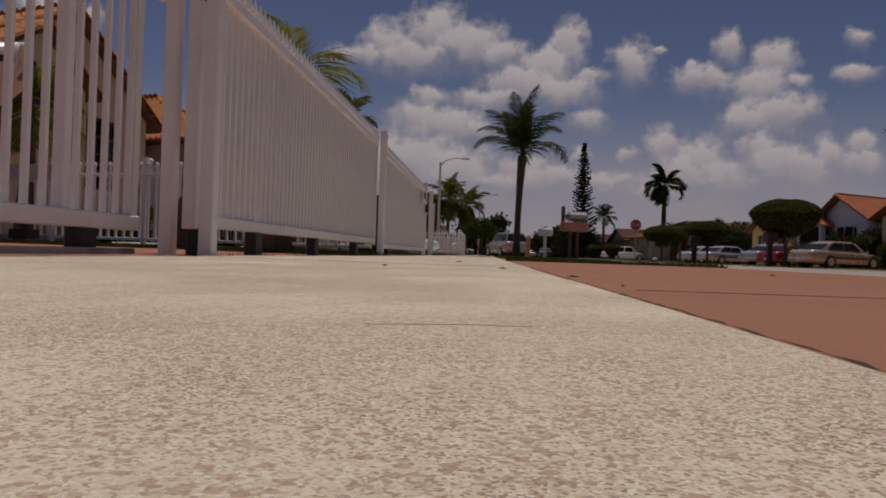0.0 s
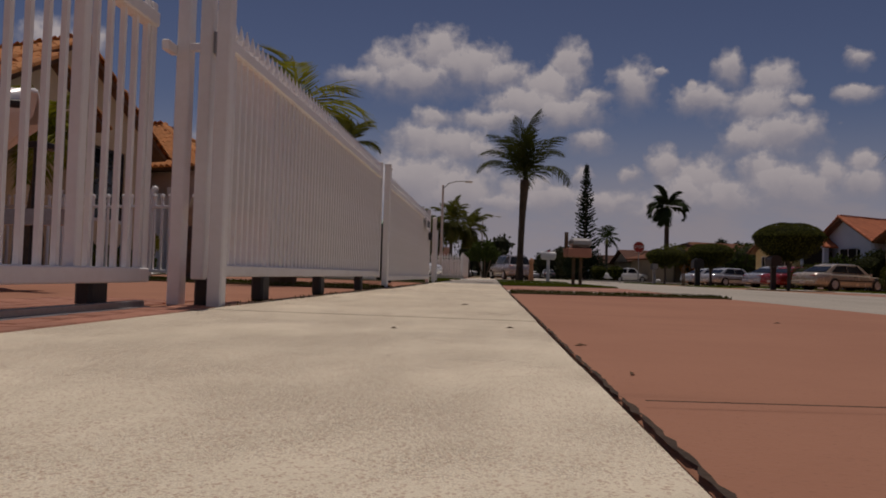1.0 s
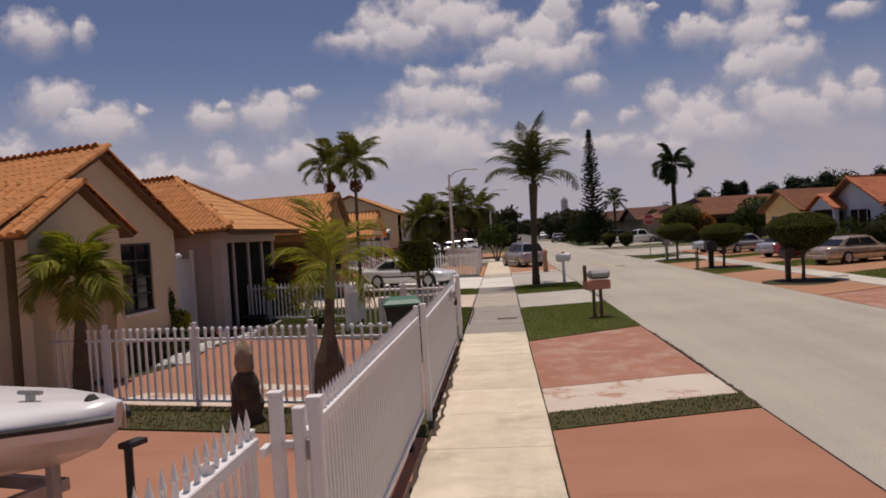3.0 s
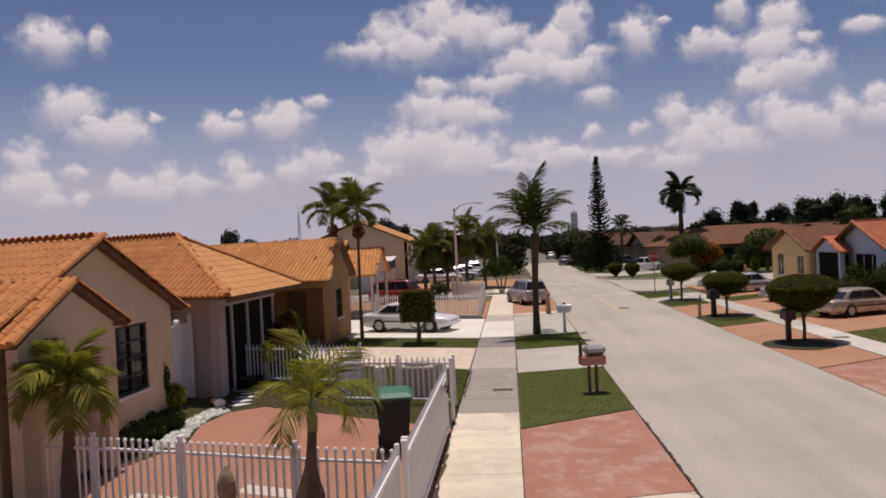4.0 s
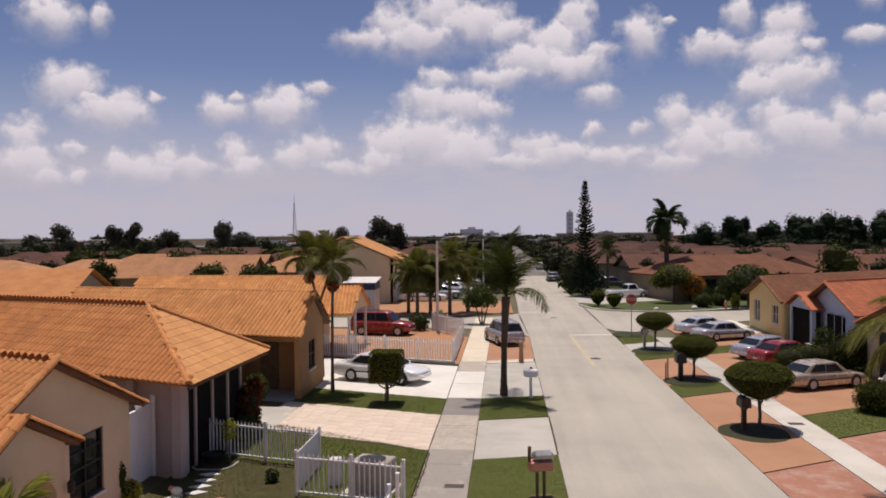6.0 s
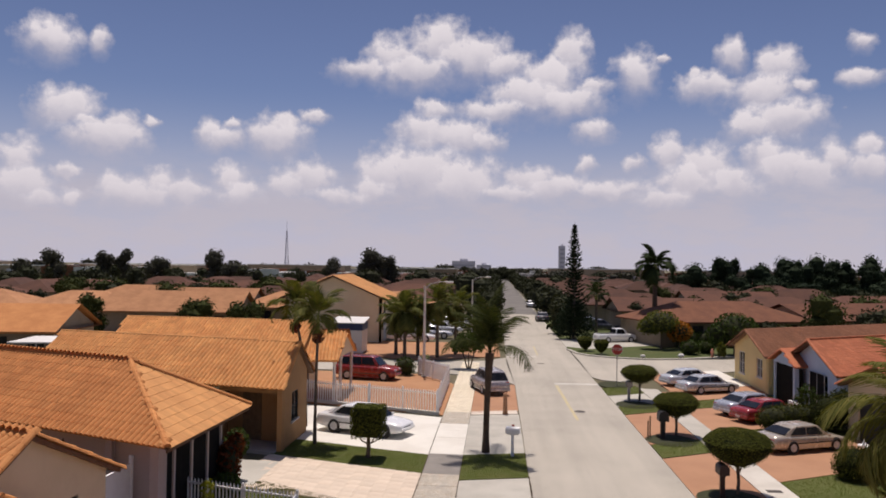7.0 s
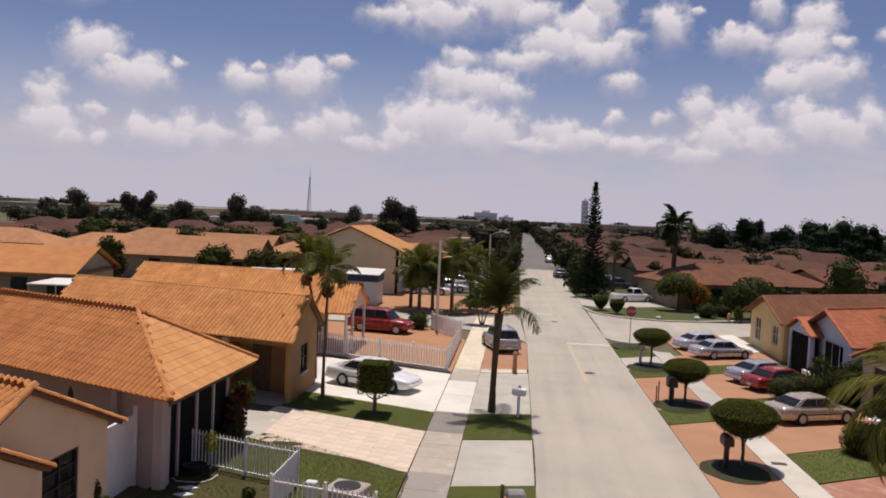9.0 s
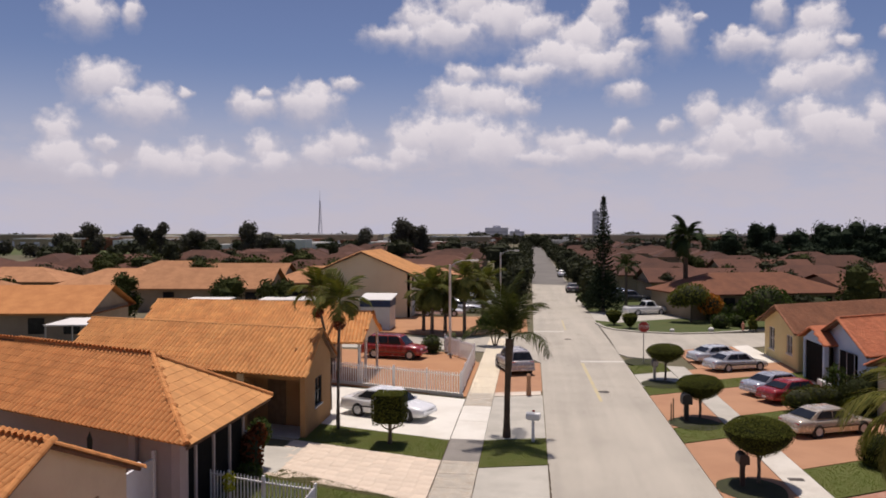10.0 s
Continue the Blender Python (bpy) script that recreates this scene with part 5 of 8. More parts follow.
house_h = gable_house("cream_villa", "cream stucco house with a terracotta tile roof", 18.6, 31, 22.5, 3.6, SR, 2.35, 3.7, STUCCO_A, TILE_R, over=.45, front=-1)


def far_house(x, y, w, d, zr, turn, roof, wallm, hip=True, label="distant bungalow with a brown tile roof", ze=2.5):
    """A bungalow in the distance: walls with openings, hipped or gabled roof."""
    h = empty("bungalow", pose(x, y, 0, 0, 0, turn), label, "house", "bungalows of the quarter")
    part("wall", boxes(((-w / 2, -d / 2, -.1), (w / 2, d / 2, ze + .1))), wallm, h)
    o, rl = .5, (w / 2 - d / 2 if hip else w / 2 + .5)
    rl = max(rl, .4)
    a, b, c, e = (-w / 2 - o, -d / 2 - o, ze), (w / 2 + o, -d / 2 - o, ze), (w / 2 + o, d / 2 + o, ze), (-w / 2 - o, d / 2 + o, ze)
    r0, r1 = (-rl, 0, zr), (rl, 0, zr)
    raw("roof", [a, b, c, e, r0, r1, (a[0], a[1], ze - .15), (b[0], b[1], ze - .15), (c[0], c[1], ze - .15), (e[0], e[1], ze - .15)],
        [(0, 1, 5, 4), (2, 3, 4, 5), (0, 6, 7, 1), (2, 8, 9, 3), (6, 9, 8, 7)] + ([(1, 2, 5), (3, 0, 4), (1, 7, 8, 2), (3, 9, 6, 0)] if hip else []), roof, h)
    if not hip:
        for sx in (-1, 1):
            plate(h, "gable", [(sx * w / 2, -sx * d / 2, ze), (sx * w / 2, sx * d / 2, ze), (sx * w / 2, 0, zr - .25)], .1, wallm)
    for sx in (-.3, .1, .34):
        for sy in (-1, 1):
            x0 = w * sx
            part("window", boxes(((x0, sy * (d / 2 + .02) - .03, .9), (x0 + 1.2, sy * (d / 2 + .02) + .03, 2.1))), GLASS, h)
    return h


_rng = random.Random(11)
for x, y, w, d, t, hip in [(-36.5, 58, 11, 8, 8, False), (-46, 62, 14, 8, 8, True), (-33, 84, 14, 8.5, 5, False), (-45, 86, 12, 8, 5, True), (-22, 95, 14, 8.5, 3, True), (-37, 101, 14, 8, 3, False),
                           (-13, 104, 13, 9, 0, True), (-30, 116, 14, 8, 0, True), (-13, 120, 13, 9, 0, False), (-48, 106, 13, 8, 0, True), (-62, 92, 13, 8, 6, True), (-64, 70, 14, 8, 8, False),
                           (-28, 132, 13, 8, 0, False), (-13, 137, 13, 9, 0, True), (-44, 126, 14, 8, 0, False), (-58, 118, 13, 8, 4, True), (-14, 156, 13, 9, 0, True), (-30, 150, 13, 9, 0, True), (-46, 146, 13, 9, 0, True)]:
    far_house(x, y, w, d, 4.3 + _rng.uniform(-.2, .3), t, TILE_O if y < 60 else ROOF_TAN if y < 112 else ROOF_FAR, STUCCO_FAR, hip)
for x, y, w, d, t, hip in [(25, 84, 17, 8.5, 18, True), (40, 90, 15, 8.5, 25, False), (43, 72, 14, 8, 28, True), (57, 98, 14, 8, 25, True), (24, 101, 14, 8, 5, False), (40, 110, 14, 8, 10, True),
                           (22, 116, 13, 8, 0, True), (58, 122, 15, 8, 10, True), (39, 128, 14, 8, 5, False), (21, 132, 13, 8, 0, True), (72, 108, 14, 8, 15, True), (76, 136, 14, 8, 10, False),
                           (21, 150, 13, 9, 0, True), (40, 148, 14, 8, 0, True), (58, 148, 14, 8, 0, True), (60, 78, 13, 8, 28, False), (38, 58, 14, 8, 30, True), (52, 62, 14, 8, 30, True), (44, 45, 14, 8, 30, False)]:
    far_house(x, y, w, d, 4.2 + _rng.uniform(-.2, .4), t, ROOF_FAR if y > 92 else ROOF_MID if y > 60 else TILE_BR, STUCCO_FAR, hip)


def quarter(name, label, spots, seed):
    """Hundreds of roofs too far off to tell apart: hipped roofs over low walls, one mesh each of roof and wall."""
    rng = random.Random(seed)
    VR, FR, VW, FW = [], [], [], []
    for x, y in spots:
        w, d, zr = rng.uniform(11, 15), rng.uniform(7.5, 9), rng.uniform(3.9, 4.7)
        if rng.random() < .4:
            w, d = d, w
        a = radians(rng.uniform(-6, 6))
        q = lambda px, py, pz: (x + px * math.cos(a) - py * math.sin(a), y + px * math.sin(a) + py * math.cos(a), pz)
        k = len(VR)
        hx, hy, r = w / 2 + .5, d / 2 + .5, max(w, d) / 2 - min(w, d) / 2 + .3
        rr = [(-r, 0), (r, 0)] if w > d else [(0, -r), (0, r)]
        VR += [q(-hx, -hy, 2.45), q(hx, -hy, 2.45), q(hx, hy, 2.45), q(-hx, hy, 2.45), q(*rr[0], zr), q(*rr[1], zr)]
        FR += [(k, k + 1, k + 5, k + 4), (k + 1, k + 2, k + 5), (k + 2, k + 3, k + 4, k + 5), (k + 3, k, k + 4)] if w > d else [(k, k + 1, k + 4), (k + 1, k + 2, k + 5, k + 4), (k + 2, k + 3, k + 5), (k + 3, k, k + 4, k + 5)]
        k = len(VW)
        VW += [q(sx * w / 2, sy * d / 2, z) for z in (-.1, 2.5) for sx, sy in ((-1, -1), (1, -1), (1, 1), (-1, 1))]
        FW += [(k, k + 1, k + 5, k + 4), (k + 1, k + 2, k + 6, k + 5), (k + 2, k + 3, k + 7, k + 6), (k + 3, k, k + 4, k + 7)]
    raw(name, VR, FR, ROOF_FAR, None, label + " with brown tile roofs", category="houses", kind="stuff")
    raw(name + "_base", VW, FW, STUCCO_FAR, None, "pale walls of " + label, category="houses", kind="stuff")


quarter("west_quarter", "far bungalows west of the road", [(x + _rng.uniform(-3, 3), y + _rng.uniform(-3, 3)) for y in range(168, 400, 16) for x in range(-14 - 20 * (2 if y > 230 else 3), -10, 19)], 5)
quarter("side_quarter", "far bungalows at the western edge", [(x + _rng.uniform(-3, 3), y + _rng.uniform(-3, 3)) for y in range(112, 160, 17) for x in range(-150, -62, 19)], 8)
raw("far_meadow", [(-520, 275, -.05), (-30, 275, -.05), (-30, 425, -.05), (-520, 425, -.05)], [(0, 1, 2, 3)], GRASS_DARK, None, "dark green meadow behind the far houses", category="meadow", kind="structure")
quarter("east_quarter", "far bungalows east of the road", [(x + _rng.uniform(-3, 3), y + _rng.uniform(-3, 3)) for y in range(168, 400, 16) for x in range(21, 60 + 20 * min(5, (y - 160) // 50), 19)], 6)


# low pale buildings scattered towards the horizon
def far_town(name, label, spots, material, seed):
    rng = random.Random(seed)
    V, F = [], []
    for x, y in spots:
        w, d, h = rng.uniform(8, 26), rng.uniform(8, 16), rng.uniform(2.8, 5.5)
        k = len(V)
        V += [(x + sx * w / 2, y + sy * d / 2, z) for z in (-.1, h) for sx, sy in ((-1, -1), (1, -1), (1, 1), (-1, 1))]
        F += [(k, k + 1, k + 5, k + 4), (k + 1, k + 2, k + 6, k + 5), (k + 2, k + 3, k + 7, k + 6), (k + 3, k, k + 4, k + 7), (k + 4, k + 5, k + 6, k + 7)]
    raw(name, V, F, material, None, label, category="buildings", kind="stuff")


far_town("pale_far_town", "low white and grey buildings near the horizon", [(_rng.uniform(-420, -20), _rng.uniform(330, 620)) for _ in range(70)] + [(_rng.uniform(25, 260), _rng.uniform(410, 640)) for _ in range(40)], STUCCO_W, 3)
far_town("tan_far_town", "low tan buildings near the horizon", [(_rng.uniform(-420, -20), _rng.uniform(330, 620)) for _ in range(60)] + [(_rng.uniform(25, 260), _rng.uniform(410, 640)) for _ in range(40)], ROOF_MID, 4)

# ---- fences ----
def picket_mesh(h, w=0.026, tip=0.11, ball=False):
    """A square bar with a spear point, or with a ball on top."""
    bm = bmesh.new()
    if ball:
        box(bm, (-w / 2, -w / 2, 0), (w / 2, w / 2, h - .07))
        lathe(bm, [(w * .35, h - .07), (w * .9, h - .055), (w * 1.15, h - .03), (w * .8, h - .008), (w * .15, h)], 6)
        me = bpy.data.meshes.new("picket")
        bm.to_mesh(me)
        bm.free()
        me.materials.append(FENCE)
        return me
    box(bm, (-w / 2, -w / 2, 0), (w / 2, w / 2, h - tip))
    b = [bm.verts.new((x * w * .62, y * w * .62, h - tip * .78)) for x, y in ((-1, -1), (1, -1), (1, 1), (-1, 1))]
    t = bm.verts.new((0, 0, h))
    l = [bm.verts.new((x * w * .35, y * w * .35, h - tip)) for x, y in ((-1, -1), (1, -1), (1, 1), (-1, 1))]
    for i in range(4):
        j = (i + 1) % 4
        bm.faces.new((l[i], l[j], b[j], b[i]))
        bm.faces.new((b[i], b[j], t))
    me = bpy.data.meshes.new("picket")
    bm.to_mesh(me)
    bm.free()
    me.materials.append(FENCE)
    return me


def fence_run(parent, p, q, z0, z1, top, step, posts=(), post_h=1.5, post_w=0.08, ball=False, rail=0.05, bar=0.026):
    """Pickets and two rails between ground points p and q, posts at given shares of the way."""
    p, q = Vector((*p, 0)), Vector((*q, 0))
    L = (q - p).length
    ang = math.degrees(math.atan2(q.y - p.y, q.x - p.x))
    me = picket_mesh(top - z0, bar, ball=ball)
    n = int(L / step)
    for i in range(n):
        s = (i + 0.5) / n
        if any(abs(s - f) * L < post_w * .7 for f in posts):
            continue
        ob = obj("picket", me, None, parent)
        ob.matrix_basis = pose(*(p + (q - p) * s), 0, 0, ang) @ Matrix.Translation((0, 0, z0))
    m = pose(*p, 0, 0, ang)
    for z in (z0 - 0.008, z1):
        bm = boxes(((0, -rail / 2 - .004, z), (L, rail / 2 + .004, z + rail)), bevel=0.006)
        ob = part("rail", bm, FENCE, parent)
        ob.matrix_basis = m
    for f in posts:
        bm = boxes(((-post_w / 2, -post_w / 2, 0), (post_w / 2, post_w / 2, post_h)), bevel=0.008)
        box(bm, (-post_w * .58, -post_w * .58, post_h), (post_w * .58, post_w * .58, post_h + .025))
        ob = part("post", bm, FENCE, parent)
        ob.matrix_basis = pose(*(p + (q - p) * f), 0, 0, ang)


# sliding gate nearest to the camera, on small wheels over a rail
gate = empty("sliding_gate", pose(0, 0, 0), "white iron sliding gate with spear-topped bars on wheels", "gate")
fence_run(gate, (-1.05, -2.6), (-1.02, 4.85), 0.12, 1.27, 1.50, 0.105, (0.0,), 1.44, 0.055, rail=0.065, bar=0.0215)
for f in (1.04, 0.962):
    ob = part("stile", boxes(((-.025, -.025, .17), (.025, .025, 1.38)), bevel=.005), FENCE, gate)
    ob.matrix_basis = pose(-1.025, -2.6 + 7.15 * f, 0)
for y in (-1.2, 0.9, 3.0, 4.45):
    part("wheel_bracket", boxes(((-1.07, y - .07, .02), (-1.00, y + .07, .17)), bevel=.012), BLACK, gate, "dark roller bracket")
track = part("gate_track", boxes(((-1.0, -3, 0.0), (-0.955, 4.75, 0.035)), ((-1.03, -3, 0.0), (-0.925, 4.75, 0.010)), bevel=.003), STEEL, None, "steel guide rail for the sliding gate set on the ground", category="rail", kind="structure")
# fixed fence along the pavement with white sheet behind its bars
fence = empty("pavement_fence", pose(0, 0, 0), "white iron fence with spear tops backed by white sheet", "fence")
for x, y, h in ((-0.955, 5.08, 1.5), (-0.70, 4.92, 1.5), (-0.70, 10.42, 1.44)):
    bm = boxes(((-.034, -.034, 0), (.034, .034, h)), bevel=.007)
    box(bm, (-.04, -.04, h), (.04, .04, h + .02))
    ob = part("post", bm, FENCE, fence)
    ob.matrix_basis = pose(x, y, 0)
part("latch", boxes(((-1.02, 4.95, 1.20), (-.985, 5.06, 1.25)), bevel=.005), FENCE, fence)
part("stop_bar", boxes(((-.92, 5.04, 1.22), (-.86, 5.07, 1.26)), bevel=.005), FENCE, fence)
part("lock_box", boxes(((-.78, 4.95, 1.18), (-.73, 5.03, 1.29)), bevel=.005), STEEL, fence)
fence_run(fence, (-0.80, 4.98), (-0.765, 10.22), 0.15, 1.27, 1.46, 0.092, (), rail=.06)
for x, y in ((-.80, 4.96), (-.765, 10.24)):
    ob = part("stile", boxes(((-.03, -.03, .13), (.03, .03, 1.46)), bevel=.006), FENCE, fence)
    ob.matrix_basis = pose(x, y, 0)
part("sheet", boxes(((-.800, 6.0, .17), (-.790, 10.2, 1.27))), SHEET, fence, "white sheet metal backing")
part("sheet", boxes(((-.825, 5.03, .45), (-.817, 5.95, .98))), SHEET, fence, "white sheet metal backing")
for y in (5.05, 5.9, 7.4, 9.2):
    part("wheel_bracket", boxes(((-.83, y - .07, .0), (-.76, y + .07, .15)), bevel=.012), BLACK, fence)
leaf = empty("swing_gate", pose(0, 0, 0), "white sheet-backed gate leaf beside the pavement", "gate")
fence_run(leaf, (-0.72, 10.62), (-0.72, 16.6), 0.10, 1.20, 1.38, 0.11, (0.0, 1.0), 1.42, .07, rail=.06)
part("sheet", boxes(((-.727, 10.7, .12), (-.717, 16.5, 1.19))), SHEET, leaf, "white sheet metal backing")
part("latch", boxes(((-.70, 16.4, .85), (-.64, 16.5, 1.0)), bevel=.005), BLACK, leaf)
end_post = empty("end_post", pose(-.68, 17.6, 0), "slim white iron post with a cap beside the pavement", "post")
part("shaft", boxes(((-.04, -.04, -.02), (.04, .04, 1.35)), bevel=.008), FENCE, end_post)
part("cap", boxes(((-.05, -.05, 1.35), (.05, .05, 1.38)), bevel=.008), FENCE, end_post)
# low iron fence across the yard, between court and cream house
cross = empty("yard_fence", pose(0, 0, 0), "white iron fence with ball-tipped bars standing on a low plinth", "fence")
YF = [(-0.9, 11.05), (-2.35, 11.35), (-4.2, 11.85), (-5.75, 12.25), (-8.1, 12.85), (-10.2, 13.4)]
for p, q in zip(YF, YF[1:]):
    fence_run(cross, p, q, 0.1, 0.98, 1.18, 0.125, (1.0,), 1.22, .06, rail=.04, ball=True, bar=.03)
part("plinth", prism([(-5.8, 12.15), (-10.2, 13.28), (-10.2, 13.5), (-5.8, 12.37)], -.05, .12), CONC_GREY, cross)
# fences round the lawn beyond
lawnf = empty("lawn_fence", pose(0, 0, 0), "white iron fence panels round a small lawn", "fence")
for p, q, ps in (((-0.75, 19.2), (-2.12, 19.58), (0., 1.)), ((-2.12, 19.58), (-3.62, 19.9), (1.0,)), ((-3.6, 22.3), (-5.35, 22.8), (0., 1.)), ((-5.35, 22.8), (-7.85, 23.65), (0.5, 1.0))):
    fence_run(lawnf, p, q, 0.12, .98, 1.16, 0.13, ps, 1.18, .06, rail=.045, bar=.03)
wall(lawnf, "sheet_panel", (-3.62, 19.96), (-3.6, 22.25), .1, 1.1, .03, SHEET, label="white sheet panel")
# fence of the court up the street
farf = empty("court_fence", pose(0, 0, 0), "white iron fence round the orange parking court", "fence")
for p, q, ps in (((-0.95, 40.3), (-8.6, 43.2), (0., .25, .5, .75)), ((-0.95, 40.3), (-1.0, 50.6), (.25, .5, .75, 1.)), ((-1.0, 50.6), (-3.4, 54.6), (.5, 1.))):
    fence_run(farf, p, q, .1, 1.05, 1.25, .15, ps, 1.28, .08, rail=.05, bar=.042)
part("base_course", prism([(-0.85, 40.2), (-8.6, 43.1), (-8.6, 43.3), (-0.85, 40.42)], -.05, .14), CONC_WHITE, farf)

plate_ = empty("number_plate", pose(-0.66, 15.7, 1.0, 0, 0, 90), "small white plate with dark unreadable marks on the gate", "plate")
part("board", boxes(((-.35, -.012, 0), (.35, .012, .22)), bevel=.004), FENCE, plate_)
for i in (-1, 0, 1):
    part("mark", boxes(((i * .2 - .06, -.016, .05), (i * .2 + .06, .016, .17))), BLACK, plate_)

# ---- vehicles ----
PROFILES = {
    # stations along the body from nose (0) to tail (1): share, half width, lower z, upper z
    "sedan": dict(L=4.75, W=1.78, body=[(0, .66, .36, .56), (.015, .77, .27, .63), (.06, .84, .22, .70), (.16, .88, .2, .76), (.28, .89, .2, .83), (.5, .89, .2, .87), (.72, .89, .2, .89), (.86, .88, .21, .92), (.955, .84, .25, .90), (.985, .79, .3, .84), (1, .74, .36, .72)],
                  cab=(.25, .40, .70, .86, 1.36), axles=(.185, .765), R=.33),
    "suv": dict(L=4.9, W=1.92, body=[(0, .78, .42, .74), (.02, .86, .34, .88), (.08, .92, .3, 1.0), (.2, .95, .3, 1.05), (.3, .95, .3, 1.10), (.6, .95, .3, 1.12), (.9, .95, .3, 1.14), (.97, .93, .34, 1.12), (1, .88, .42, 1.0)],
                cab=(.25, .37, .90, .97, 1.78), axles=(.175, .775), R=.37),
    "pickup": dict(L=5.2, W=1.88, body=[(0, .78, .45, .76), (.02, .86, .36, .88), (.08, .91, .32, .98), (.2, .93, .32, 1.04), (.3, .93, .32, 1.06), (.6, .93, .32, 1.06), (.97, .93, .34, 1.06), (1, .90, .45, 1.0)],
                   cab=(.24, .35, .54, .58, 1.72), axles=(.18, .78), R=.37),
}


def vehicle(name, label, kind, colour, m, metal=0.0, scale=1.0):
    """A parked car: lofted body, cabin with separate panes, wheels with rims, lamps, mirrors, bumpers. Nose towards +x of its pose."""
    P = PROFILES[kind]
    L = P["L"]
    m = m @ Matrix.Diagonal((scale, scale, scale, 1))
    v = empty(name, m, label, "car")
    body_m = paint("paint_%.2f_%.2f_%.2f" % colour, colour, 0.22, metal)
    X = lambda f: L * (0.5 - f)
    bm = bmesh.new()
    rings = []
    for f, hw, z0, z1 in P["body"]:
        x, pts = X(f), []
        h = z1 - z0
        for y, z in ((.80, 0), (.95, .08), (1, .3), (1, .55), (.97, .80), (.90, .96), (.70, 1.0), (0, 1.015)):
            pts.append((x, y * hw, z0 + z * h))
        pts = pts + [(a, -b, c) for a, b, c in pts[-2::-1]]
        rings.append([bm.verts.new(p) for p in pts])
    n = len(rings[0])
    for r0, r1 in zip(rings, rings[1:]):
        for k in range(n - 1):
            bm.faces.new((r0[k], r0[k + 1], r1[k + 1], r1[k]))
        bm.faces.new((r0[n - 1], r0[0], r1[0], r1[n - 1]))
    bm.faces.new(rings[0])
    bm.faces.new(rings[-1][::-1])
    bmesh.ops.recalc_face_normals(bm, faces=bm.faces)
    part("body", bm, body_m, v, smooth=True)
    c0, c1, c2, c3, top = P["cab"]
    belt = np.interp([c0, c1, c2, c3], [s[0] for s in P["body"]], [s[3] for s in P["body"]]) - 0.02
    W = P["body"][4][1]
    base = [(X(c0), W * .87, belt[0]), (X(c1), W * .88, belt[1]), (X(c2), W * .88, belt[2]), (X(c3), W * .87, belt[3])]
    roof = [(X(c0 + (c1 - c0) * .92), W * .67, top - .04), (X(c1 + .03), W * .68, top), (X(c2 - .04), W * .68, top - .005), (X(c3 - (c3 - c2) * .92), W * .67, top - .06)]
    bm = bmesh.new()
    lo = [[bm.verts.new((x, s * y, z)) for x, y, z in base] for s in (1, -1)]
    hi = [[bm.verts.new((x, s * y, z)) for x, y, z in roof] for s in (1, -1)]
    mid = [bm.verts.new((x, 0, z + .025)) for x, y, z in roof]
    for s in (0, 1):
        for k in range(3):
            bm.faces.new((lo[s][k], lo[s][k + 1], hi[s][k + 1], hi[s][k]))
            bm.faces.new((hi[s][k], hi[s][k + 1], mid[k + 1], mid[k]))
    bm.faces.new((lo[0][0], lo[1][0], hi[1][0], mid[0], hi[0][0]))
    bm.faces.new((lo[0][3], lo[1][3], hi[1][3], mid[3], hi[0][3]))
    bmesh.ops.recalc_face_normals(bm, faces=bm.faces)
    skin = {q for side in hi for q in side}
    bmesh.ops.bevel(bm, geom=[e for e in bm.edges if e.verts[0] in skin and e.verts[1] in skin], offset=.07, segments=3, profile=.5, affect="EDGES")
    part("cabin", bm, body_m, v)

    def pane(nm, quad4, inset, label=""):
        q = [Vector(p) for p in quad4]
        c = sum(q, Vector()) / 4
        nr = (q[1] - q[0]).cross(q[2] - q[1]).normalized()
        if nr.dot(c - Vector((0, 0, top * .6))) < 0:
            nr = -nr
        q = [p + (c - p) * inset + nr * .016 for p in q]
        V = q + [p - nr * .014 for p in q]
        raw(nm, V, [(0, 1, 2, 3), (7, 6, 5, 4), (0, 4, 5, 1), (1, 5, 6, 2), (2, 6, 7, 3), (3, 7, 4, 0)], GLASS, v, label)

    B = lambda k, s: (base[k][0], s * base[k][1], base[k][2] + .05)
    R = lambda k, s: (roof[k][0], s * roof[k][1], roof[k][2] - .03)
    mixp = lambda a, b, t: tuple(a[i] + (b[i] - a[i]) * t for i in range(3))
    pane("windshield", [B(0, 1), B(0, -1), R(0, -1), R(0, 1)], .05)
    pane("rear_window", [B(3, 1), B(3, -1), R(3, -1), R(3, 1)], .06)
    for s in (1, -1):
        cuts = (0, .52, 1) if kind != "suv" else (0, .36, .72, 1)
        if kind == "pickup":
            cuts = (0, 1)
        f0, f1 = mixp(B(0, s), B(1, s), .55), mixp(B(3, s), B(2, s), .45)
        g0, g1 = mixp(R(0, s), R(1, s), .6), mixp(R(3, s), R(2, s), .6)
        for t0, t1 in zip(cuts, cuts[1:]):
            pane("side_window", [mixp(f0, f1, t0), mixp(f0, f1, t1), mixp(g0, g1, t1), mixp(g0, g1, t0)], .055)
        bm = boxes(((X(c0) - .12 - .07, s * (W + .02) - .02, .93 * belt[0] + .06), (X(c0) - .12 + .05, s * (W + .02) + .06, .93 * belt[0] + .18)), bevel=.015)
        part("mirror", bm, body_m, v)
        for f in P["axles"]:
            w = empty("wheel", pose(X(f), s * (W - .07), P["R"], 90 * s, 0, 0))
            w.parent = v
            r = P["R"]
            bm = lathe(bmesh.new(), [(r * .62, -.10), (r * .93, -.10), (r, -.06), (r, .06), (r * .93, .10), (r * .62, .10)], 20)
            bmesh.ops.delete(bm, geom=[f for f in bm.faces if len(f.verts) > 8], context="FACES_ONLY")
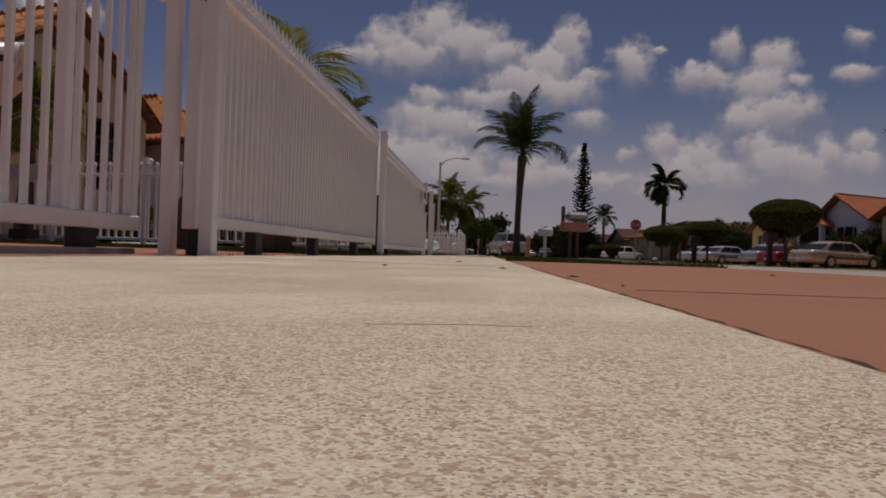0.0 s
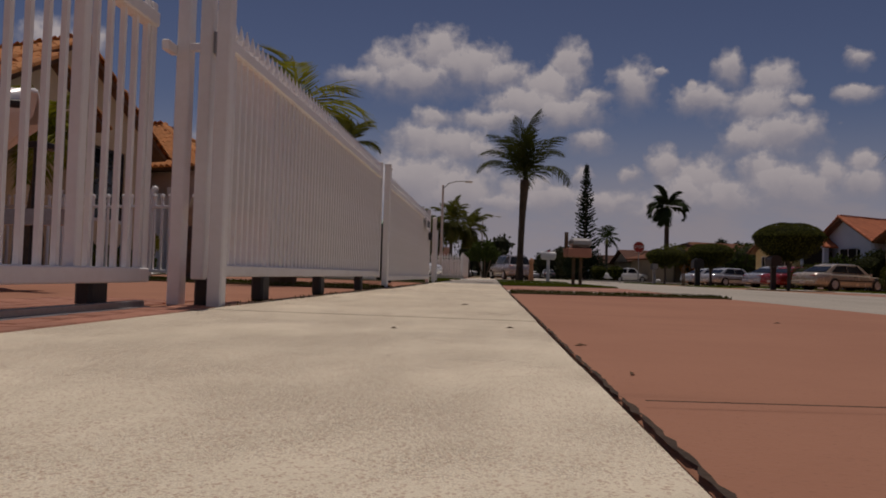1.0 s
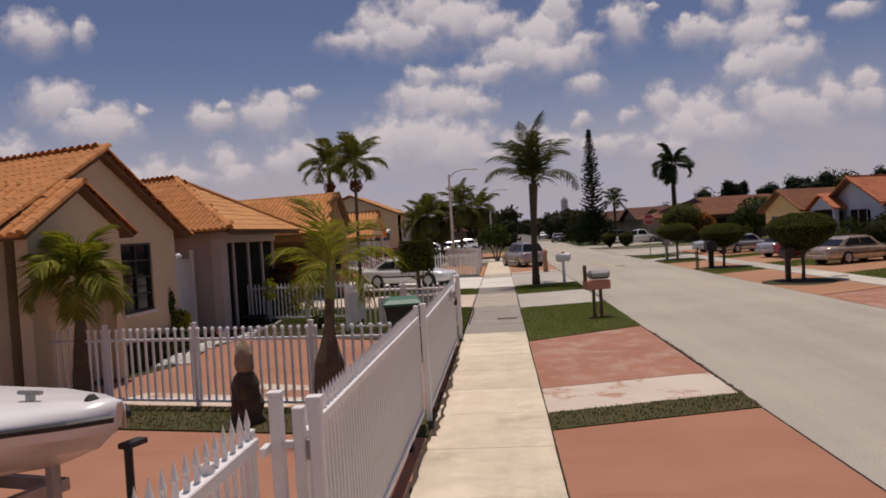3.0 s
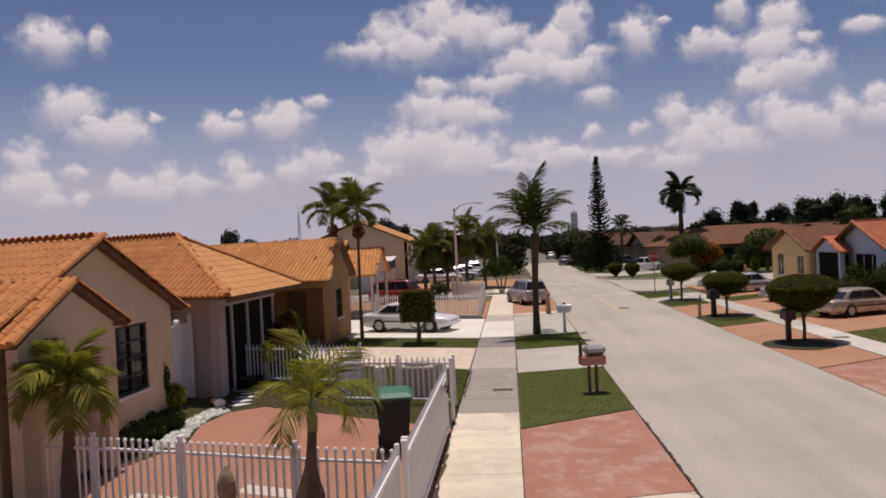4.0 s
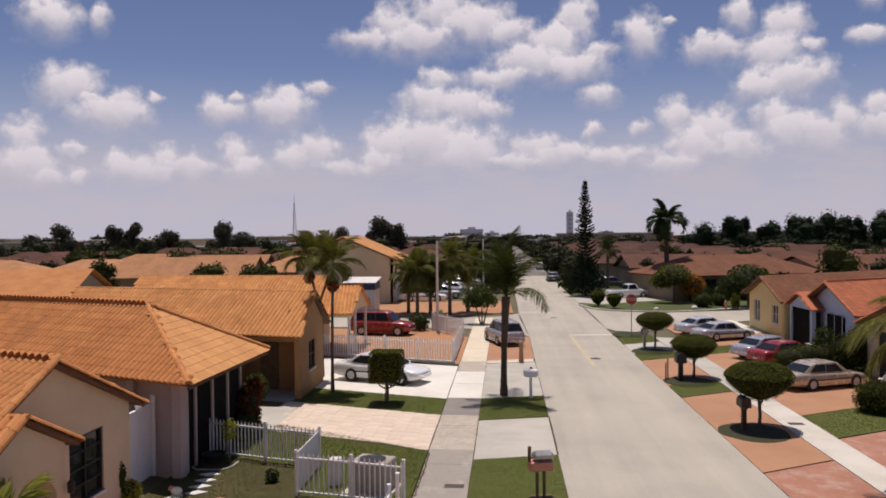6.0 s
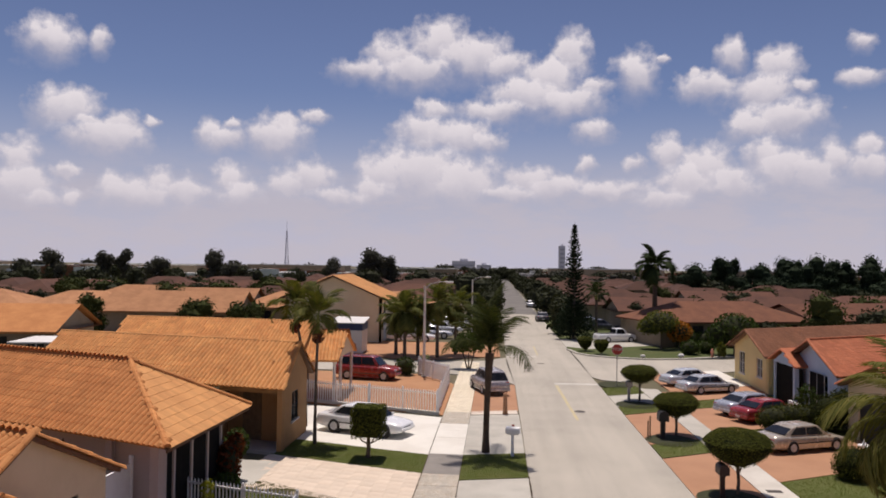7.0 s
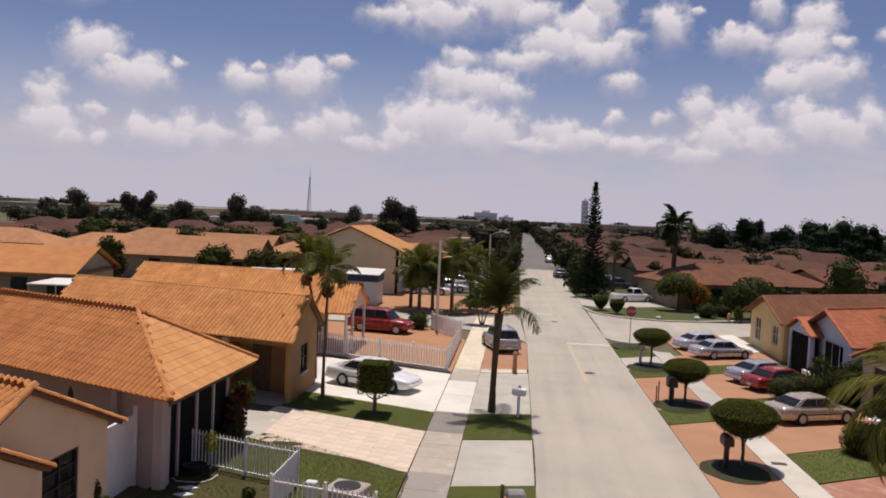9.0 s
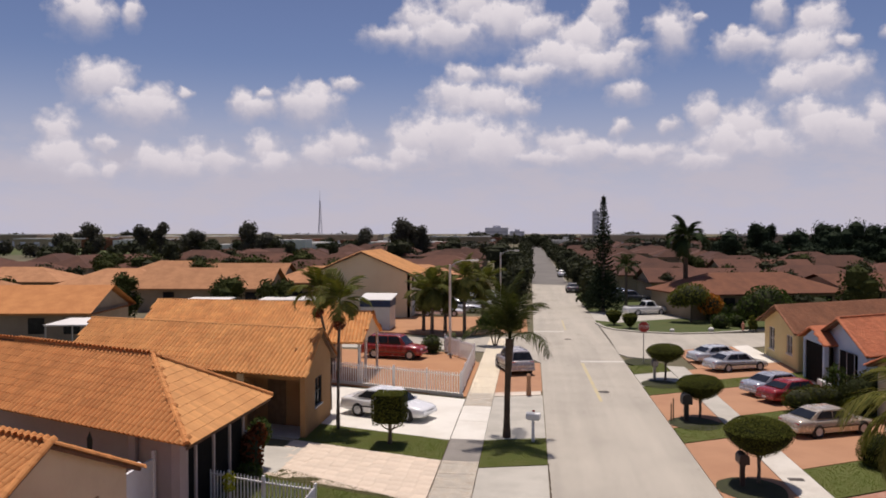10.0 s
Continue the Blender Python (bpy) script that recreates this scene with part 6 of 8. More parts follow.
            part("tyre", bm, RUBBER, w)
            bm = lathe(bmesh.new(), [(r * .60, .06), (r * .62, -.095), (r * .58, -.095), (r * .52, -.07), (r * .16, -.085), (r * .12, -.10)], 20)
            part("rim", bm, CHROME, w)
            bm = lathe(bmesh.new(), [(r * 1.16, -.045), (r * 1.16, .1), (r * .5, .1), (r * .5, .06)], 20)
            part("wheel_arch", bm, BLACK, w)
        zf, zb = P["body"][1], P["body"][-2]
        part("headlight", boxes(((X(.035) - .02, s * zf[1] * .62 - .17, zf[3] - .15), (X(.0) - .005, s * zf[1] * .62 + .17, zf[3] - .03)), bevel=.02), HEAD, v)
        part("taillight", boxes(((X(1) + .01, s * zb[1] * .72 - .16, zb[3] - .24), (X(.965), s * zb[1] * .72 + .16, zb[3] - .07)), bevel=.02), TAIL, v)
        part("sill", boxes(((X(.73), s * W * .97 - .02, .24), (X(.25), s * W * .97 + .02, .33)), bevel=.01), body_m, v)
    b0, b1 = P["body"][0], P["body"][-1]
    part("front_bumper", boxes(((X(.03), -b0[1] * 1.02, b0[2] - .04), (X(0) + .05, b0[1] * 1.02, b0[2] + .13)), bevel=.03), body_m, v)
    part("rear_bumper", boxes(((X(1) - .05, -b1[1] * 1.04, b1[2] - .06), (X(.97), b1[1] * 1.04, b1[2] + .14)), bevel=.03), body_m, v)
    part("grille", boxes(((X(.01), -.36, b0[3] - .16), (X(0) + .01, .36, b0[3] - .03)), bevel=.01), BLACK, v)
    part("plate_holder", boxes(((X(1) - .062, -.17, b1[2] + .0), (X(1) - .05, .17, b1[2] + .13))), TRIM, v)
    if kind != "pickup":
        for s in (1, -1):
            part("side_trim", boxes(((X(.72), s * W * 1.0 - .012, .50), (X(.24), s * W * 1.0 + .012, .56)), bevel=.006), BLACK, v)
            part("door_handle", boxes(((X(.50), s * W * .985 - .015, .70), (X(.465), s * W * .985 + .015, .73)), bevel=.006), BLACK, v)
    if kind == "suv":
        for s in (1, -1):
            bm = tube(bmesh.new(), [(X(.4), s * W * .55, top + .05), (X(.85), s * W * .55, top + .04)], [.02, .02], 6)
            part("roof_rail", bm, BLACK, v)
    if kind == "pickup":
        # black panel over the bed stands in for its inner shadow
        part("bed_opening", boxes(((X(.97), -W * .80, 1.05), (X(.6), W * .80, 1.085))), BLACK, v, "black panel painted as the load bed's shadow")
    return v


def heading(x, y, nx, ny, z=0.0):
    return pose(x, y, z, 0, 0, math.degrees(math.atan2(ny, nx)))


WHITE_P, SILVER, RED_P, TAN_P, DARK_P, BLUE_P = (.84, .84, .83), (.62, .62, .62), (.30, .03, .025), (.56, .48, .38), (.06, .06, .07), (.25, .30, .40)
vehicle("white_coupe", "white sedan parked across the white driveway", "sedan", WHITE_P, heading(-3.95, 35.75, 1, -.38), scale=.93)
vehicle("red_suv", "red sport-utility car parked in the fenced court", "suv", RED_P, heading(-6.6, 52.2, 1, -.2), scale=.88)
vehicle("silver_suv", "silver sport-utility car at the roadside, seen from behind and slightly aslant", "suv", (.44, .40, .39), heading(1.62, 48.2, -.32, 1), .3, .8)
vehicle("tan_sedan", "champagne-coloured sedan on a terracotta driveway", "sedan", TAN_P, heading(15.2, 34.85, 1, .42), .35, .83)
vehicle("silver_sedan", "silver sedan on a brick-coloured driveway", "sedan", SILVER, heading(15.3, 49.9, 1, .42), .35, .82)
vehicle("white_sedan", "pale silver sedan beside another sedan", "sedan", (.62, .64, .66), heading(14.9, 52.8, 1, .42), .2, .82)
vehicle("grey_sedan", "silver-blue sedan parked beside a red car", "sedan", (.45, .47, .52), heading(15.7, 42.9, 1, .5), .3, .84)
vehicle("red_sedan", "dark red small sedan behind a hedge", "sedan", (.28, .02, .02), heading(16.0, 41.2, 1, .5), 0, .82)
vehicle("white_pickup", "white pickup truck on the corner driveway", "pickup", WHITE_P, heading(14.5, 82.2, 1, .36), scale=.84)
vehicle("blue_sedan", "pale blue sedan on a distant driveway", "sedan", BLUE_P, heading(14.0, 101.3, 1, .1))
vehicle("dark_sedan", "dark sedan on a distant driveway", "sedan", DARK_P, heading(14.9, 97.6, 1, .1))
for x, y, c, nm in ((-5.0, 82.5, SILVER, "silver"), (-4.2, 88.5, WHITE_P, "white"), (-6.6, 78.5, WHITE_P, "white"), (-3.6, 97, WHITE_P, "white"), (-3.8, 103, SILVER, "silver")):
    vehicle("parked_sedan", "distant %s sedan in a forecourt" % nm, "sedan", c, heading(x, y, 1, .05))
for x, y, c in ((8.6, 112, DARK_P), (8.7, 150, SILVER)):
    vehicle("kerbside_sedan", "distant sedan parked along the road", "sedan", c, heading(x, y, 0, 1))

# boat on a trailer in the court
boat = empty("boat", pose(-4.9, 6.9, 0, 0, 0, -16), "white motorboat with its bow towards the fence", "boat")
bm = bmesh.new()
rings = []
for f, hw, keel, deck in ((0, 1.05, .62, 1.12), (.3, 1.08, .60, 1.14), (.55, 1.0, .62, 1.17), (.75, .80, .68, 1.20), (.88, .52, .80, 1.22), (.96, .25, .95, 1.235), (1.0, .05, 1.12, 1.24)):
    x = -2.6 + 5.2 * f
    rings.append([bm.verts.new(p) for p in ((x, 0, keel), (x, hw * .6, keel + .14), (x, hw * .92, deck - .16), (x, hw, deck - .05), (x, hw * .96, deck), (x, hw * .5, deck + .05), (x, 0, deck + .06),
                                             (x, -hw * .5, deck + .05), (x, -hw * .96, deck), (x, -hw, deck - .05), (x, -hw * .92, deck - .16), (x, -hw * .6, keel + .14))])
for r0, r1 in zip(rings, rings[1:]):
    for k in range(12):
        bm.faces.new((r0[k], r0[(k + 1) % 12], r1[(k + 1) % 12], r1[k]))
bm.faces.new(rings[0])
bm.faces.new(rings[-1][::-1])
bmesh.ops.recalc_face_normals(bm, faces=bm.faces)
part("hull", bm, GELCOAT, boat, smooth=True)
bm = bmesh.new()
edge = [(-2.6 + 5.2 * f, hw + .015, z) for f, hw, z in ((0, 1.05, 1.06), (.3, 1.08, 1.08), (.55, 1.0, 1.11), (.75, .80, 1.14), (.88, .52, 1.16), (.96, .25, 1.175), (1.0, .05, 1.18))]
tube(bm, edge, [.028] * 7, 6)
tube(bm, [(x, -y, z) for x, y, z in edge], [.028] * 7, 6)
part("rub_rail", bm, BLACK, boat, "black rubber rub rail")
part("cleat", boxes(((1.75, -.03, 1.26), (1.80, .03, 1.33)), ((1.66, -.02, 1.32), (1.89, .02, 1.35)), bevel=.008), STEEL, boat)
part("bow_light", lathe(bmesh.new(), [(.05, 0), (.05, .03), (.02, .06)], 10, (2.35, 0, 1.27)), BLACK, boat)
part("hatch", boxes(((.35, -.45, 1.20), (1.25, .45, 1.235)), bevel=.02), GELCOAT, boat)
trailer = empty("boat_trailer", pose(-4.9, 6.9, 0, 0, 0, -16), "steel boat trailer with a tongue jack", "trailer")
bm = boxes(((-2.5, -.55, .42), (1.5, -.47, .52)), ((-2.5, .47, .42), (1.5, .55, .52)), ((1.4, -.55, .42), (1.48, .55, .52)), ((1.4, -.05, .42), (2.9, .05, .52)), ((-1.2, -1.0, .33), (-1.1, 1.0, .41)))
part("trailer_frame", bm, STEEL, trailer)
part("bow_stand", boxes(((1.9, -.04, .5), (1.98, .04, 1.05)), bevel=.01), STEEL, trailer)
part("tongue_jack", tube(bmesh.new(), [(2.55, 0.1, .12), (2.55, 0.1, .95)], [.03, .03], 8), BLACK, trailer)
part("jack_handle", boxes(((2.50, .05, .93), (2.60, .25, .97)), bevel=.006), BLACK, trailer)
part("jack_wheel", lathe(bmesh.new(), [(.02, -.03), (.09, -.03), (.09, .03), (.02, .03)], 12, (2.55, .1, .09)), RUBBER, trailer)
for s in (-1, 1):
    w = empty("wheel", pose(-1.15, s * 1.0, .28, 90 * s, 0, 0))
    w.parent = trailer
    part("tyre", lathe(bmesh.new(), [(.16, -.09), (.26, -.09), (.28, -.05), (.28, .05), (.26, .09), (.16, .09)], 18), RUBBER, w)
    part("rim", lathe(bmesh.new(), [(.17, .05), (.17, -.08), (.05, -.06)], 18), CHROME, w)
for x in (-2.0, .6):
    part("bunk", boxes(((x - .05, -.5, .52), (x + .05, -.42, .74)), ((x - .05, .42, .52), (x + .05, .5, .74))), WOOD, trailer)

# ---- palms, trees, hedges ----
def frond_mesh(name, length, droop, leaflet, pairs, material, rng, wide=0.05, start=0.12, vee=0.5, limp=1.0):
    """A feather leaf: an arching midrib along +x with paired narrow leaflets."""
    V, F = [], []
    mid = []
    n = 10
    for i in range(n + 1):
        f = i / n
        ang = radians(12) - f * f * radians(droop)
        if i == 0:
            mid.append(Vector((0, 0, 0)))
        else:
            mid.append(mid[-1] + Vector((math.cos(ang), 0, math.sin(ang))) * (length / n))
    at = lambda f: mid[min(int(f * n), n - 1)].lerp(mid[min(int(f * n), n - 1) + 1], f * n - min(int(f * n), n - 1))
    for i in range(n):
        w0, w1 = .03 * length / 2 * (1 - i / n) + .006, .03 * length / 2 * (1 - (i + 1) / n) + .006
        k = len(V)
        V += [mid[i] + Vector((0, w0, 0)), mid[i] + Vector((0, -w0, 0)), mid[i + 1] + Vector((0, -w1, 0)), mid[i + 1] + Vector((0, w1, 0))]
        F.append((k, k + 1, k + 2, k + 3))
    for i in range(pairs):
        f = start + (1 - start) * (i + .5) / pairs
        p = at(f)
        d = (at(min(f + .05, .999)) - p).normalized()
        size = leaflet * (math.sin(math.pi * min(f * .92 + .12, 1)) ** .6 + .12)
        for s in (1, -1):
            side = Vector((0, s, 0))
            a = (d * .85 + side * 1.0 + Vector((0, 0, vee - rng.uniform(.35, .95)))).normalized()
            size2 = size * rng.uniform(.85, 1.1)
            sag = Vector((0, 0, -size2 * limp * rng.uniform(.15, .4)))
            w = d * wide * .5
            q, e = p + a * size2 * .55 + sag * .25, p + a * size2 + sag
            k = len(V)
            V += [p - w * .6, p + w * .6, q + w, q - w, e]
            F += [(k, k + 1, k + 2, k + 3), (k + 3, k + 2, k + 4)]
    me = bpy.data.meshes.new(name)
    me.from_pydata([tuple(v) for v in V], [], F)
    me.materials.append(material)
    return me


def palm(name, label, x, y, trunk, radii, shaft, fronds, length, droop, leaflet, material, bark, seed, lean=(0, 0), pairs=26, rise=(75, -25), wide=.05, skirt=None, bend=2.0, hang=0, limp=1.0):
    """A palm: ringed trunk, green shaft, a crown of feather leaves from upright to hanging."""
    rng = random.Random(seed)
    p = empty(name, pose(x, y, 0), label, "palm tree")
    bm = bmesh.new()
    pts, rr = [], []
    n = max(10, int(trunk / .22))
    for i in range(n + 1):
        f = i / n
        pts.append((lean[0] * f ** bend, lean[1] * f ** bend, trunk * f - .05 * (i == 0)))
        rr.append(float(np.interp(f, [k / (len(radii) - 1) for k in range(len(radii))], radii)) * (1 + .05 * (i % 2)))
    tube(bm, pts, rr, 12)
    part("trunk", bm, bark, p)
    top = Vector(pts[-1])
    if shaft:
        bm = bmesh.new()
        tube(bm, [top - Vector((0, 0, .05)), top + Vector((0, 0, shaft * .3)), top + Vector((0, 0, shaft))], [rr[-1] * 1.05, rr[-1] * 1.25, rr[-1] * .6], 12)
        part("crownshaft", bm, SHAFT, p, smooth=True)
        top = top + Vector((0, 0, shaft * .85))
    meshes = [frond_mesh("frond", length, droop * k, leaflet, pairs, material, rng, wide, limp=limp) for k in (.7, 1.0, 1.3)]
    for i in range(fronds):
        f = i / max(fronds - 1, 1)
        el = rise[0] + (rise[1] - rise[0]) * f ** .85 + rng.uniform(-8, 8)
        if i >= fronds - hang:
            el = 26 + rng.uniform(-10, 10)
        azi = i * 137.5 + rng.uniform(-14, 14) + seed * 31
        ob = obj("frond", meshes[min(int(f * 3), 2)], None, p)
        k = rng.uniform(.82, 1.1)
        ob.matrix_basis = Matrix.Translation(top) @ pose(0, 0, 0, 0, 0, azi) @ pose(0, 0, 0, 0, -el, 0) @ Matrix.Diagonal((k, k, k, 1))
    if skirt:
        vs, fs = leaf_cloud(rng, 260, .07, lambda g: shell(g, (0, 0, 0), (.28, .28, .3), 0, .6))
        ob = raw("fruit", vs, fs, FRUIT, p, "hanging red-brown fruit cluster")
        ob.matrix_basis = Matrix.Translation(Vector(pts[-1]) + Vector((0, 0, skirt)))
    return p


palm("coconut_palm", "tall dark coconut palm with arching fronds in the verge", 1.66, 32.5, 4.1, (.17, .125, .12, .125, .15, .18), 0, 15, 2.9, 80, .58, FROND_C, BARK_DARK, 3, (.12, .1), rise=(90, 40), pairs=46, wide=.05, limp=1.9, hang=3)
palm("court_palm", "young palm with a swollen ringed trunk and yellow-green fronds", -1.92, 10.4, 1.62, (.17, .18, .19, .195, .195, .185, .165, .10, .072, .064, .06, .06), .35, 8, 1.1, 118, .42, FROND_L, BARK, 5, (.06, .1), rise=(88, 2), pairs=24, wide=.032, limp=1.5)
palm("yard_palm", "young palm with thin trunk and bright yellow-green fronds", -6.2, 12.35, 1.65, (.16, .15, .12, .08, .06), .3, 17, 1.02, 112, .42, FROND_L, BARK, 8, (.0, .05), rise=(84, -2), pairs=34, wide=.045, limp=1.3)
for x, y, h, s, ln in ((-5.65, 33.0, 4.9, 4, (.0, .3)), (-6.95, 36.6, 5.1, 9, (-.45, -.5))):
    palm("slender_palm", "slender palm with drooping fronds and a red fruit cluster", x, y, h, (.09, .065, .06, .06, .065), .7, 13, 1.6, 100, .58, FROND, BARK_GREY, s, ln, rise=(80, -10), pairs=34, wide=.06, skirt=-.35, bend=2.6)
palm("roadside_palm", "palm with long hanging fronds near the east pavement", 13.1, 20.9, 3.5, (.22, .17, .16, .16), .6, 24, 3.0, 112, .85, FROND_O, BARK_GREY, 12, (0, 0), rise=(74, -45), pairs=56, wide=.06, limp=1.5)
palm("royal_palm", "tall royal palm with a drooping crown behind the houses", 18.9, 84.0, 7.0, (.3, .26, .24, .22), 1.2, 12, 3.0, 118, 1.0, FROND_D, BARK_DARK, 6, rise=(80, -15), pairs=40, wide=.2, limp=1.2)
palm("small_palm", "smaller dark palm by the corner house", 13.3, 88.5, 4.2, (.18, .15, .14), .6, 13, 1.9, 80, .7, FROND_D, BARK_GREY, 16, rise=(75, -20), pairs=18, wide=.1)
for x, y, h, s in ((-5.6, 64.6, 3.4, 21), (-4.6, 65.6, 3.0, 22), (-2.9, 65.0, 4.3, 23), (-1.5, 67.5, 4.0, 24), (-6.6, 66.6, 3.0, 25)):
    palm("corner_palm", "bushy green palm by the street corner", x, y, h, (.16, .13, .12), .4, 22, 2.3, 95, .75, FROND, BARK_GREY, s, rise=(80, -60), pairs=24, wide=.11)


def leafy(name, label, category, at, lumps, n, size, material, seed, stem=(), stem_r=.08, core=True, bark=None, core_mat=None):
    """A bush or tree: stems, and a crown of leaves over lumps, with a dark inner mass so that it is not see-through."""
    rng = random.Random(seed)
    t = empty(name, pose(*at), label, category)
    for line in stem:
        part("stem", tube(bmesh.new(), line, [stem_r * (1 - .35 * i / max(len(line) - 1, 1)) for i in range(len(line))], 8), bark or BARK, t)
    vs, fs = clump_leaves(rng, lumps, n, size)
    raw("crown", vs, fs, material, t)
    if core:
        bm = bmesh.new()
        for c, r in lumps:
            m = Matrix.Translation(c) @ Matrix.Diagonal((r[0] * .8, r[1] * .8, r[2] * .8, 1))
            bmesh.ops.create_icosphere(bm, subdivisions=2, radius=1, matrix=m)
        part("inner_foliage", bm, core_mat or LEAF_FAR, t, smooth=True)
    return t


def bowl_tree(x, y, r, z0, z1, seed, label, far=False):
    """A tree clipped to a flat-topped bowl on a bare trunk."""
    rng = random.Random(seed)
    t = empty("bowl_topiary", pose(x, y, 0), label, "topiary tree", "clipped trees along the road")
    part("trunk", tube(bmesh.new(), [(0, 0, -.05), (.03, 0, z0 * .5), (0, .02, z0 + .1)], [.07, .055, .06], 8), BARK_GREY, t)
    part("limb", tube(bmesh.new(), [(0, 0, z0 * .7), (.12, .05, z0), (.25, .1, z0 + .2)], [.04, .03, .02], 6), BARK_GREY, t)
    rim = z1 - .36 * r
    prof = lambda f: r * (math.sin(min(f, 1) * math.pi / 2) ** .62)
    h = rim - z0
    bm = bmesh.new()
    lathe(bm, [(max(prof(f) * .95, .05), z0 + .05 + h * .95 * f) for f in (.03, .15, .3, .5, .7, .85, .97)] + [(r * .86, rim + .14 * r), (r * .5, z1 - .12), (.05, z1 - .06)], 24)
    for v in bm.verts:
        k = 1 + .05 * noise.noise(v.co * 2.2 + Vector((seed, 0, 0)))
        v.co.x *= k
        v.co.y *= k
    part("inner_foliage", bm, LEAF_SHADE_CORE, t, "dark core with shade painted in, under the clipped leaves", smooth=True)

    def place(g):
        if g.random() < .78:
            a, q = g.uniform(0, 6.283), r * math.sqrt(g.random())
            return Vector((q * math.cos(a), q * math.sin(a), rim + (z1 - rim) * (1 - (q / r) ** 4) - .05 * g.random() + .05 * noise.noise(Vector((math.cos(a) * q * 2, math.sin(a) * q * 2, seed))))), Vector((math.cos(a) * .9 * (q / r) ** 4, math.sin(a) * .9 * (q / r) ** 4, 1)) * 2.4
        f, a = g.random() ** .7, g.uniform(0, 6.283)
        q = prof(f) * g.uniform(.93, 1.03)
        return Vector((q * math.cos(a), q * math.sin(a), z0 + h * f)), Vector((math.cos(a), math.sin(a), -1.1 + .6 * f)) * 2.6
    vs, fs = leaf_cloud(rng, 1200 if far else 9500, .030 if not far else .08, place)
    raw("crown", vs, fs, LEAF_D, t)
    return t


bowl_tree(10.35, 27.6, 1.14, .9, 2.22, 31, "dark green tree clipped to a broad flat-topped bowl")
bowl_tree(10.38, 36.85, 1.05, .82, 1.95, 32, "dark green tree clipped to a flat-topped bowl behind a letterbox")
bowl_tree(10.4, 46.1, 1.08, .98, 2.06, 33, "dark green tree clipped to a flat-topped bowl near the stop sign")
bowl_tree(10.26, 72.45, .72, .12, 1.35, 34, "small clipped cup-shaped shrub on the corner", True)
bowl_tree(11.4, 70.05, .68, .12, 1.35, 35, "small clipped cup-shaped shrub on the corner", True)
# square-clipped tree
sq = empty("square_topiary", pose(-3.0, 30.95, 0), "small tree clipped to a dark green cube on a bare trunk", "topiary tree")
part("trunk", tube(bmesh.new(), [(0, 0, -.05), (.02, 0, .45), (0, .02, .95)], [.10, .08, .07], 8), BARK, sq)
for dx, dy in ((.5, .1), (-.45, .05), (.3, -.3)):
    part("limb", tube(bmesh.new(), [(0, 0, .55), (dx * .6, dy * .6, .68), (dx, dy, .9)], [.035, .03, .02], 6), BARK, sq)
bm = boxes(((-.57, -.57, .9), (.57, .57, 2.0)), bevel=.15)
part("inner_foliage", bm, LEAF_SHADE_CORE, sq, "dark core with shade painted in, under the clipped leaves")


def cube_place(g):
    a, b, f = g.uniform(-1, 1), g.uniform(-1, 1), max(0, g.randrange(-3, 5))
    k = 1 - .10 * max(abs(a), abs(b)) ** 6
    if f == 0:
        return Vector((a * .64 * k, b * .64 * k, 2.08 - .06 * g.random())), Vector((0, 0, 2.4))
    d = [(1, 0), (-1, 0), (0, 1), (0, -1)][f - 1]
    q = .66 * k * g.uniform(.93, 1.04) * (1 - .12 * max(0, -b) ** 2)
    return Vector((d[0] * q + d[1] * a * .64, d[1] * q + d[0] * a * .64, 1.45 + b * .6)), Vector((d[0], d[1], -.15)) * 2.4


vs, fs = leaf_cloud(random.Random(41), 6500, .035, cube_place)
raw("crown", vs, fs, LEAF_D, sq)
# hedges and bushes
leafy("clipped_hedge", "round clipped dark green hedge on the lawn", "hedge", (15.35, 30.0, 0), [((0, 0, .55), (.85, .85, .66)), ((.1, .1, .78), (.84, .84, .42)), ((0, 0, .35), (.84, .84, .4))], 8000, .032, LEAF_D, 51, core_mat=LEAF_SHADE_CORE)
leafy("garden_hedge", "loose green hedge beside parked cars", "hedge", (16.1, 38.7, 0), [((-.75, -.2, .6), (.85, .7, .62)), ((0, .05, .66), (.9, .7, .66)), ((.8, .3, .62), (.85, .7, .62))], 8000, .04, LEAF_D, 52)
leafy("thorny_shrub", "pale spiky shrub by the blue house", "shrub", (18.0, 41.4, 0), [((0, 0, 1.0), (.6, .5, .9))], 500, .09, LEAF_M, 53, core=False, stem=[[(0, 0, 0), (.1, 0, .6), (.05, .1, 1.2)]], stem_r=.05)
leafy("porch_shrub", "red-leaved croton shrub by the mauve house", "shrub", (-7.0, 26.2, 0), [((0, 0, .8), (.42, .45, .85)), ((.1, .4, 1.4), (.3, .3, .4))], 800, .10, LEAF_RED, 54)
leafy("porch_bush", "green bush by the porch", "shrub", (-6.7, 25.1, 0), [((0, 0, .4), (.5, .5, .45))], 700, .08, LEAF_M, 55)
leafy("porch_bush", "green bush by the porch", "shrub", (-7.1, 27.3, 0), [((0, 0, 1.3), (.45, .45, .55))], 500, .08, LEAF_M, 56, stem=[[(0, 0, 0), (0, 0, .6)]])
leafy("fence_shrub", "leafy climber on a fence post", "shrub", (-7.6, 23.4, 0), [((0, 0, 1.2), (.22, .22, .2)), ((1.2, -.7, 1.0), (.2, .2, .35))], 320, .06, LEAF_Y, 57, core=False, stem=[[(0, 0, 0), (0, 0, 1.1)], [(1.2, -.7, 0), (1.2, -.7, .9)]], stem_r=.02)
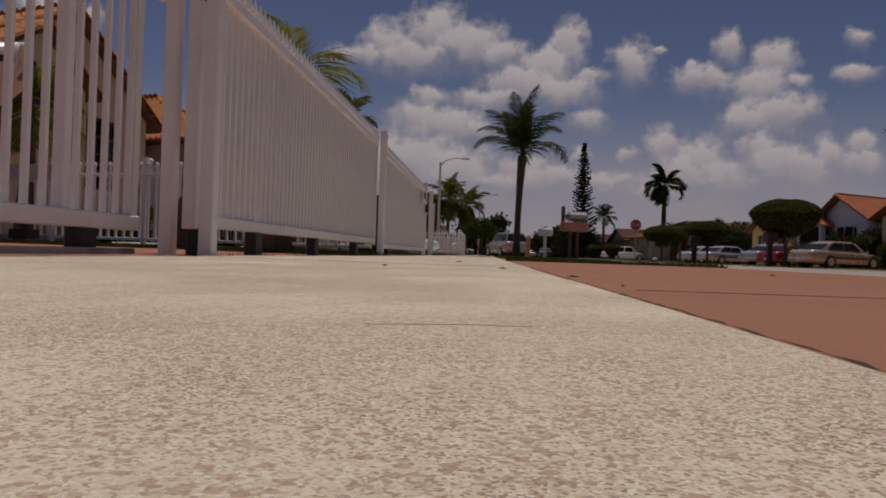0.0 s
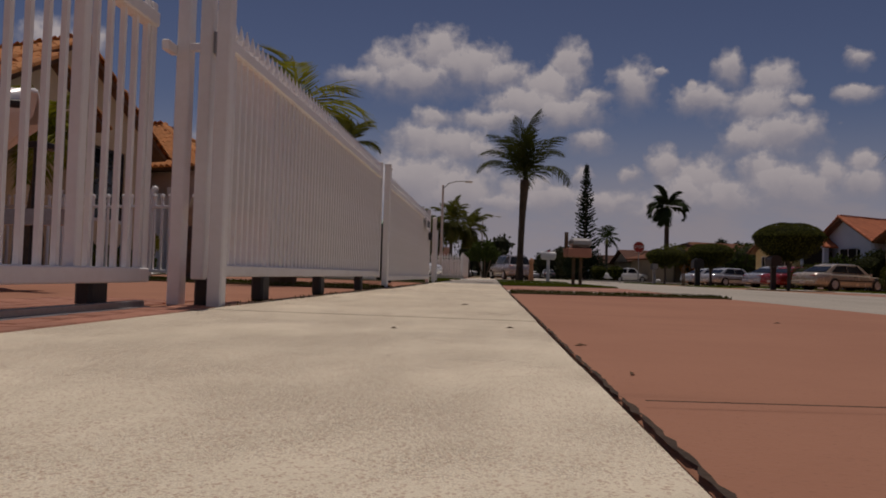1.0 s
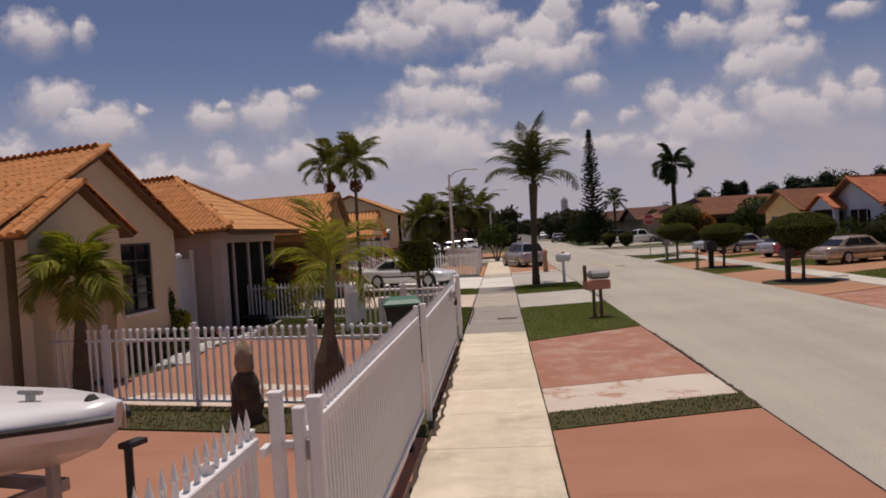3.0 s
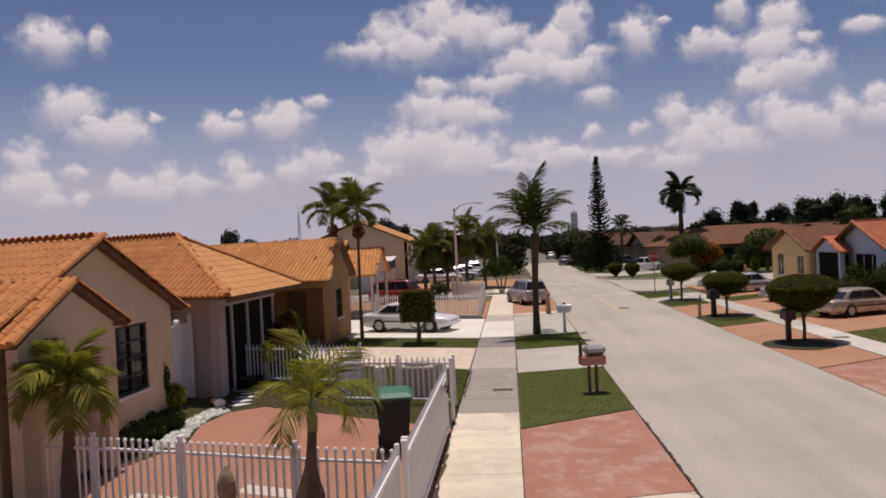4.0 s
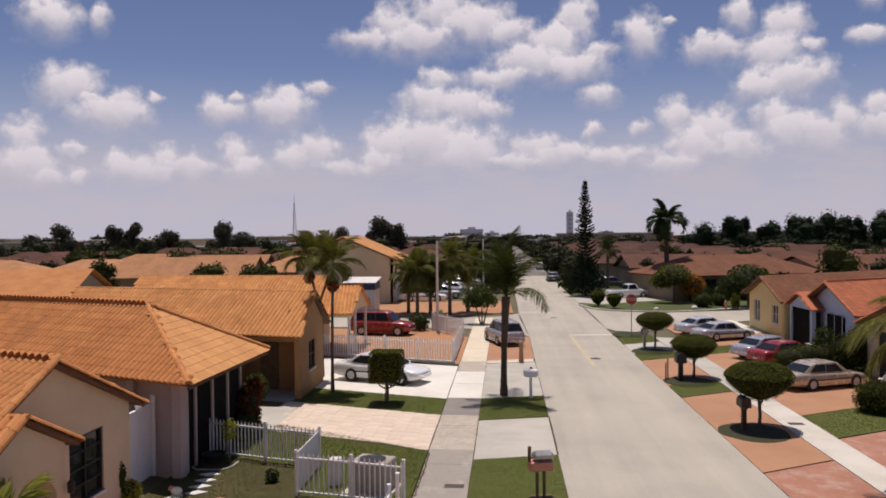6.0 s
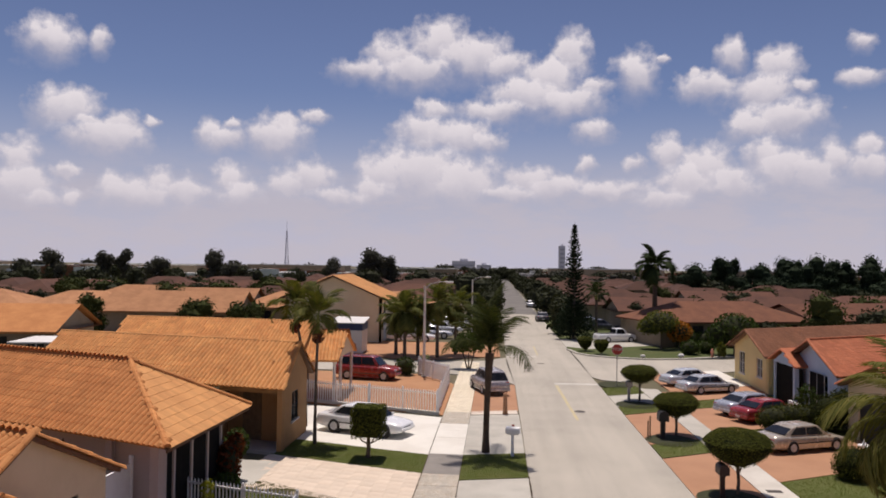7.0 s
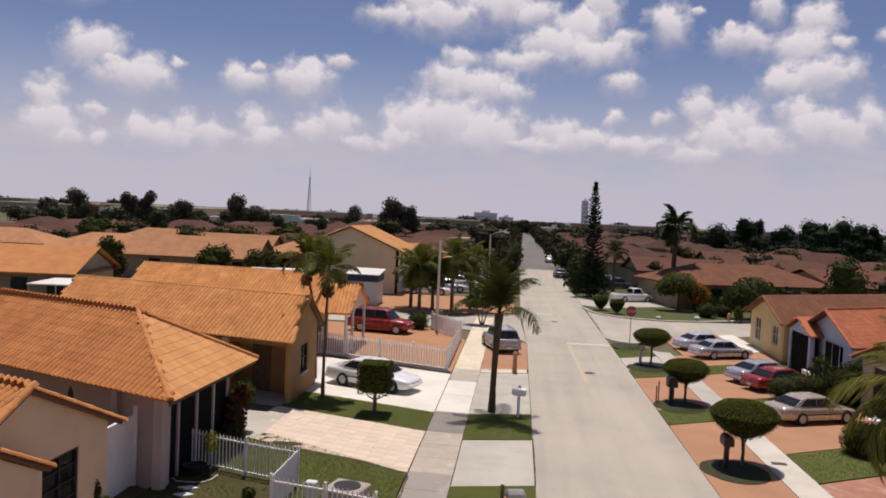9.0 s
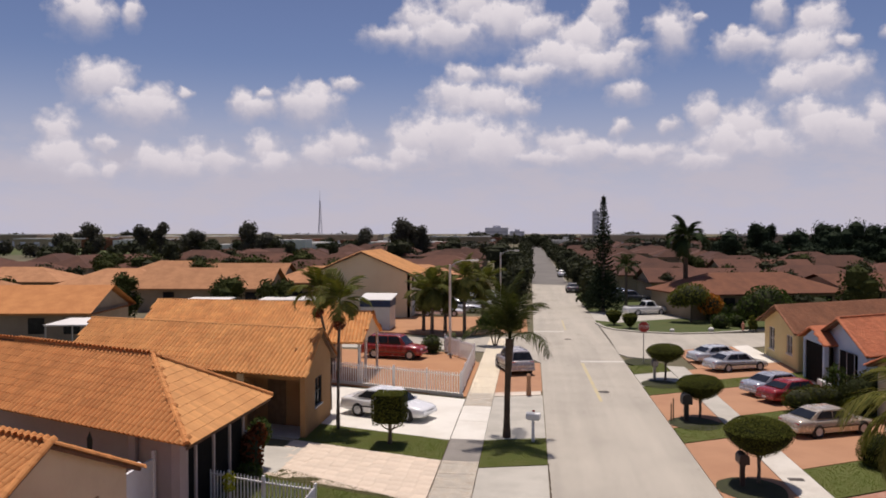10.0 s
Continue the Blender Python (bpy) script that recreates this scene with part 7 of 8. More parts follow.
leafy("round_shrub", "round yellow-green shrub by the white gate", "shrub", (-7.15, 18.1, 0), [((0, 0, .68), (.3, .3, .28))], 700, .05, LEAF_Y, 58, stem=[[(0, 0, 0), (.02, 0, .6)]], stem_r=.04)
for x, y, s in ((-7.05, 16.2, 59), (-7.1, 16.9, 60), (-7.0, 17.6, 61), (-7.0, 15.4, 62)):
    leafy("foundation_plant", "low dark bushy plant under the window", "shrub", (x, y, 0), [((0, 0, .25), (.3, .35, .32))], 380, .06, LEAF_M, s)
leafy("lawn_tuft", "small round shrub on the lawn", "shrub", (-4.6, 21.0, 0), [((0, 0, .16), (.2, .2, .2))], 250, .05, LEAF_M, 63)
leafy("lamp_bush", "round bush beside the red car", "shrub", (-4.3, 54.3, 0), [((0, 0, .6), (.75, .7, .7))], 900, .08, LEAF_M, 64)
leafy("grey_bush", "pale grey-green bush by the lamp post", "shrub", (-3.0, 54.9, 0), [((0, 0, .7), (.5, .5, .8))], 600, .08, leafmat("silver_leaves", (.16, .18, .11), (.26, .27, .17)), 65)
leafy("street_tree", "multi-stemmed small tree at the street corner", "tree", (-.1, 58.2, 0), [((0, 0, 2.1), (1.0, .9, .7)), ((-.6, .2, 1.7), (.8, .7, .55)), ((.6, 0, 1.7), (.7, .7, .5))], 1500, .12, LEAF_M, 66,
      stem=[[(0, 0, 0), (-.2, 0, .8), (-.5, .1, 1.7)], [(.1, 0, 0), (.1, .1, .8), (.1, .1, 1.8)], [(.2, 0, 0), (.4, 0, .8), (.6, 0, 1.6)]], stem_r=.06, core=False)
leafy("side_tree", "leafy tree between the houses across the road", "tree", (23.5, 71.5, 0), [((0, 0, 2.4), (2.0, 1.8, 1.5)), ((1.3, .3, 2.0), (1.3, 1.2, 1.1)), ((-1.2, 0, 1.9), (1.3, 1.2, 1.1))], 2600, .16, LEAF_M, 67, stem=[[(0, 0, 0), (0, 0, 2)]], stem_r=.14)
leafy("flame_tree", "small tree with yellow and orange foliage", "tree", (17.8, 75.5, 0), [((0, 0, 2.6), (1.7, 1.5, 1.2)), ((-1.1, 0, 2.2), (1.2, 1.1, .9))], 1900, .13, LEAF_FLAME, 68, stem=[[(0, 0, 0), (0, 0, 1.9)]], stem_r=.1)
leafy("flame_blossom", "orange-flowering shrub beneath a tree", "shrub", (19.6, 75.8, 0), [((0, 0, 1.7), (1.2, 1.1, 1.1))], 1100, .13, LEAF_OR, 69, stem=[[(0, 0, 0), (0, 0, 1.2)]])
for x, y, r, s in ((19.5, 71.2, .9, 70), (21.2, 72.6, .8, 71), (26.0, 72.5, 1.3, 73), (25.0, 70.8, .7, 74), (20.6, 77.6, 1.3, 171), (22.6, 78.2, 1.1, 172), (24.6, 78.8, 1.3, 173), (27.5, 77.5, 1.5, 174), (30.5, 79.0, 1.6, 175), (29.0, 74.8, 1.3, 176)):
    leafy("corner_shrub", "dark garden shrub on the corner lawn", "shrub", (x, y, 0), [((0, 0, r * .7), (r, r, r * .85))], 700, .1, LEAF_M, s)


def norfolk_pine(x, y, h, seed):
    """A layered pine: tiers of level branches, each a flat fan of needles, widening downwards."""
    rng = random.Random(seed)
    t = empty("norfolk_pine", pose(x, y, 0), "tall dark layered pine tapering to a point", "pine tree")
    part("trunk", tube(bmesh.new(), [(0, 0, -.05), (0, 0, h * .5), (0, 0, h)], [.24, .14, .02], 8), BARK_GREY, t)
    V, F = [], []
    z = 1.6
    while z < h - .2:
        f = z / h
        r = 1.75 * (1 - f) ** .8 * rng.uniform(.85, 1.1) + .10
        n = 6 if f < .75 else 5
        off = rng.uniform(0, 6.28)
        for i in range(n):
            a = off + i * 2 * math.pi / n + rng.uniform(-.25, .25)
            d = Vector((math.cos(a), math.sin(a), 0))
            rr = r * rng.uniform(.7, 1.12)
            steps = max(4, int(rr / .11))
            for j in range(steps):
                q = (j + 1) / steps
                c = Vector((0, 0, z + .38 * rr * q * q - .05)) + d * rr * q
                w = .19 * (1.05 - .45 * q)
                for _ in range(2):
                    u = Vector((rng.uniform(-1, 1), rng.uniform(-1, 1), rng.uniform(-.5, 1))).normalized() * w
                    v = (d * .8 + Vector((rng.uniform(-.6, .6), rng.uniform(-.6, .6), rng.uniform(-.1, .6)))).normalized() * w * .8
                    k = len(V)
                    V += [c - u - v * .6, c + u - v * .6, c + u * .5 + v, c - u * .5 + v]
                    F.append((k, k + 1, k + 2, k + 3))
        z += .40 - .16 * f + rng.uniform(-.05, .06)
    raw("crown", V, F, LEAF_PINE, t)
    leafs, lf = clump_leaves(rng, [((0, 0, 2.0), (2.0, 1.8, 1.9)), ((.9, .3, 1.4), (1.6, 1.4, 1.4)), ((-1.0, 0, 1.2), (1.3, 1.2, 1.2))], 3000, .13)
    raw("lower_crown", leafs, lf, LEAF_PINE, t)
    return t


norfolk_pine(10.35, 84.0, 12.6, 81)


def tree_line(name, label, pts, seed, size, material=LEAF_FAR, per=260):
    """A far belt of trees: many uneven crowns of leaf clumps in one mesh."""
    rng = random.Random(seed)
    V, F = [], []
    for x, y, r, h in pts:
        lumps = []
        for _ in range(5):
            q = r * rng.uniform(.45, .8)
            lumps.append(((x + rng.uniform(-.6, .6) * r, y + rng.uniform(-.5, .5) * r, h * rng.uniform(.45, .86)), (q, q, min(q * 1.1, h * .33))))
        lumps.append(((x, y, h * .3), (r * .8, r * .8, h * .32)))
        vs, fs = clump_leaves(rng, lumps, per, size)
        k = len(V)
        V += vs
        F += [tuple(i + k for i in f) for f in fs]
        # solid hearts of the crowns
        for c, q in lumps:
            k = len(V)
            ring = [(math.cos(a * 1.0472), math.sin(a * 1.0472)) for a in range(6)]
            V += [Vector((c[0], c[1], c[2] - q[2] * .75))] + [Vector((c[0] + u * q[0] * s, c[1] + w * q[1] * s, c[2] + q[2] * z)) for z, s in ((-.4, .62), (.35, .62)) for u, w in ring] + [Vector((c[0], c[1], c[2] + q[2] * .75))]
            F += [(k, k + 1 + (i + 1) % 6, k + 1 + i) for i in range(6)] + [(k + 1 + i, k + 1 + (i + 1) % 6, k + 7 + (i + 1) % 6, k + 7 + i) for i in range(6)] + [(k + 7 + i, k + 7 + (i + 1) % 6, k + 13) for i in range(6)]
    return raw(name, V, F, material, None, label, category="trees", kind="stuff")


g = random.Random(91)
tree_line("street_trees", "row of dark trees along the far pavement", [(10.1 + g.uniform(-.8, 1.4), y + g.uniform(-2, 2), 2.2 * g.uniform(.7, 1.1), 4.2 * g.uniform(.7, 1.15)) for y in range(92, 420, 7)], 92, .3, per=520)
tree_line("street_trees", "row of trees along the near pavement", [(.7 + g.uniform(-1.4, .9), y + g.uniform(-2, 2), 2.0 * g.uniform(.7, 1.1), 4.2 * g.uniform(.7, 1.1)) for y in range(92, 420, 5)] + [(-2.2, 148, 4.2, 6.5)], 93, .3, per=520)
tree_line("garden_trees", "scattered garden trees between far houses", [(x, y, 2.0 * g.uniform(.7, 1.3), 4.2 * g.uniform(.8, 1.25)) for x, y in ((-21, 70), (-36, 70), (-27, 74), (-52, 76), (-24, 106), (-40, 95), (-55, 100), (-20, 118), (-37, 124), (-25, 142), (-50, 134), (-14, 90), (-60, 82))] +
          [(x, y, 2.1 * g.uniform(.7, 1.3), 4.4 * g.uniform(.8, 1.25)) for x, y in ((33, 76), (32, 99), (49, 84), (50, 104), (33, 121), (50, 118), (31, 140), (66, 92), (64, 112), (48, 138), (70, 126), (35, 66), (47, 56))], 94, .17, LEAF_HEDGE, 1500)
tree_line("end_trees", "dark trees where the street ends", [(2.0, 425, 5, 7), (6.0, 432, 5, 7.5), (10, 428, 5, 7)], 103, .5, per=900)
tree_line("hedge_belt", "long dark belt of trees behind the west houses", [(x + g.uniform(-2, 2), 118 + g.uniform(-8, 8) - x * .12, 3.2 * g.uniform(.8, 1.3), 4.3 * g.uniform(.6, 1.25)) for x in range(-70, -24, 4)], 95, .24, LEAF_HEDGE, per=1700)
tree_line("tree_belt", "dark wood of tall trees on the east horizon", [(x + g.uniform(-2, 2), 190 + g.uniform(-14, 14), 3.0 * g.uniform(.7, 1.3), 10.6 * g.uniform(.72, 1.12)) for x in [50 + 1.9 * i for i in range(76)]] + [(56 + 2.6 * i + g.uniform(-1, 1), 176 + g.uniform(-6, 6), 3.0 * g.uniform(.8, 1.2), 6.0 * g.uniform(.75, 1.15)) for i in range(52)], 96, .26, LEAF_PINE, per=900)
tree_line("tree_belt", "dark trees on the north horizon", [(x + g.uniform(-3, 3), 260 + g.uniform(-30, 40), 4.5 * g.uniform(.8, 1.3), 5.6 * g.uniform(.5, 1.15)) for x in list(range(-190, -60, 24)) + list(range(-58, 150, 7)) if not -4 < x < 18], 97, .5, LEAF_HAZE, per=800)
tree_line("horizon_trees", "tall dark trees on the west horizon", [(x, y, r, h) for x, y, r, h in ((-147, 250, 4, 11), (-124, 240, 3, 11), (-119, 242, 2.6, 11.5), (-110, 250, 4, 8.5), (-90, 245, 4, 11), (-84, 245, 5, 8), (-40, 250, 4, 13), (-34, 252, 4, 11), (-165, 260, 3.5, 8), (-60, 280, 4, 9))], 98, .42, LEAF_HAZE, per=1800)
tree_line("horizon_belt", "low far belt of trees along the horizon", [(x + g.uniform(-6, 6), 620 + g.uniform(-60, 60), 10 * g.uniform(.7, 1.3), 7.5 * g.uniform(.3, 1.2)) for x in range(-480, 420, 12)], 99, 1.5, LEAF_HAZE, per=300)
tree_line("quarter_trees", "dark garden trees among the far roofs", [(x, y, 2.4 * g.uniform(.7, 1.4), 5.2 * g.uniform(.7, 1.3)) for x, y in [(g.uniform(-150, -12), g.uniform(160, 400)) for _ in range(70)] + [(g.uniform(18, 150), g.uniform(150, 400)) for _ in range(80)]], 101, .4, per=420)
tree_line("lot_trees", "dark shrubs and trees between the nearer far houses", [(x, y, 1.7 * g.uniform(.7, 1.4), 3.3 * g.uniform(.7, 1.3)) for x, y in [(g.uniform(-70, -15), g.uniform(88, 160)) for _ in range(34)] + [(g.uniform(17, 80), g.uniform(92, 160)) for _ in range(54)] + [(g.uniform(26, 62), g.uniform(64, 92)) for _ in range(16)]], 102, .19, per=800)

# ---- lamps, signs, letterboxes and small things ----
def street_lamp(x, y, h, arm, label):
    t = empty("street_lamp", pose(x, y, 0), label, "street lamp")
    part("pole", tube(bmesh.new(), [(0, 0, -.05), (0, 0, h * .5), (0, 0, h)], [.11, .09, .07], 12), CONC_WHITE, t, "pale concrete pole")
    part("arm", tube(bmesh.new(), [(0, 0, h - .25), (arm * .25, 0, h + .12), (arm * .6, 0, h + .28), (arm, 0, h + .3)], [.04, .035, .03, .03], 8), STEEL, t)
    part("lamp_head", boxes(((arm - .05, -.11, h + .20), (arm + .5, .11, h + .34)), bevel=.05), STUCCO_W, t)
    part("base_plate", boxes(((-.2, -.2, -.02), (.2, .2, .05)), bevel=.01), CONC_GREY, t)
    return t


street_lamp(-2.95, 53.8, 6.3, 1.5, "pale concrete street lamp with a curved arm over the road")
street_lamp(-.6, 84.0, 6.3, 1.5, "distant concrete street lamp with a curved arm")
stop = empty("stop_sign", pose(10.0, 51.9, 0), "red octagonal stop sign on a thin steel post", "sign")
part("post", tube(bmesh.new(), [(0, 0, -.05), (0, 0, 2.5)], [.03, .03], 8), STEEL, stop)
oct_ = [(.38 * math.cos(radians(22.5 + 45 * i)), 2.35 + .38 * math.sin(radians(22.5 + 45 * i))) for i in range(8)]
for nm, k, y, m in (("sign_border", 1.0, -.035, TRIM), ("sign_face", .93, -.042, SIGN_RED)):
    V = [(a * k, y, 2.35 + (b - 2.35) * k) for a, b in oct_] + [(a * k, y + .006, 2.35 + (b - 2.35) * k) for a, b in oct_]
    raw(nm, V, [tuple(range(8)), tuple(range(15, 7, -1))] + [(i, i + 8, (i + 1) % 8 + 8, (i + 1) % 8) for i in range(8)], m, stop)
font = bpy.data.curves.new("lettering", "FONT")
font.body, font.size, font.align_x, font.align_y, font.extrude = "STOP", .27, "CENTER", "CENTER", .002
lt = obj("lettering", font, TRIM, stop)
lt.matrix_basis = pose(0, -.047, 2.35, 90, 0, 0)


def letterbox(name, x, y, label, body, top, h=1.05, big=1.0, turn=0):
    """A kerbside letterbox: post, half-round box with door and flag."""
    t = empty(name, pose(x, y, 0, 0, 0, turn), label, "letterbox")
    b = big
    part("post", boxes(((-.05 * b, -.05 * b, -.05), (.05 * b, .05 * b, h)), bevel=.008), body, t)
    part("arm", boxes(((-.05, -.25, h - .06), (.05, .25, h)), bevel=.006), body, t)
    bm = bmesh.new()
    V, F = [], []
    prof = [(-.11 * b, 0), (.11 * b, 0)] + [(.11 * b * math.cos(a), .13 * b + .10 * b * math.sin(a)) for a in [math.pi * i / 8 for i in range(9)]]
    for yy in (-.28, .28):
        V += [(px, yy, h + pz) for px, pz in prof]
    n = len(prof)
    F = [(i, (i + 1) % n, (i + 1) % n + n, i + n) for i in range(n)] + [tuple(range(n - 1, -1, -1)), tuple(range(n, 2 * n))]
    raw("box", V, F, top, t)
    part("door", boxes(((-.10 * b, -.295, h + .01), (.10 * b, -.282, h + .20 * b)), bevel=.004), body, t)
    part("flag", boxes(((.111 * b, -.05, h + .1), (.111 * b + .012, -.03, h + .3)), ((.111 * b, -.05, h + .25), (.111 * b + .012, .06, h + .32))), SIGN_RED, t)
    return t


lb = empty("brick_letterbox", pose(2.6, 20.2, 0, 0, 0, 12), "grey letterbox over a salmon newspaper box on twin posts", "letterbox")
for dx in (-.09, .09):
    part("post", boxes(((dx - .035, -.03, -.05), (dx + .035, .03, .72)), bevel=.005), WOOD, lb)
part("newspaper_box", boxes(((-.30, -.18, .70), (.30, .18, .92)), bevel=.015), PLASTIC_R, lb, "salmon newspaper box")
part("box", boxes(((-.20, -.16, .95), (.32, .16, 1.16)), bevel=.06), STEEL, lb, "grey metal letterbox")
part("back_board", boxes(((-.32, -.02, .9), (-.24, .04, 1.30)), bevel=.005), WOOD, lb)
part("foot_plate", boxes(((-.25, -.12, .0), (.3, .12, .03)), bevel=.005), WOOD, lb)
DARK_BOX = mat("dark_brown_enamel", (0.06, 0.035, 0.028), (0.04, 0.025, 0.02), .5, scale=4, fine=60, bump=.1)
letterbox("white_letterbox", 2.75, 31.9, "white plastic letterbox on a white post in the verge", FENCE, FENCE, .95, 1.15, 80)
letterbox("dark_letterbox", 9.72, 27.2, "dark brown letterbox on a dark post under a bowl tree", DARK_BOX, DARK_BOX, .80, 1.5)
letterbox("black_letterbox", 9.65, 36.2, "black letterbox on a black post", BLACK, BLACK, .8, 2.0)
letterbox("grey_letterbox", 9.75, 45.8, "dark grey letterbox on a thin post", STEEL, BLACK, .85, 1.5)
for x, y, h in ((9.1, 36.3, .95), (8.95, 36.0, .8)):
    post = empty("marker_post", pose(x, y, 0), "short thin wooden stake beside the letterbox", "stake")
    part("stake", boxes(((-.025, -.025, -.05), (.025, .025, h))), WOOD, post)
    part("point", lathe(bmesh.new(), [(.03, h), (.004, h + .05)], 4), WOOD, post)
hyd = empty("bollard", pose(2.55, 40.85, 0), "short tan wooden bollard on the rubble edging", "bollard")
part("shaft", lathe(bmesh.new(), [(.14, 0), (.12, .3), (.10, .9), (.13, .95), (.13, 1.05), (.05, 1.15)], 12), ORANGE_DRIVE2, hyd)
# wheelie bin
wb = empty("wheelie_bin", pose(-1.62, 15.45, 0, 0, 0, 8), "dark wheeled refuse bin with a green lid", "refuse bin")
bm = bmesh.new()
rings = []
for z, hx, hy in ((.05, .24, .28), (.5, .28, .33), (.95, .32, .37), (.97, .34, .39), (1.02, .34, .39)):
    rings.append([bm.verts.new(p) for p in ((-hx, -hy, z), (hx, -hy, z), (hx, hy, z), (-hx, hy, z))])
for r0, r1 in zip(rings, rings[1:]):
    for k in range(4):
        bm.faces.new((r0[k], r0[(k + 1) % 4], r1[(k + 1) % 4], r1[k]))
bm.faces.new(rings[0][::-1])
bm.faces.new(rings[-1])
bmesh.ops.bevel(bm, geom=[e for e in bm.edges if abs(e.verts[0].co.z - e.verts[1].co.z) > .1], offset=.04, segments=2, affect="EDGES")
part("body", bm, BIN_BODY, wb)
bm = bmesh.new()
lid = [[(-.36, -.42, 1.02), (.36, -.42, 1.02), (.36, .42, 1.02), (-.36, .42, 1.02)], [(-.36, -.42, 1.06), (.36, -.42, 1.06), (.36, .42, 1.06), (-.36, .42, 1.06)], [(-.27, -.32, 1.13), (.27, -.32, 1.13), (.27, .30, 1.15), (-.27, .30, 1.15)]]
rr = [[bm.verts.new(p) for p in r] for r in lid]
for r0, r1 in zip(rr, rr[1:]):
    for k in range(4):
        bm.faces.new((r0[k], r0[(k + 1) % 4], r1[(k + 1) % 4], r1[k]))
bm.faces.new(rr[0][::-1])
bm.faces.new(rr[-1])
part("lid", bm, BIN_LID, wb, "green hinged lid")
part("handle", tube(bmesh.new(), [(-.28, .46, 1.0), (.28, .46, 1.0)], [.018, .018], 8), BIN_BODY, wb)
for s in (-1, 1):
    w = part("wheel", lathe(bmesh.new(), [(.04, -.03), (.13, -.03), (.13, .03), (.04, .03)], 16), RUBBER, wb)
    w.matrix_basis = pose(s * .30, .28, .13, 0, 90, 0)
# garden statue, air conditioner, stepping stones, planters, hose
st = bmesh.new()
lathe(st, [(.30, 0), (.32, .08), (.26, .14), (.27, .35), (.22, .52), (.24, .68), (.19, .82), (.12, .90), (.15, .95), (.16, 1.05), (.15, 1.12), (.15, 1.2), (.13, 1.27), (.11, 1.33), (.06, 1.40), (.02, 1.46)], 18)
for v in st.verts:
    k = 1 + .16 * noise.noise(v.co * 5)
    v.co.x *= k
    v.co.y *= k * .9
pale = mat("straw_stone", (.42, .33, .22), (.28, .2, .13), .9, scale=6, fine=50, bump=.6)
statue = part("garden_statue", st, STATUE, None, "weathered dark garden statue standing on the grass strip", category="statue")
statue.data.materials.append(pale)
for f in statue.data.polygons:
    if f.center.z > .92:
        f.material_index = 1
statue.matrix_basis = pose(-3.1, 10.75, .0) @ Matrix.Diagonal((.78, .78, .76, 1))
ac = empty("air_conditioner", pose(-1.75, 20.5, 0, 0, 0, -14), "square beige air-conditioning unit on a slab behind the fence", "air conditioner")
part("slab", boxes(((-.65, -.6, -.02), (.65, .6, .06)), bevel=.01), CONC_GREY, ac)
part("casing", boxes(((-.5, -.45, .06), (.5, .45, .82)), bevel=.03), mat("beige_metal", (.40, .35, .29), (.33, .28, .23), .55), ac)
for i in range(9):
    part("grille_slat", boxes(((-.48, -.462, .14 + i * .07), (.48, -.452, .165 + i * .07))), STEEL, ac)
part("fan_guard", lathe(bmesh.new(), [(.36, .82), (.36, .84), (.30, .845), (.06, .85)], 20), BLACK, ac)
ub = part("meter_box", boxes(((-2.95, 20.7, -.02), (-2.65, 20.95, .75)), bevel=.02), STUCCO_W, None, "small white utility box on the lawn", category="utility box")
for i, (x, y) in enumerate(((-6.52, 21.5), (-6.44, 20.98), (-6.38, 20.47), (-6.3, 19.98))):
    stone = part("stepping_stone", prism([(-.3, -.02), (-.02, -.17), (.3, .02), (.02, .17)], -.02, .045, .01), STUCCO_W, None, "pale stepping stone laid in the lawn", category="stepping stone", group="stepping stones")
    stone.matrix_basis = pose(x, y, 0, 0, 0, 4 * i)
BED = [(-6.1, 16.0), (-6.45, 17.4), (-6.5, 18.6), (-6.3, 19.4), (-6.9, 19.6), (-7.0, 18.6), (-6.85, 17.2), (-6.7, 15.8)]
bed = part("stone_bed", prism(BED, -.03, .03), mat("stony_soil", (.30, .31, .24), (.14, .15, .10), .9, scale=4, fine=30, bump=.9), None, "border bed of soil under white stones", category="gravel bed", kind="structure")
V, F = [], []
_g = random.Random(17)
while len(V) < 7 * 420:
    x, y = _g.uniform(-7.1, -6.0), _g.uniform(15.8, 19.7)
    if not inside((x, y), BED):
        continue
    r, a, k = _g.uniform(.035, .085), _g.uniform(0, 3), len(V)
    V += [(x + r * _g.uniform(.7, 1.2) * math.cos(a + t * 1.257), y + r * _g.uniform(.7, 1.2) * math.sin(a + t * 1.257), .02) for t in range(5)] + [(x, y, .03 + r * .6), (x, y, 0)]
    F += [(k + t, k + (t + 1) % 5, k + 5) for t in range(5)]
raw("white_stones", V, F, mat("white_stone", (.74, .74, .69), (.5, .52, .46), .9, scale=6, fine=30, bump=.5, isl=.25), None, "loose white and grey stones of the border bed", category="stones", kind="stuff")
orn = empty("garden_ornament", pose(-6.72, 19.75, 0) @ Matrix.Diagonal((.72, .72, .72, 1)), "small white and orange garden ornament", "ornament")
bm = bmesh.new()
bmesh.ops.create_icosphere(bm, subdivisions=2, radius=.18, matrix=pose(0, 0, .2) @ Matrix.Diagonal((1.2, .8, .9, 1)))
part("body", bm, STUCCO_W, orn, smooth=True)
bm = bmesh.new()
bmesh.ops.create_icosphere(bm, subdivisions=2, radius=.11, matrix=pose(-.2, .02, .28))
part("head", bm, PLASTIC_R, orn, smooth=True)
part("foot", boxes(((-.2, -.12, 0), (.2, .12, .06)), bevel=.02), STUCCO_W, orn)
tub = empty("garden_tub", pose(-6.9, 22.75, 0), "black tub beside the lawn fence", "planter")
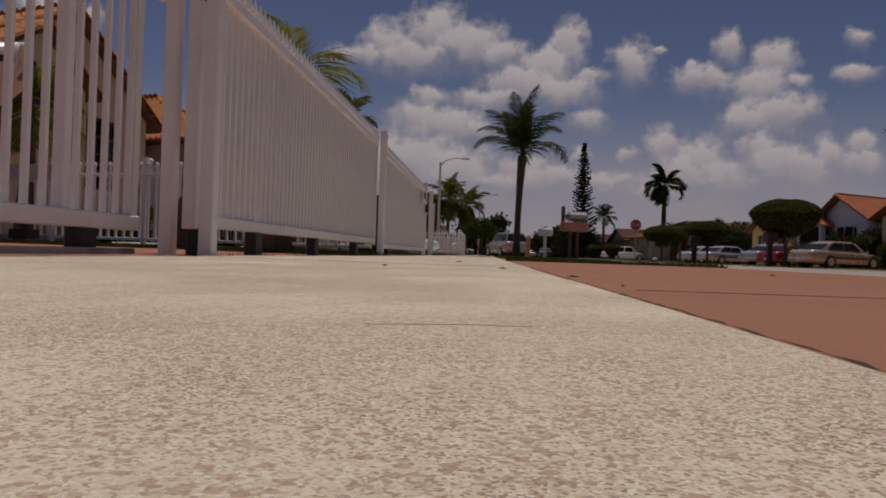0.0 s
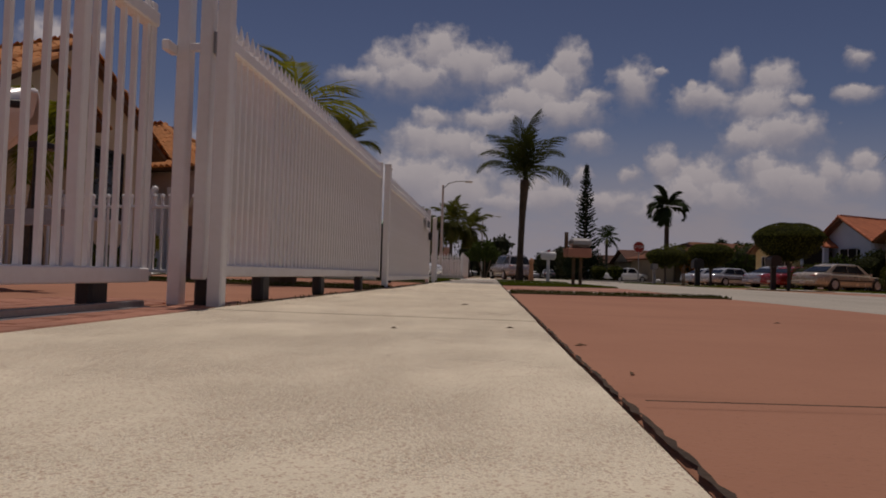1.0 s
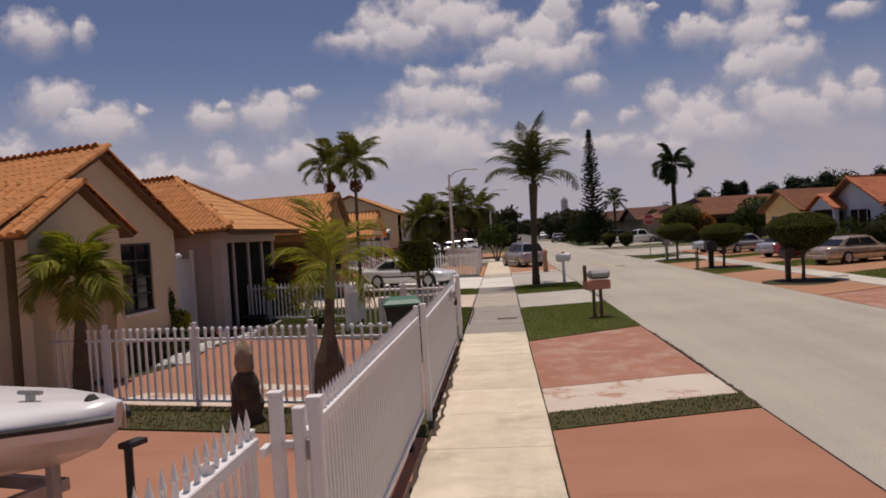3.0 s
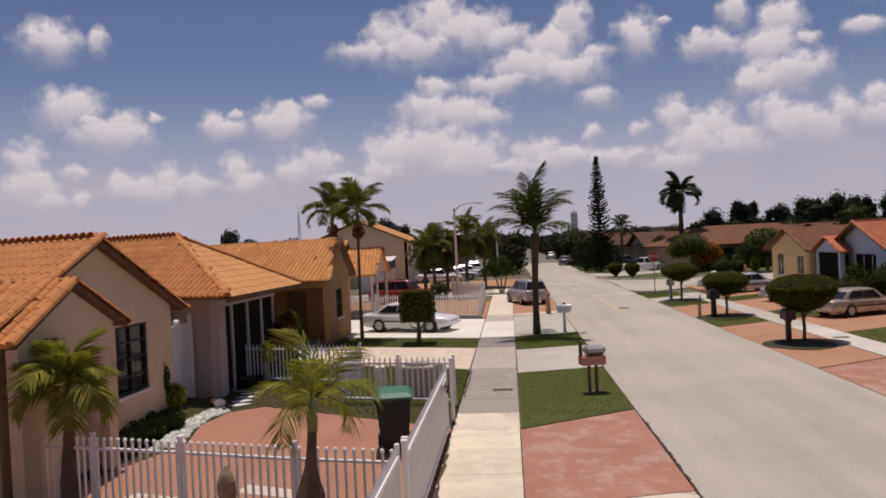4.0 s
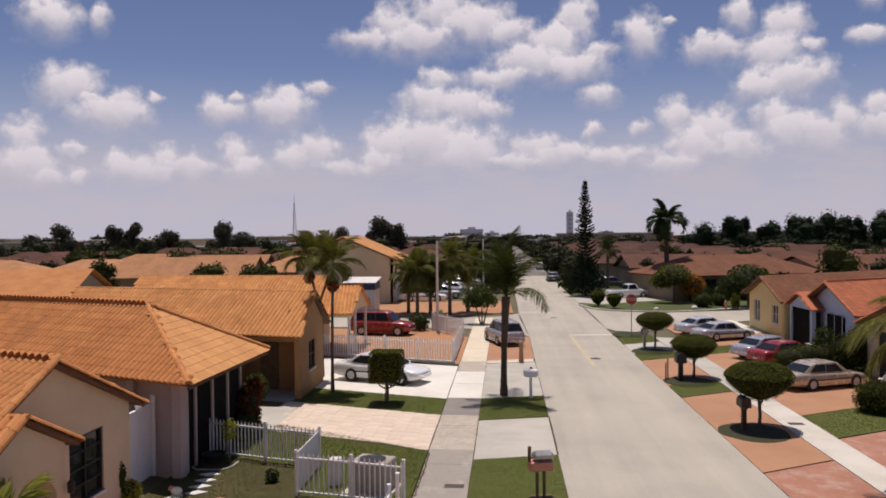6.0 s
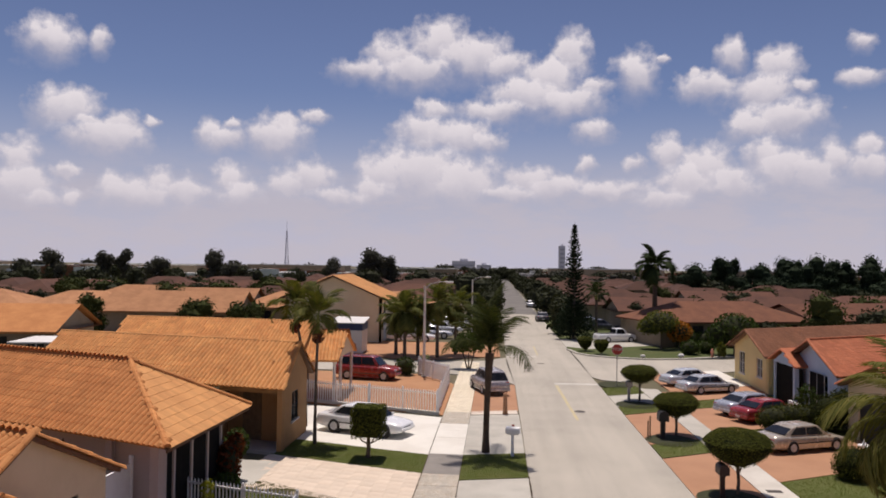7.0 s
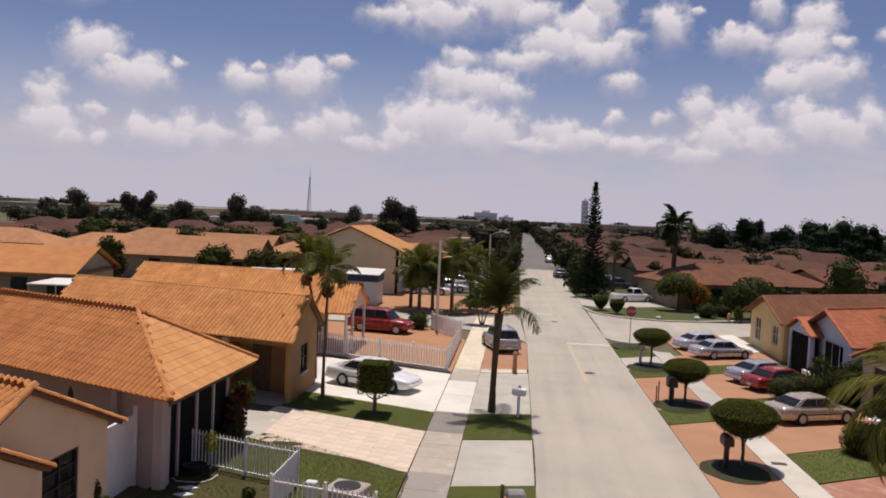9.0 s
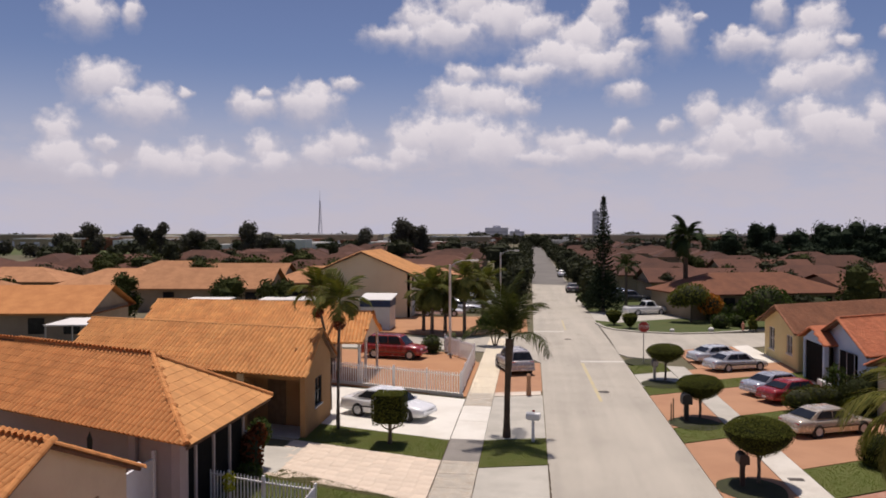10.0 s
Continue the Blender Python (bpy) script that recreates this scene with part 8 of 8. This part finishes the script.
part("tub", lathe(bmesh.new(), [(.25, 0), (.33, .25), (.36, .26), (.34, .27), (.30, .2), (.05, .19)], 18), BLACK, tub)
hose = part("garden_hose", tube(bmesh.new(), [(-7.3, 22.15, .03), (-7.1, 21.95, .02), (-6.7, 21.95, .02), (-6.35, 22.0, .02), (-6.15, 22.2, .05), (-6.05, 22.45, .12)], [.022] * 6, 8), TRIM, None, "pale garden hose lying on the lawn by the fence", category="hose")
leafy("cut_branch_pot", "dark potted plant by the white gate", "shrub", (-7.25, 17.85, 0), [((0, 0, 1.1), (.13, .13, .4))], 200, .07, LEAF_M, 77, stem=[[(0, 0, 0), (0, 0, .6)]], stem_r=.05)
pot = part("white_patio_patch", prism([(-3.9, 13.1), (-2.4, 12.6), (-2.5, 13.0), (-3.8, 13.5)], -.03, .006), WHITE_WORN, None, "bleached patch on the red yard", category="patch", kind="structure")
pot2 = part("white_yard_edge", prism([(-5.9, 12.4), (-0.95, 11.15), (-0.95, 11.9), (-3.0, 12.3), (-5.6, 13.2)], -.03, .005), WHITE_WORN, None, "bleached band along the yard fence", category="patch", kind="structure")
# blue car cover, awnings and roofs seen between far houses
for x, y, w, d, z, t, lab in ((-28.3, 50.5, 3.2, 4.4, 2.3, 10, "flat white carport roof"), (-18.5, 68, 6.0, 3.5, 2.5, 8, "white corrugated patio roof"), (-27, 69, 4, 3, 2.3, 6, "white patio roof"), (33, 85, 4, 2.5, 2.3, 20, "pale blue awning roof")):
    c = empty("carport", pose(x, y, 0, 0, 0, t), lab + " between houses", "carport")
    part("roof", boxes(((-w / 2, -d / 2, z), (w / 2, d / 2, z + .1)), bevel=.02), STUCCO_W, c)
    for sx in (-1, 1):
        for sy in (-1, 1):
            part("post", boxes(((sx * (w / 2 - .1) - .04, sy * (d / 2 - .1) - .04, -.05), (sx * (w / 2 - .1) + .04, sy * (d / 2 - .1) + .04, z))), STEEL, c)
# horizon: lattice mast, far blocks, warehouses
mast = empty("radio_mast", pose(-165, 600, 0), "thin lattice radio mast on the horizon", "mast")
bm = bmesh.new()
for k in range(3):
    a = 2 * math.pi * k / 3
    tube(bm, [(2.3 * math.cos(a), 2.3 * math.sin(a), 0), (.35 * math.cos(a), .35 * math.sin(a), 34)], [.22, .14], 5)
for i in range(14):
    f0, f1 = i / 14, (i + 1) / 14
    for k in range(3):
        a, b = 2 * math.pi * k / 3, 2 * math.pi * (k + 1) / 3
        r0, r1 = 2.3 - 1.95 * f0, 2.3 - 1.95 * f1
        tube(bm, [(r0 * math.cos(a), r0 * math.sin(a), 34 * f0), (r1 * math.cos(b), r1 * math.sin(b), 34 * f1)], [.13, .13], 4)
part("lattice", bm, mat("pale_steel", (.50, .50, .55), (.44, .44, .50), .7), mast)
part("aerial", tube(bmesh.new(), [(0, 0, 33), (0, 0, 42)], [.18, .1], 6), MATS["pale_steel"], mast)
# pale tones of the far blocks and their window bands carry distance haze
HAZY = mat("hazed_concrete", (.68, .67, .71), (.62, .61, .66), .9, scale=.05, fine=.5, bump=.1)
for x, y, w, h, lab in ((77, 900, 7, 33, "pale high-rise on the horizon"), (-36, 880, 26, 14, "pale office block on the horizon"), (-14, 950, 18, 10, "pale office block on the horizon")):
    b = empty("office_block", pose(x, y, 0), lab, "building")
    part("wall", boxes(((-w / 2, -6, 0), (w / 2, 6, h))), HAZY, b)
    for i in range(max(2, int(h / 5))):
        part("window_band", boxes(((-w / 2 + 1, -6.2, 3 + i * 5), (w / 2 - 1, -6.05, 5 + i * 5))), MATS["pale_steel"], b)
    part("roof", boxes(((-w / 6, -3, h), (w / 6, 3, h + 2.5))), HAZY, b)
for x, y, w, d, h in ((-330, 430, 90, 20, 7), (-210, 450, 70, 20, 6), (-120, 470, 60, 20, 7), (-250, 380, 30, 14, 5), (60, 420, 60, 16, 7), (140, 400, 70, 18, 7), (-40, 430, 40, 16, 6), (-180, 360, 26, 12, 5)):
    b = empty("warehouse", pose(x, y, 0), "long pale warehouse far away", "building")
    part("wall", boxes(((-w / 2, -d / 2, 0), (w / 2, d / 2, h))), STUCCO_FAR, b)
    part("roof", boxes(((-w / 2 - .5, -d / 2 - .5, h), (w / 2 + .5, d / 2 + .5, h + .5))), STUCCO_W, b)
    for i in range(int(w / 8)):
        part("door", boxes(((-w / 2 + 3 + i * 8, -d / 2 - .1, 0), (-w / 2 + 6 + i * 8, -d / 2 + .05, 3.5))), HAZY, b)
raw("far_road", [(-520, 428, .0), (-30, 428, .0), (-30, 442, .0), (-520, 442, .0)], [(0, 1, 2, 3)], CONC_WHITE, None, "pale road crossing the far fields", category="road", kind="structure")

# ---- lawns: blades ----
grass("verge_grass", [LAWNS["verge_lawn"][0]], 2600, .014, BLADE, "short mown green grass of the verge", 1)
grass("palm_verge_grass", [LAWNS["palm_verge"][0], TOP_STRIP, LAWN2], 1100, .025, BLADE, "short mown green grass", 2)
grass("dry_grass", [[(-0.67, 9.72), (-6, 11.02), (-14, 12.92), (-14, 14.4), (-6, 12.3), (-0.67, 11.0)], YARD, LAWNS["verge_strip"][0]], 900, .024, BLADE_DRY, "thin dry grass", 3)
grass("bed_grass", EAST_VERGES + EAST_LAWNS, 400, .035, BLADE, "short grass between the driveways", 4)
grass("edge_weeds", [[(-.72, 5), (-.60, 5), (-.62, 10), (-.72, 10)], [(-.72, 10), (-.60, 10), (-.62, 18.6), (-.72, 18.6)]], 420, .03, BLADE_DRY, "weeds along the foot of the fence", 5, z=0.0)

# ---- pavement pieces ----
walk_ = sheet("pavement", [(-0.64, -14), (0.745, -14), (0.745, 62), (-0.64, 62)], -0.012, CRACK, "concrete pavement of jointed slabs beside the fence", "pavement")
_r = random.Random(7)
y = -13.62
while y < 61:
    for_y = y + 1.52
    dz = _r.uniform(-.002, .003)
    m = next(m for top, m in ((16.9, CONCRETE), (23.6, WALK_WORN), (28.4, WALK_GREY), (31.0, WALK_DARK), (37.8, CONC_WHITE), (41.0, WALK_GREY), (99, CONCRETE)) if y < top)
    p = prism([(-.64 + _r.uniform(0, .01), y + .005), (.745 - _r.uniform(0, .008), y + .005 - .05), (.745 - _r.uniform(0, .008), for_y - .005 - .05), (-.64 + _r.uniform(0, .01), for_y - .005)], -.06, .012 + dz, .004)
    part("slab", p, m, walk_)
    y = for_y
bm = boxes(((-.055, -.105, -.03), (.055, .105, .022)), bevel=.006)
me = bpy.data.meshes.new("brick")
bm.to_mesh(me)
bm.free()
me.materials.append(BRICK)
court = bpy.data.objects["red_courtyard"]
for i in range(9):
    for j in range(33):
        x, yy = -.735 - i * .117, -1.6 + j * .217 + (i % 2) * .1085
        if x < -0.90 and x > -1.05:
            continue
        b = obj("brick", me, None, court)
        b.matrix_basis = pose(x, yy, _r.uniform(-.014, -.011), _r.uniform(-1, 1), _r.uniform(-1, 1), _r.uniform(-.8, .8))
bm = boxes(((-.241, -.241, -.04), (.241, .241, .012)), bevel=.006)
me = bpy.data.meshes.new("paver")
bm.to_mesh(me)
bm.free()
me.materials.append(PAVER)
poly = quad(-6.9, -0.72, 24.38, 28.82)
for i in range(14):
    for j in range(17):
        x, yy = -.95 - i * .49, 24.3 + j * .49
        yy += skew(x)
        if inside((x, yy), poly) and yy < 29.2 + skew(x):
            b = obj("paver", me, None, paver_base)
            b.matrix_basis = pose(x, yy, _r.uniform(-.004, .004), _r.uniform(-.5, .5), _r.uniform(-.5, .5), -15)
# grit and dry leaves lying about on the slabs
V, F = [], []
for _ in range(260):
    x, yy = _r.uniform(-.6, .74), 1.75 + 5 * _r.random() ** 1.7
    s = _r.choice((.0006, .0008, .001, .0012, .0016)) * (1 + .5 * _r.random())
    k = len(V)
    V += [(x + s * _r.uniform(.6, 1.2) * math.cos(t), yy + s * _r.uniform(.6, 1.2) * math.sin(t), .0135) for t in (0, 1.25, 2.5, 3.8, 5.0)] + [(x + s * .3 * _r.uniform(-1, 1), yy, .0135 + s * _r.uniform(.5, .9)), (x - s * .4, yy + s * .2, .0135 + s * _r.uniform(.4, .7))]
    F += [(k, k + 1, k + 5), (k + 1, k + 2, k + 6, k + 5), (k + 2, k + 3, k + 6), (k + 3, k + 4, k + 6), (k + 4, k, k + 5, k + 6)]
raw("grit", V, F, mat("grit_stone", (.34, .29, .22), (.16, .12, .09), .9, isl=.4), None, "loose grit and pebbles scattered on the pavement", category="grit", kind="stuff")
for x, yy, s, a in ((.80, 3.6, .022, 20), (.83, 3.0, .018, 70), (.62, 4.1, .016, 10), (.25, 3.9, .014, 50), (1.9, 5.2, .02, 0), (.4, 6.0, .03, 30)):
    lf = raw("dry_leaf", [(-s, 0, .0), (0, -s * .3, .004), (s, 0, .001), (0, s * .3, .006)], [(0, 1, 2), (0, 2, 3)], WOOD, None, "curled dry brown leaf on the ground", category="leaf", group="dry leaves")
    lf.matrix_basis = pose(x, yy, .007 if x > .75 else .014, 0, 0, a)

# small things across the road
leafy("side_bush", "large dark bush in the gap between two houses", "shrub", (18.2, 38.7, 0), [((0, 0, .9), (1.15, 1.0, .95)), ((.7, .3, 1.3), (.9, .8, .8)), ((-.4, .2, .6), (.9, .8, .65))], 5000, .06, LEAF_HEDGE, 181, core_mat=LEAF_SHADE_CORE)
bath = empty("bird_bath", pose(16.7, 32.3, 0), "small white bird bath with a pointed finial on the lawn", "bird bath")
part("pedestal", lathe(bmesh.new(), [(.16, 0), (.16, .05), (.07, .12), (.06, .6), (.1, .68)], 14), FENCE, bath)
part("bowl", lathe(bmesh.new(), [(.08, .66), (.22, .74), (.25, .80), (.2, .79), (.03, .76)], 16), FENCE, bath)
part("finial", lathe(bmesh.new(), [(.04, .76), (.07, .86), (.03, .96), (.01, 1.06)], 10), FENCE, bath)
hydrant = empty("fire_hydrant", pose(20.8, 68.95, .03), "faded red fire hydrant on the corner lawn", "hydrant")
part("barrel", lathe(bmesh.new(), [(.15, 0), (.15, .04), (.1, .05), (.1, .55), (.13, .56), (.13, .6)], 12), PLASTIC_R, hydrant)
part("bonnet", lathe(bmesh.new(), [(.13, .6), (.11, .7), (.04, .76), (.03, .82)], 12), PLASTIC_R, hydrant)
for sx in (-1, 1):
    cap = part("outlet", lathe(bmesh.new(), [(.05, 0), (.05, .06), (.035, .08)], 8), PLASTIC_R, hydrant)
    cap.matrix_basis = pose(sx * .09, 0, .45, 0, 90 * sx, 0)
leafy("spiky_plant", "pale spiky plant beside the hydrant on the corner lawn", "shrub", (21.7, 69.3, 0), [((0, 0, .7), (.4, .4, .7))], 260, .16, LEAF_FLAME, 182, core=False, stem=[[(0, 0, 0), (.05, 0, .5), (0, .05, 1.0)]], stem_r=.04)
for x, y, r in ((14.6, 67.5, .2), (18.0, 68.3, .24)):
    bm = bmesh.new()
    bmesh.ops.create_icosphere(bm, subdivisions=2, radius=r, matrix=pose(0, 0, r * .6) @ Matrix.Diagonal((1.15, 1, .85, 1)))
    for v in bm.verts:
        v.co *= 1 + .12 * noise.noise(v.co * 6 + Vector((x, 0, 0)))
    s = part("kerb_stone", bm, STUCCO_W, None, "white painted boulder on the corner kerb", smooth=True, category="boulder")
    s.matrix_basis = pose(x, y, .08)
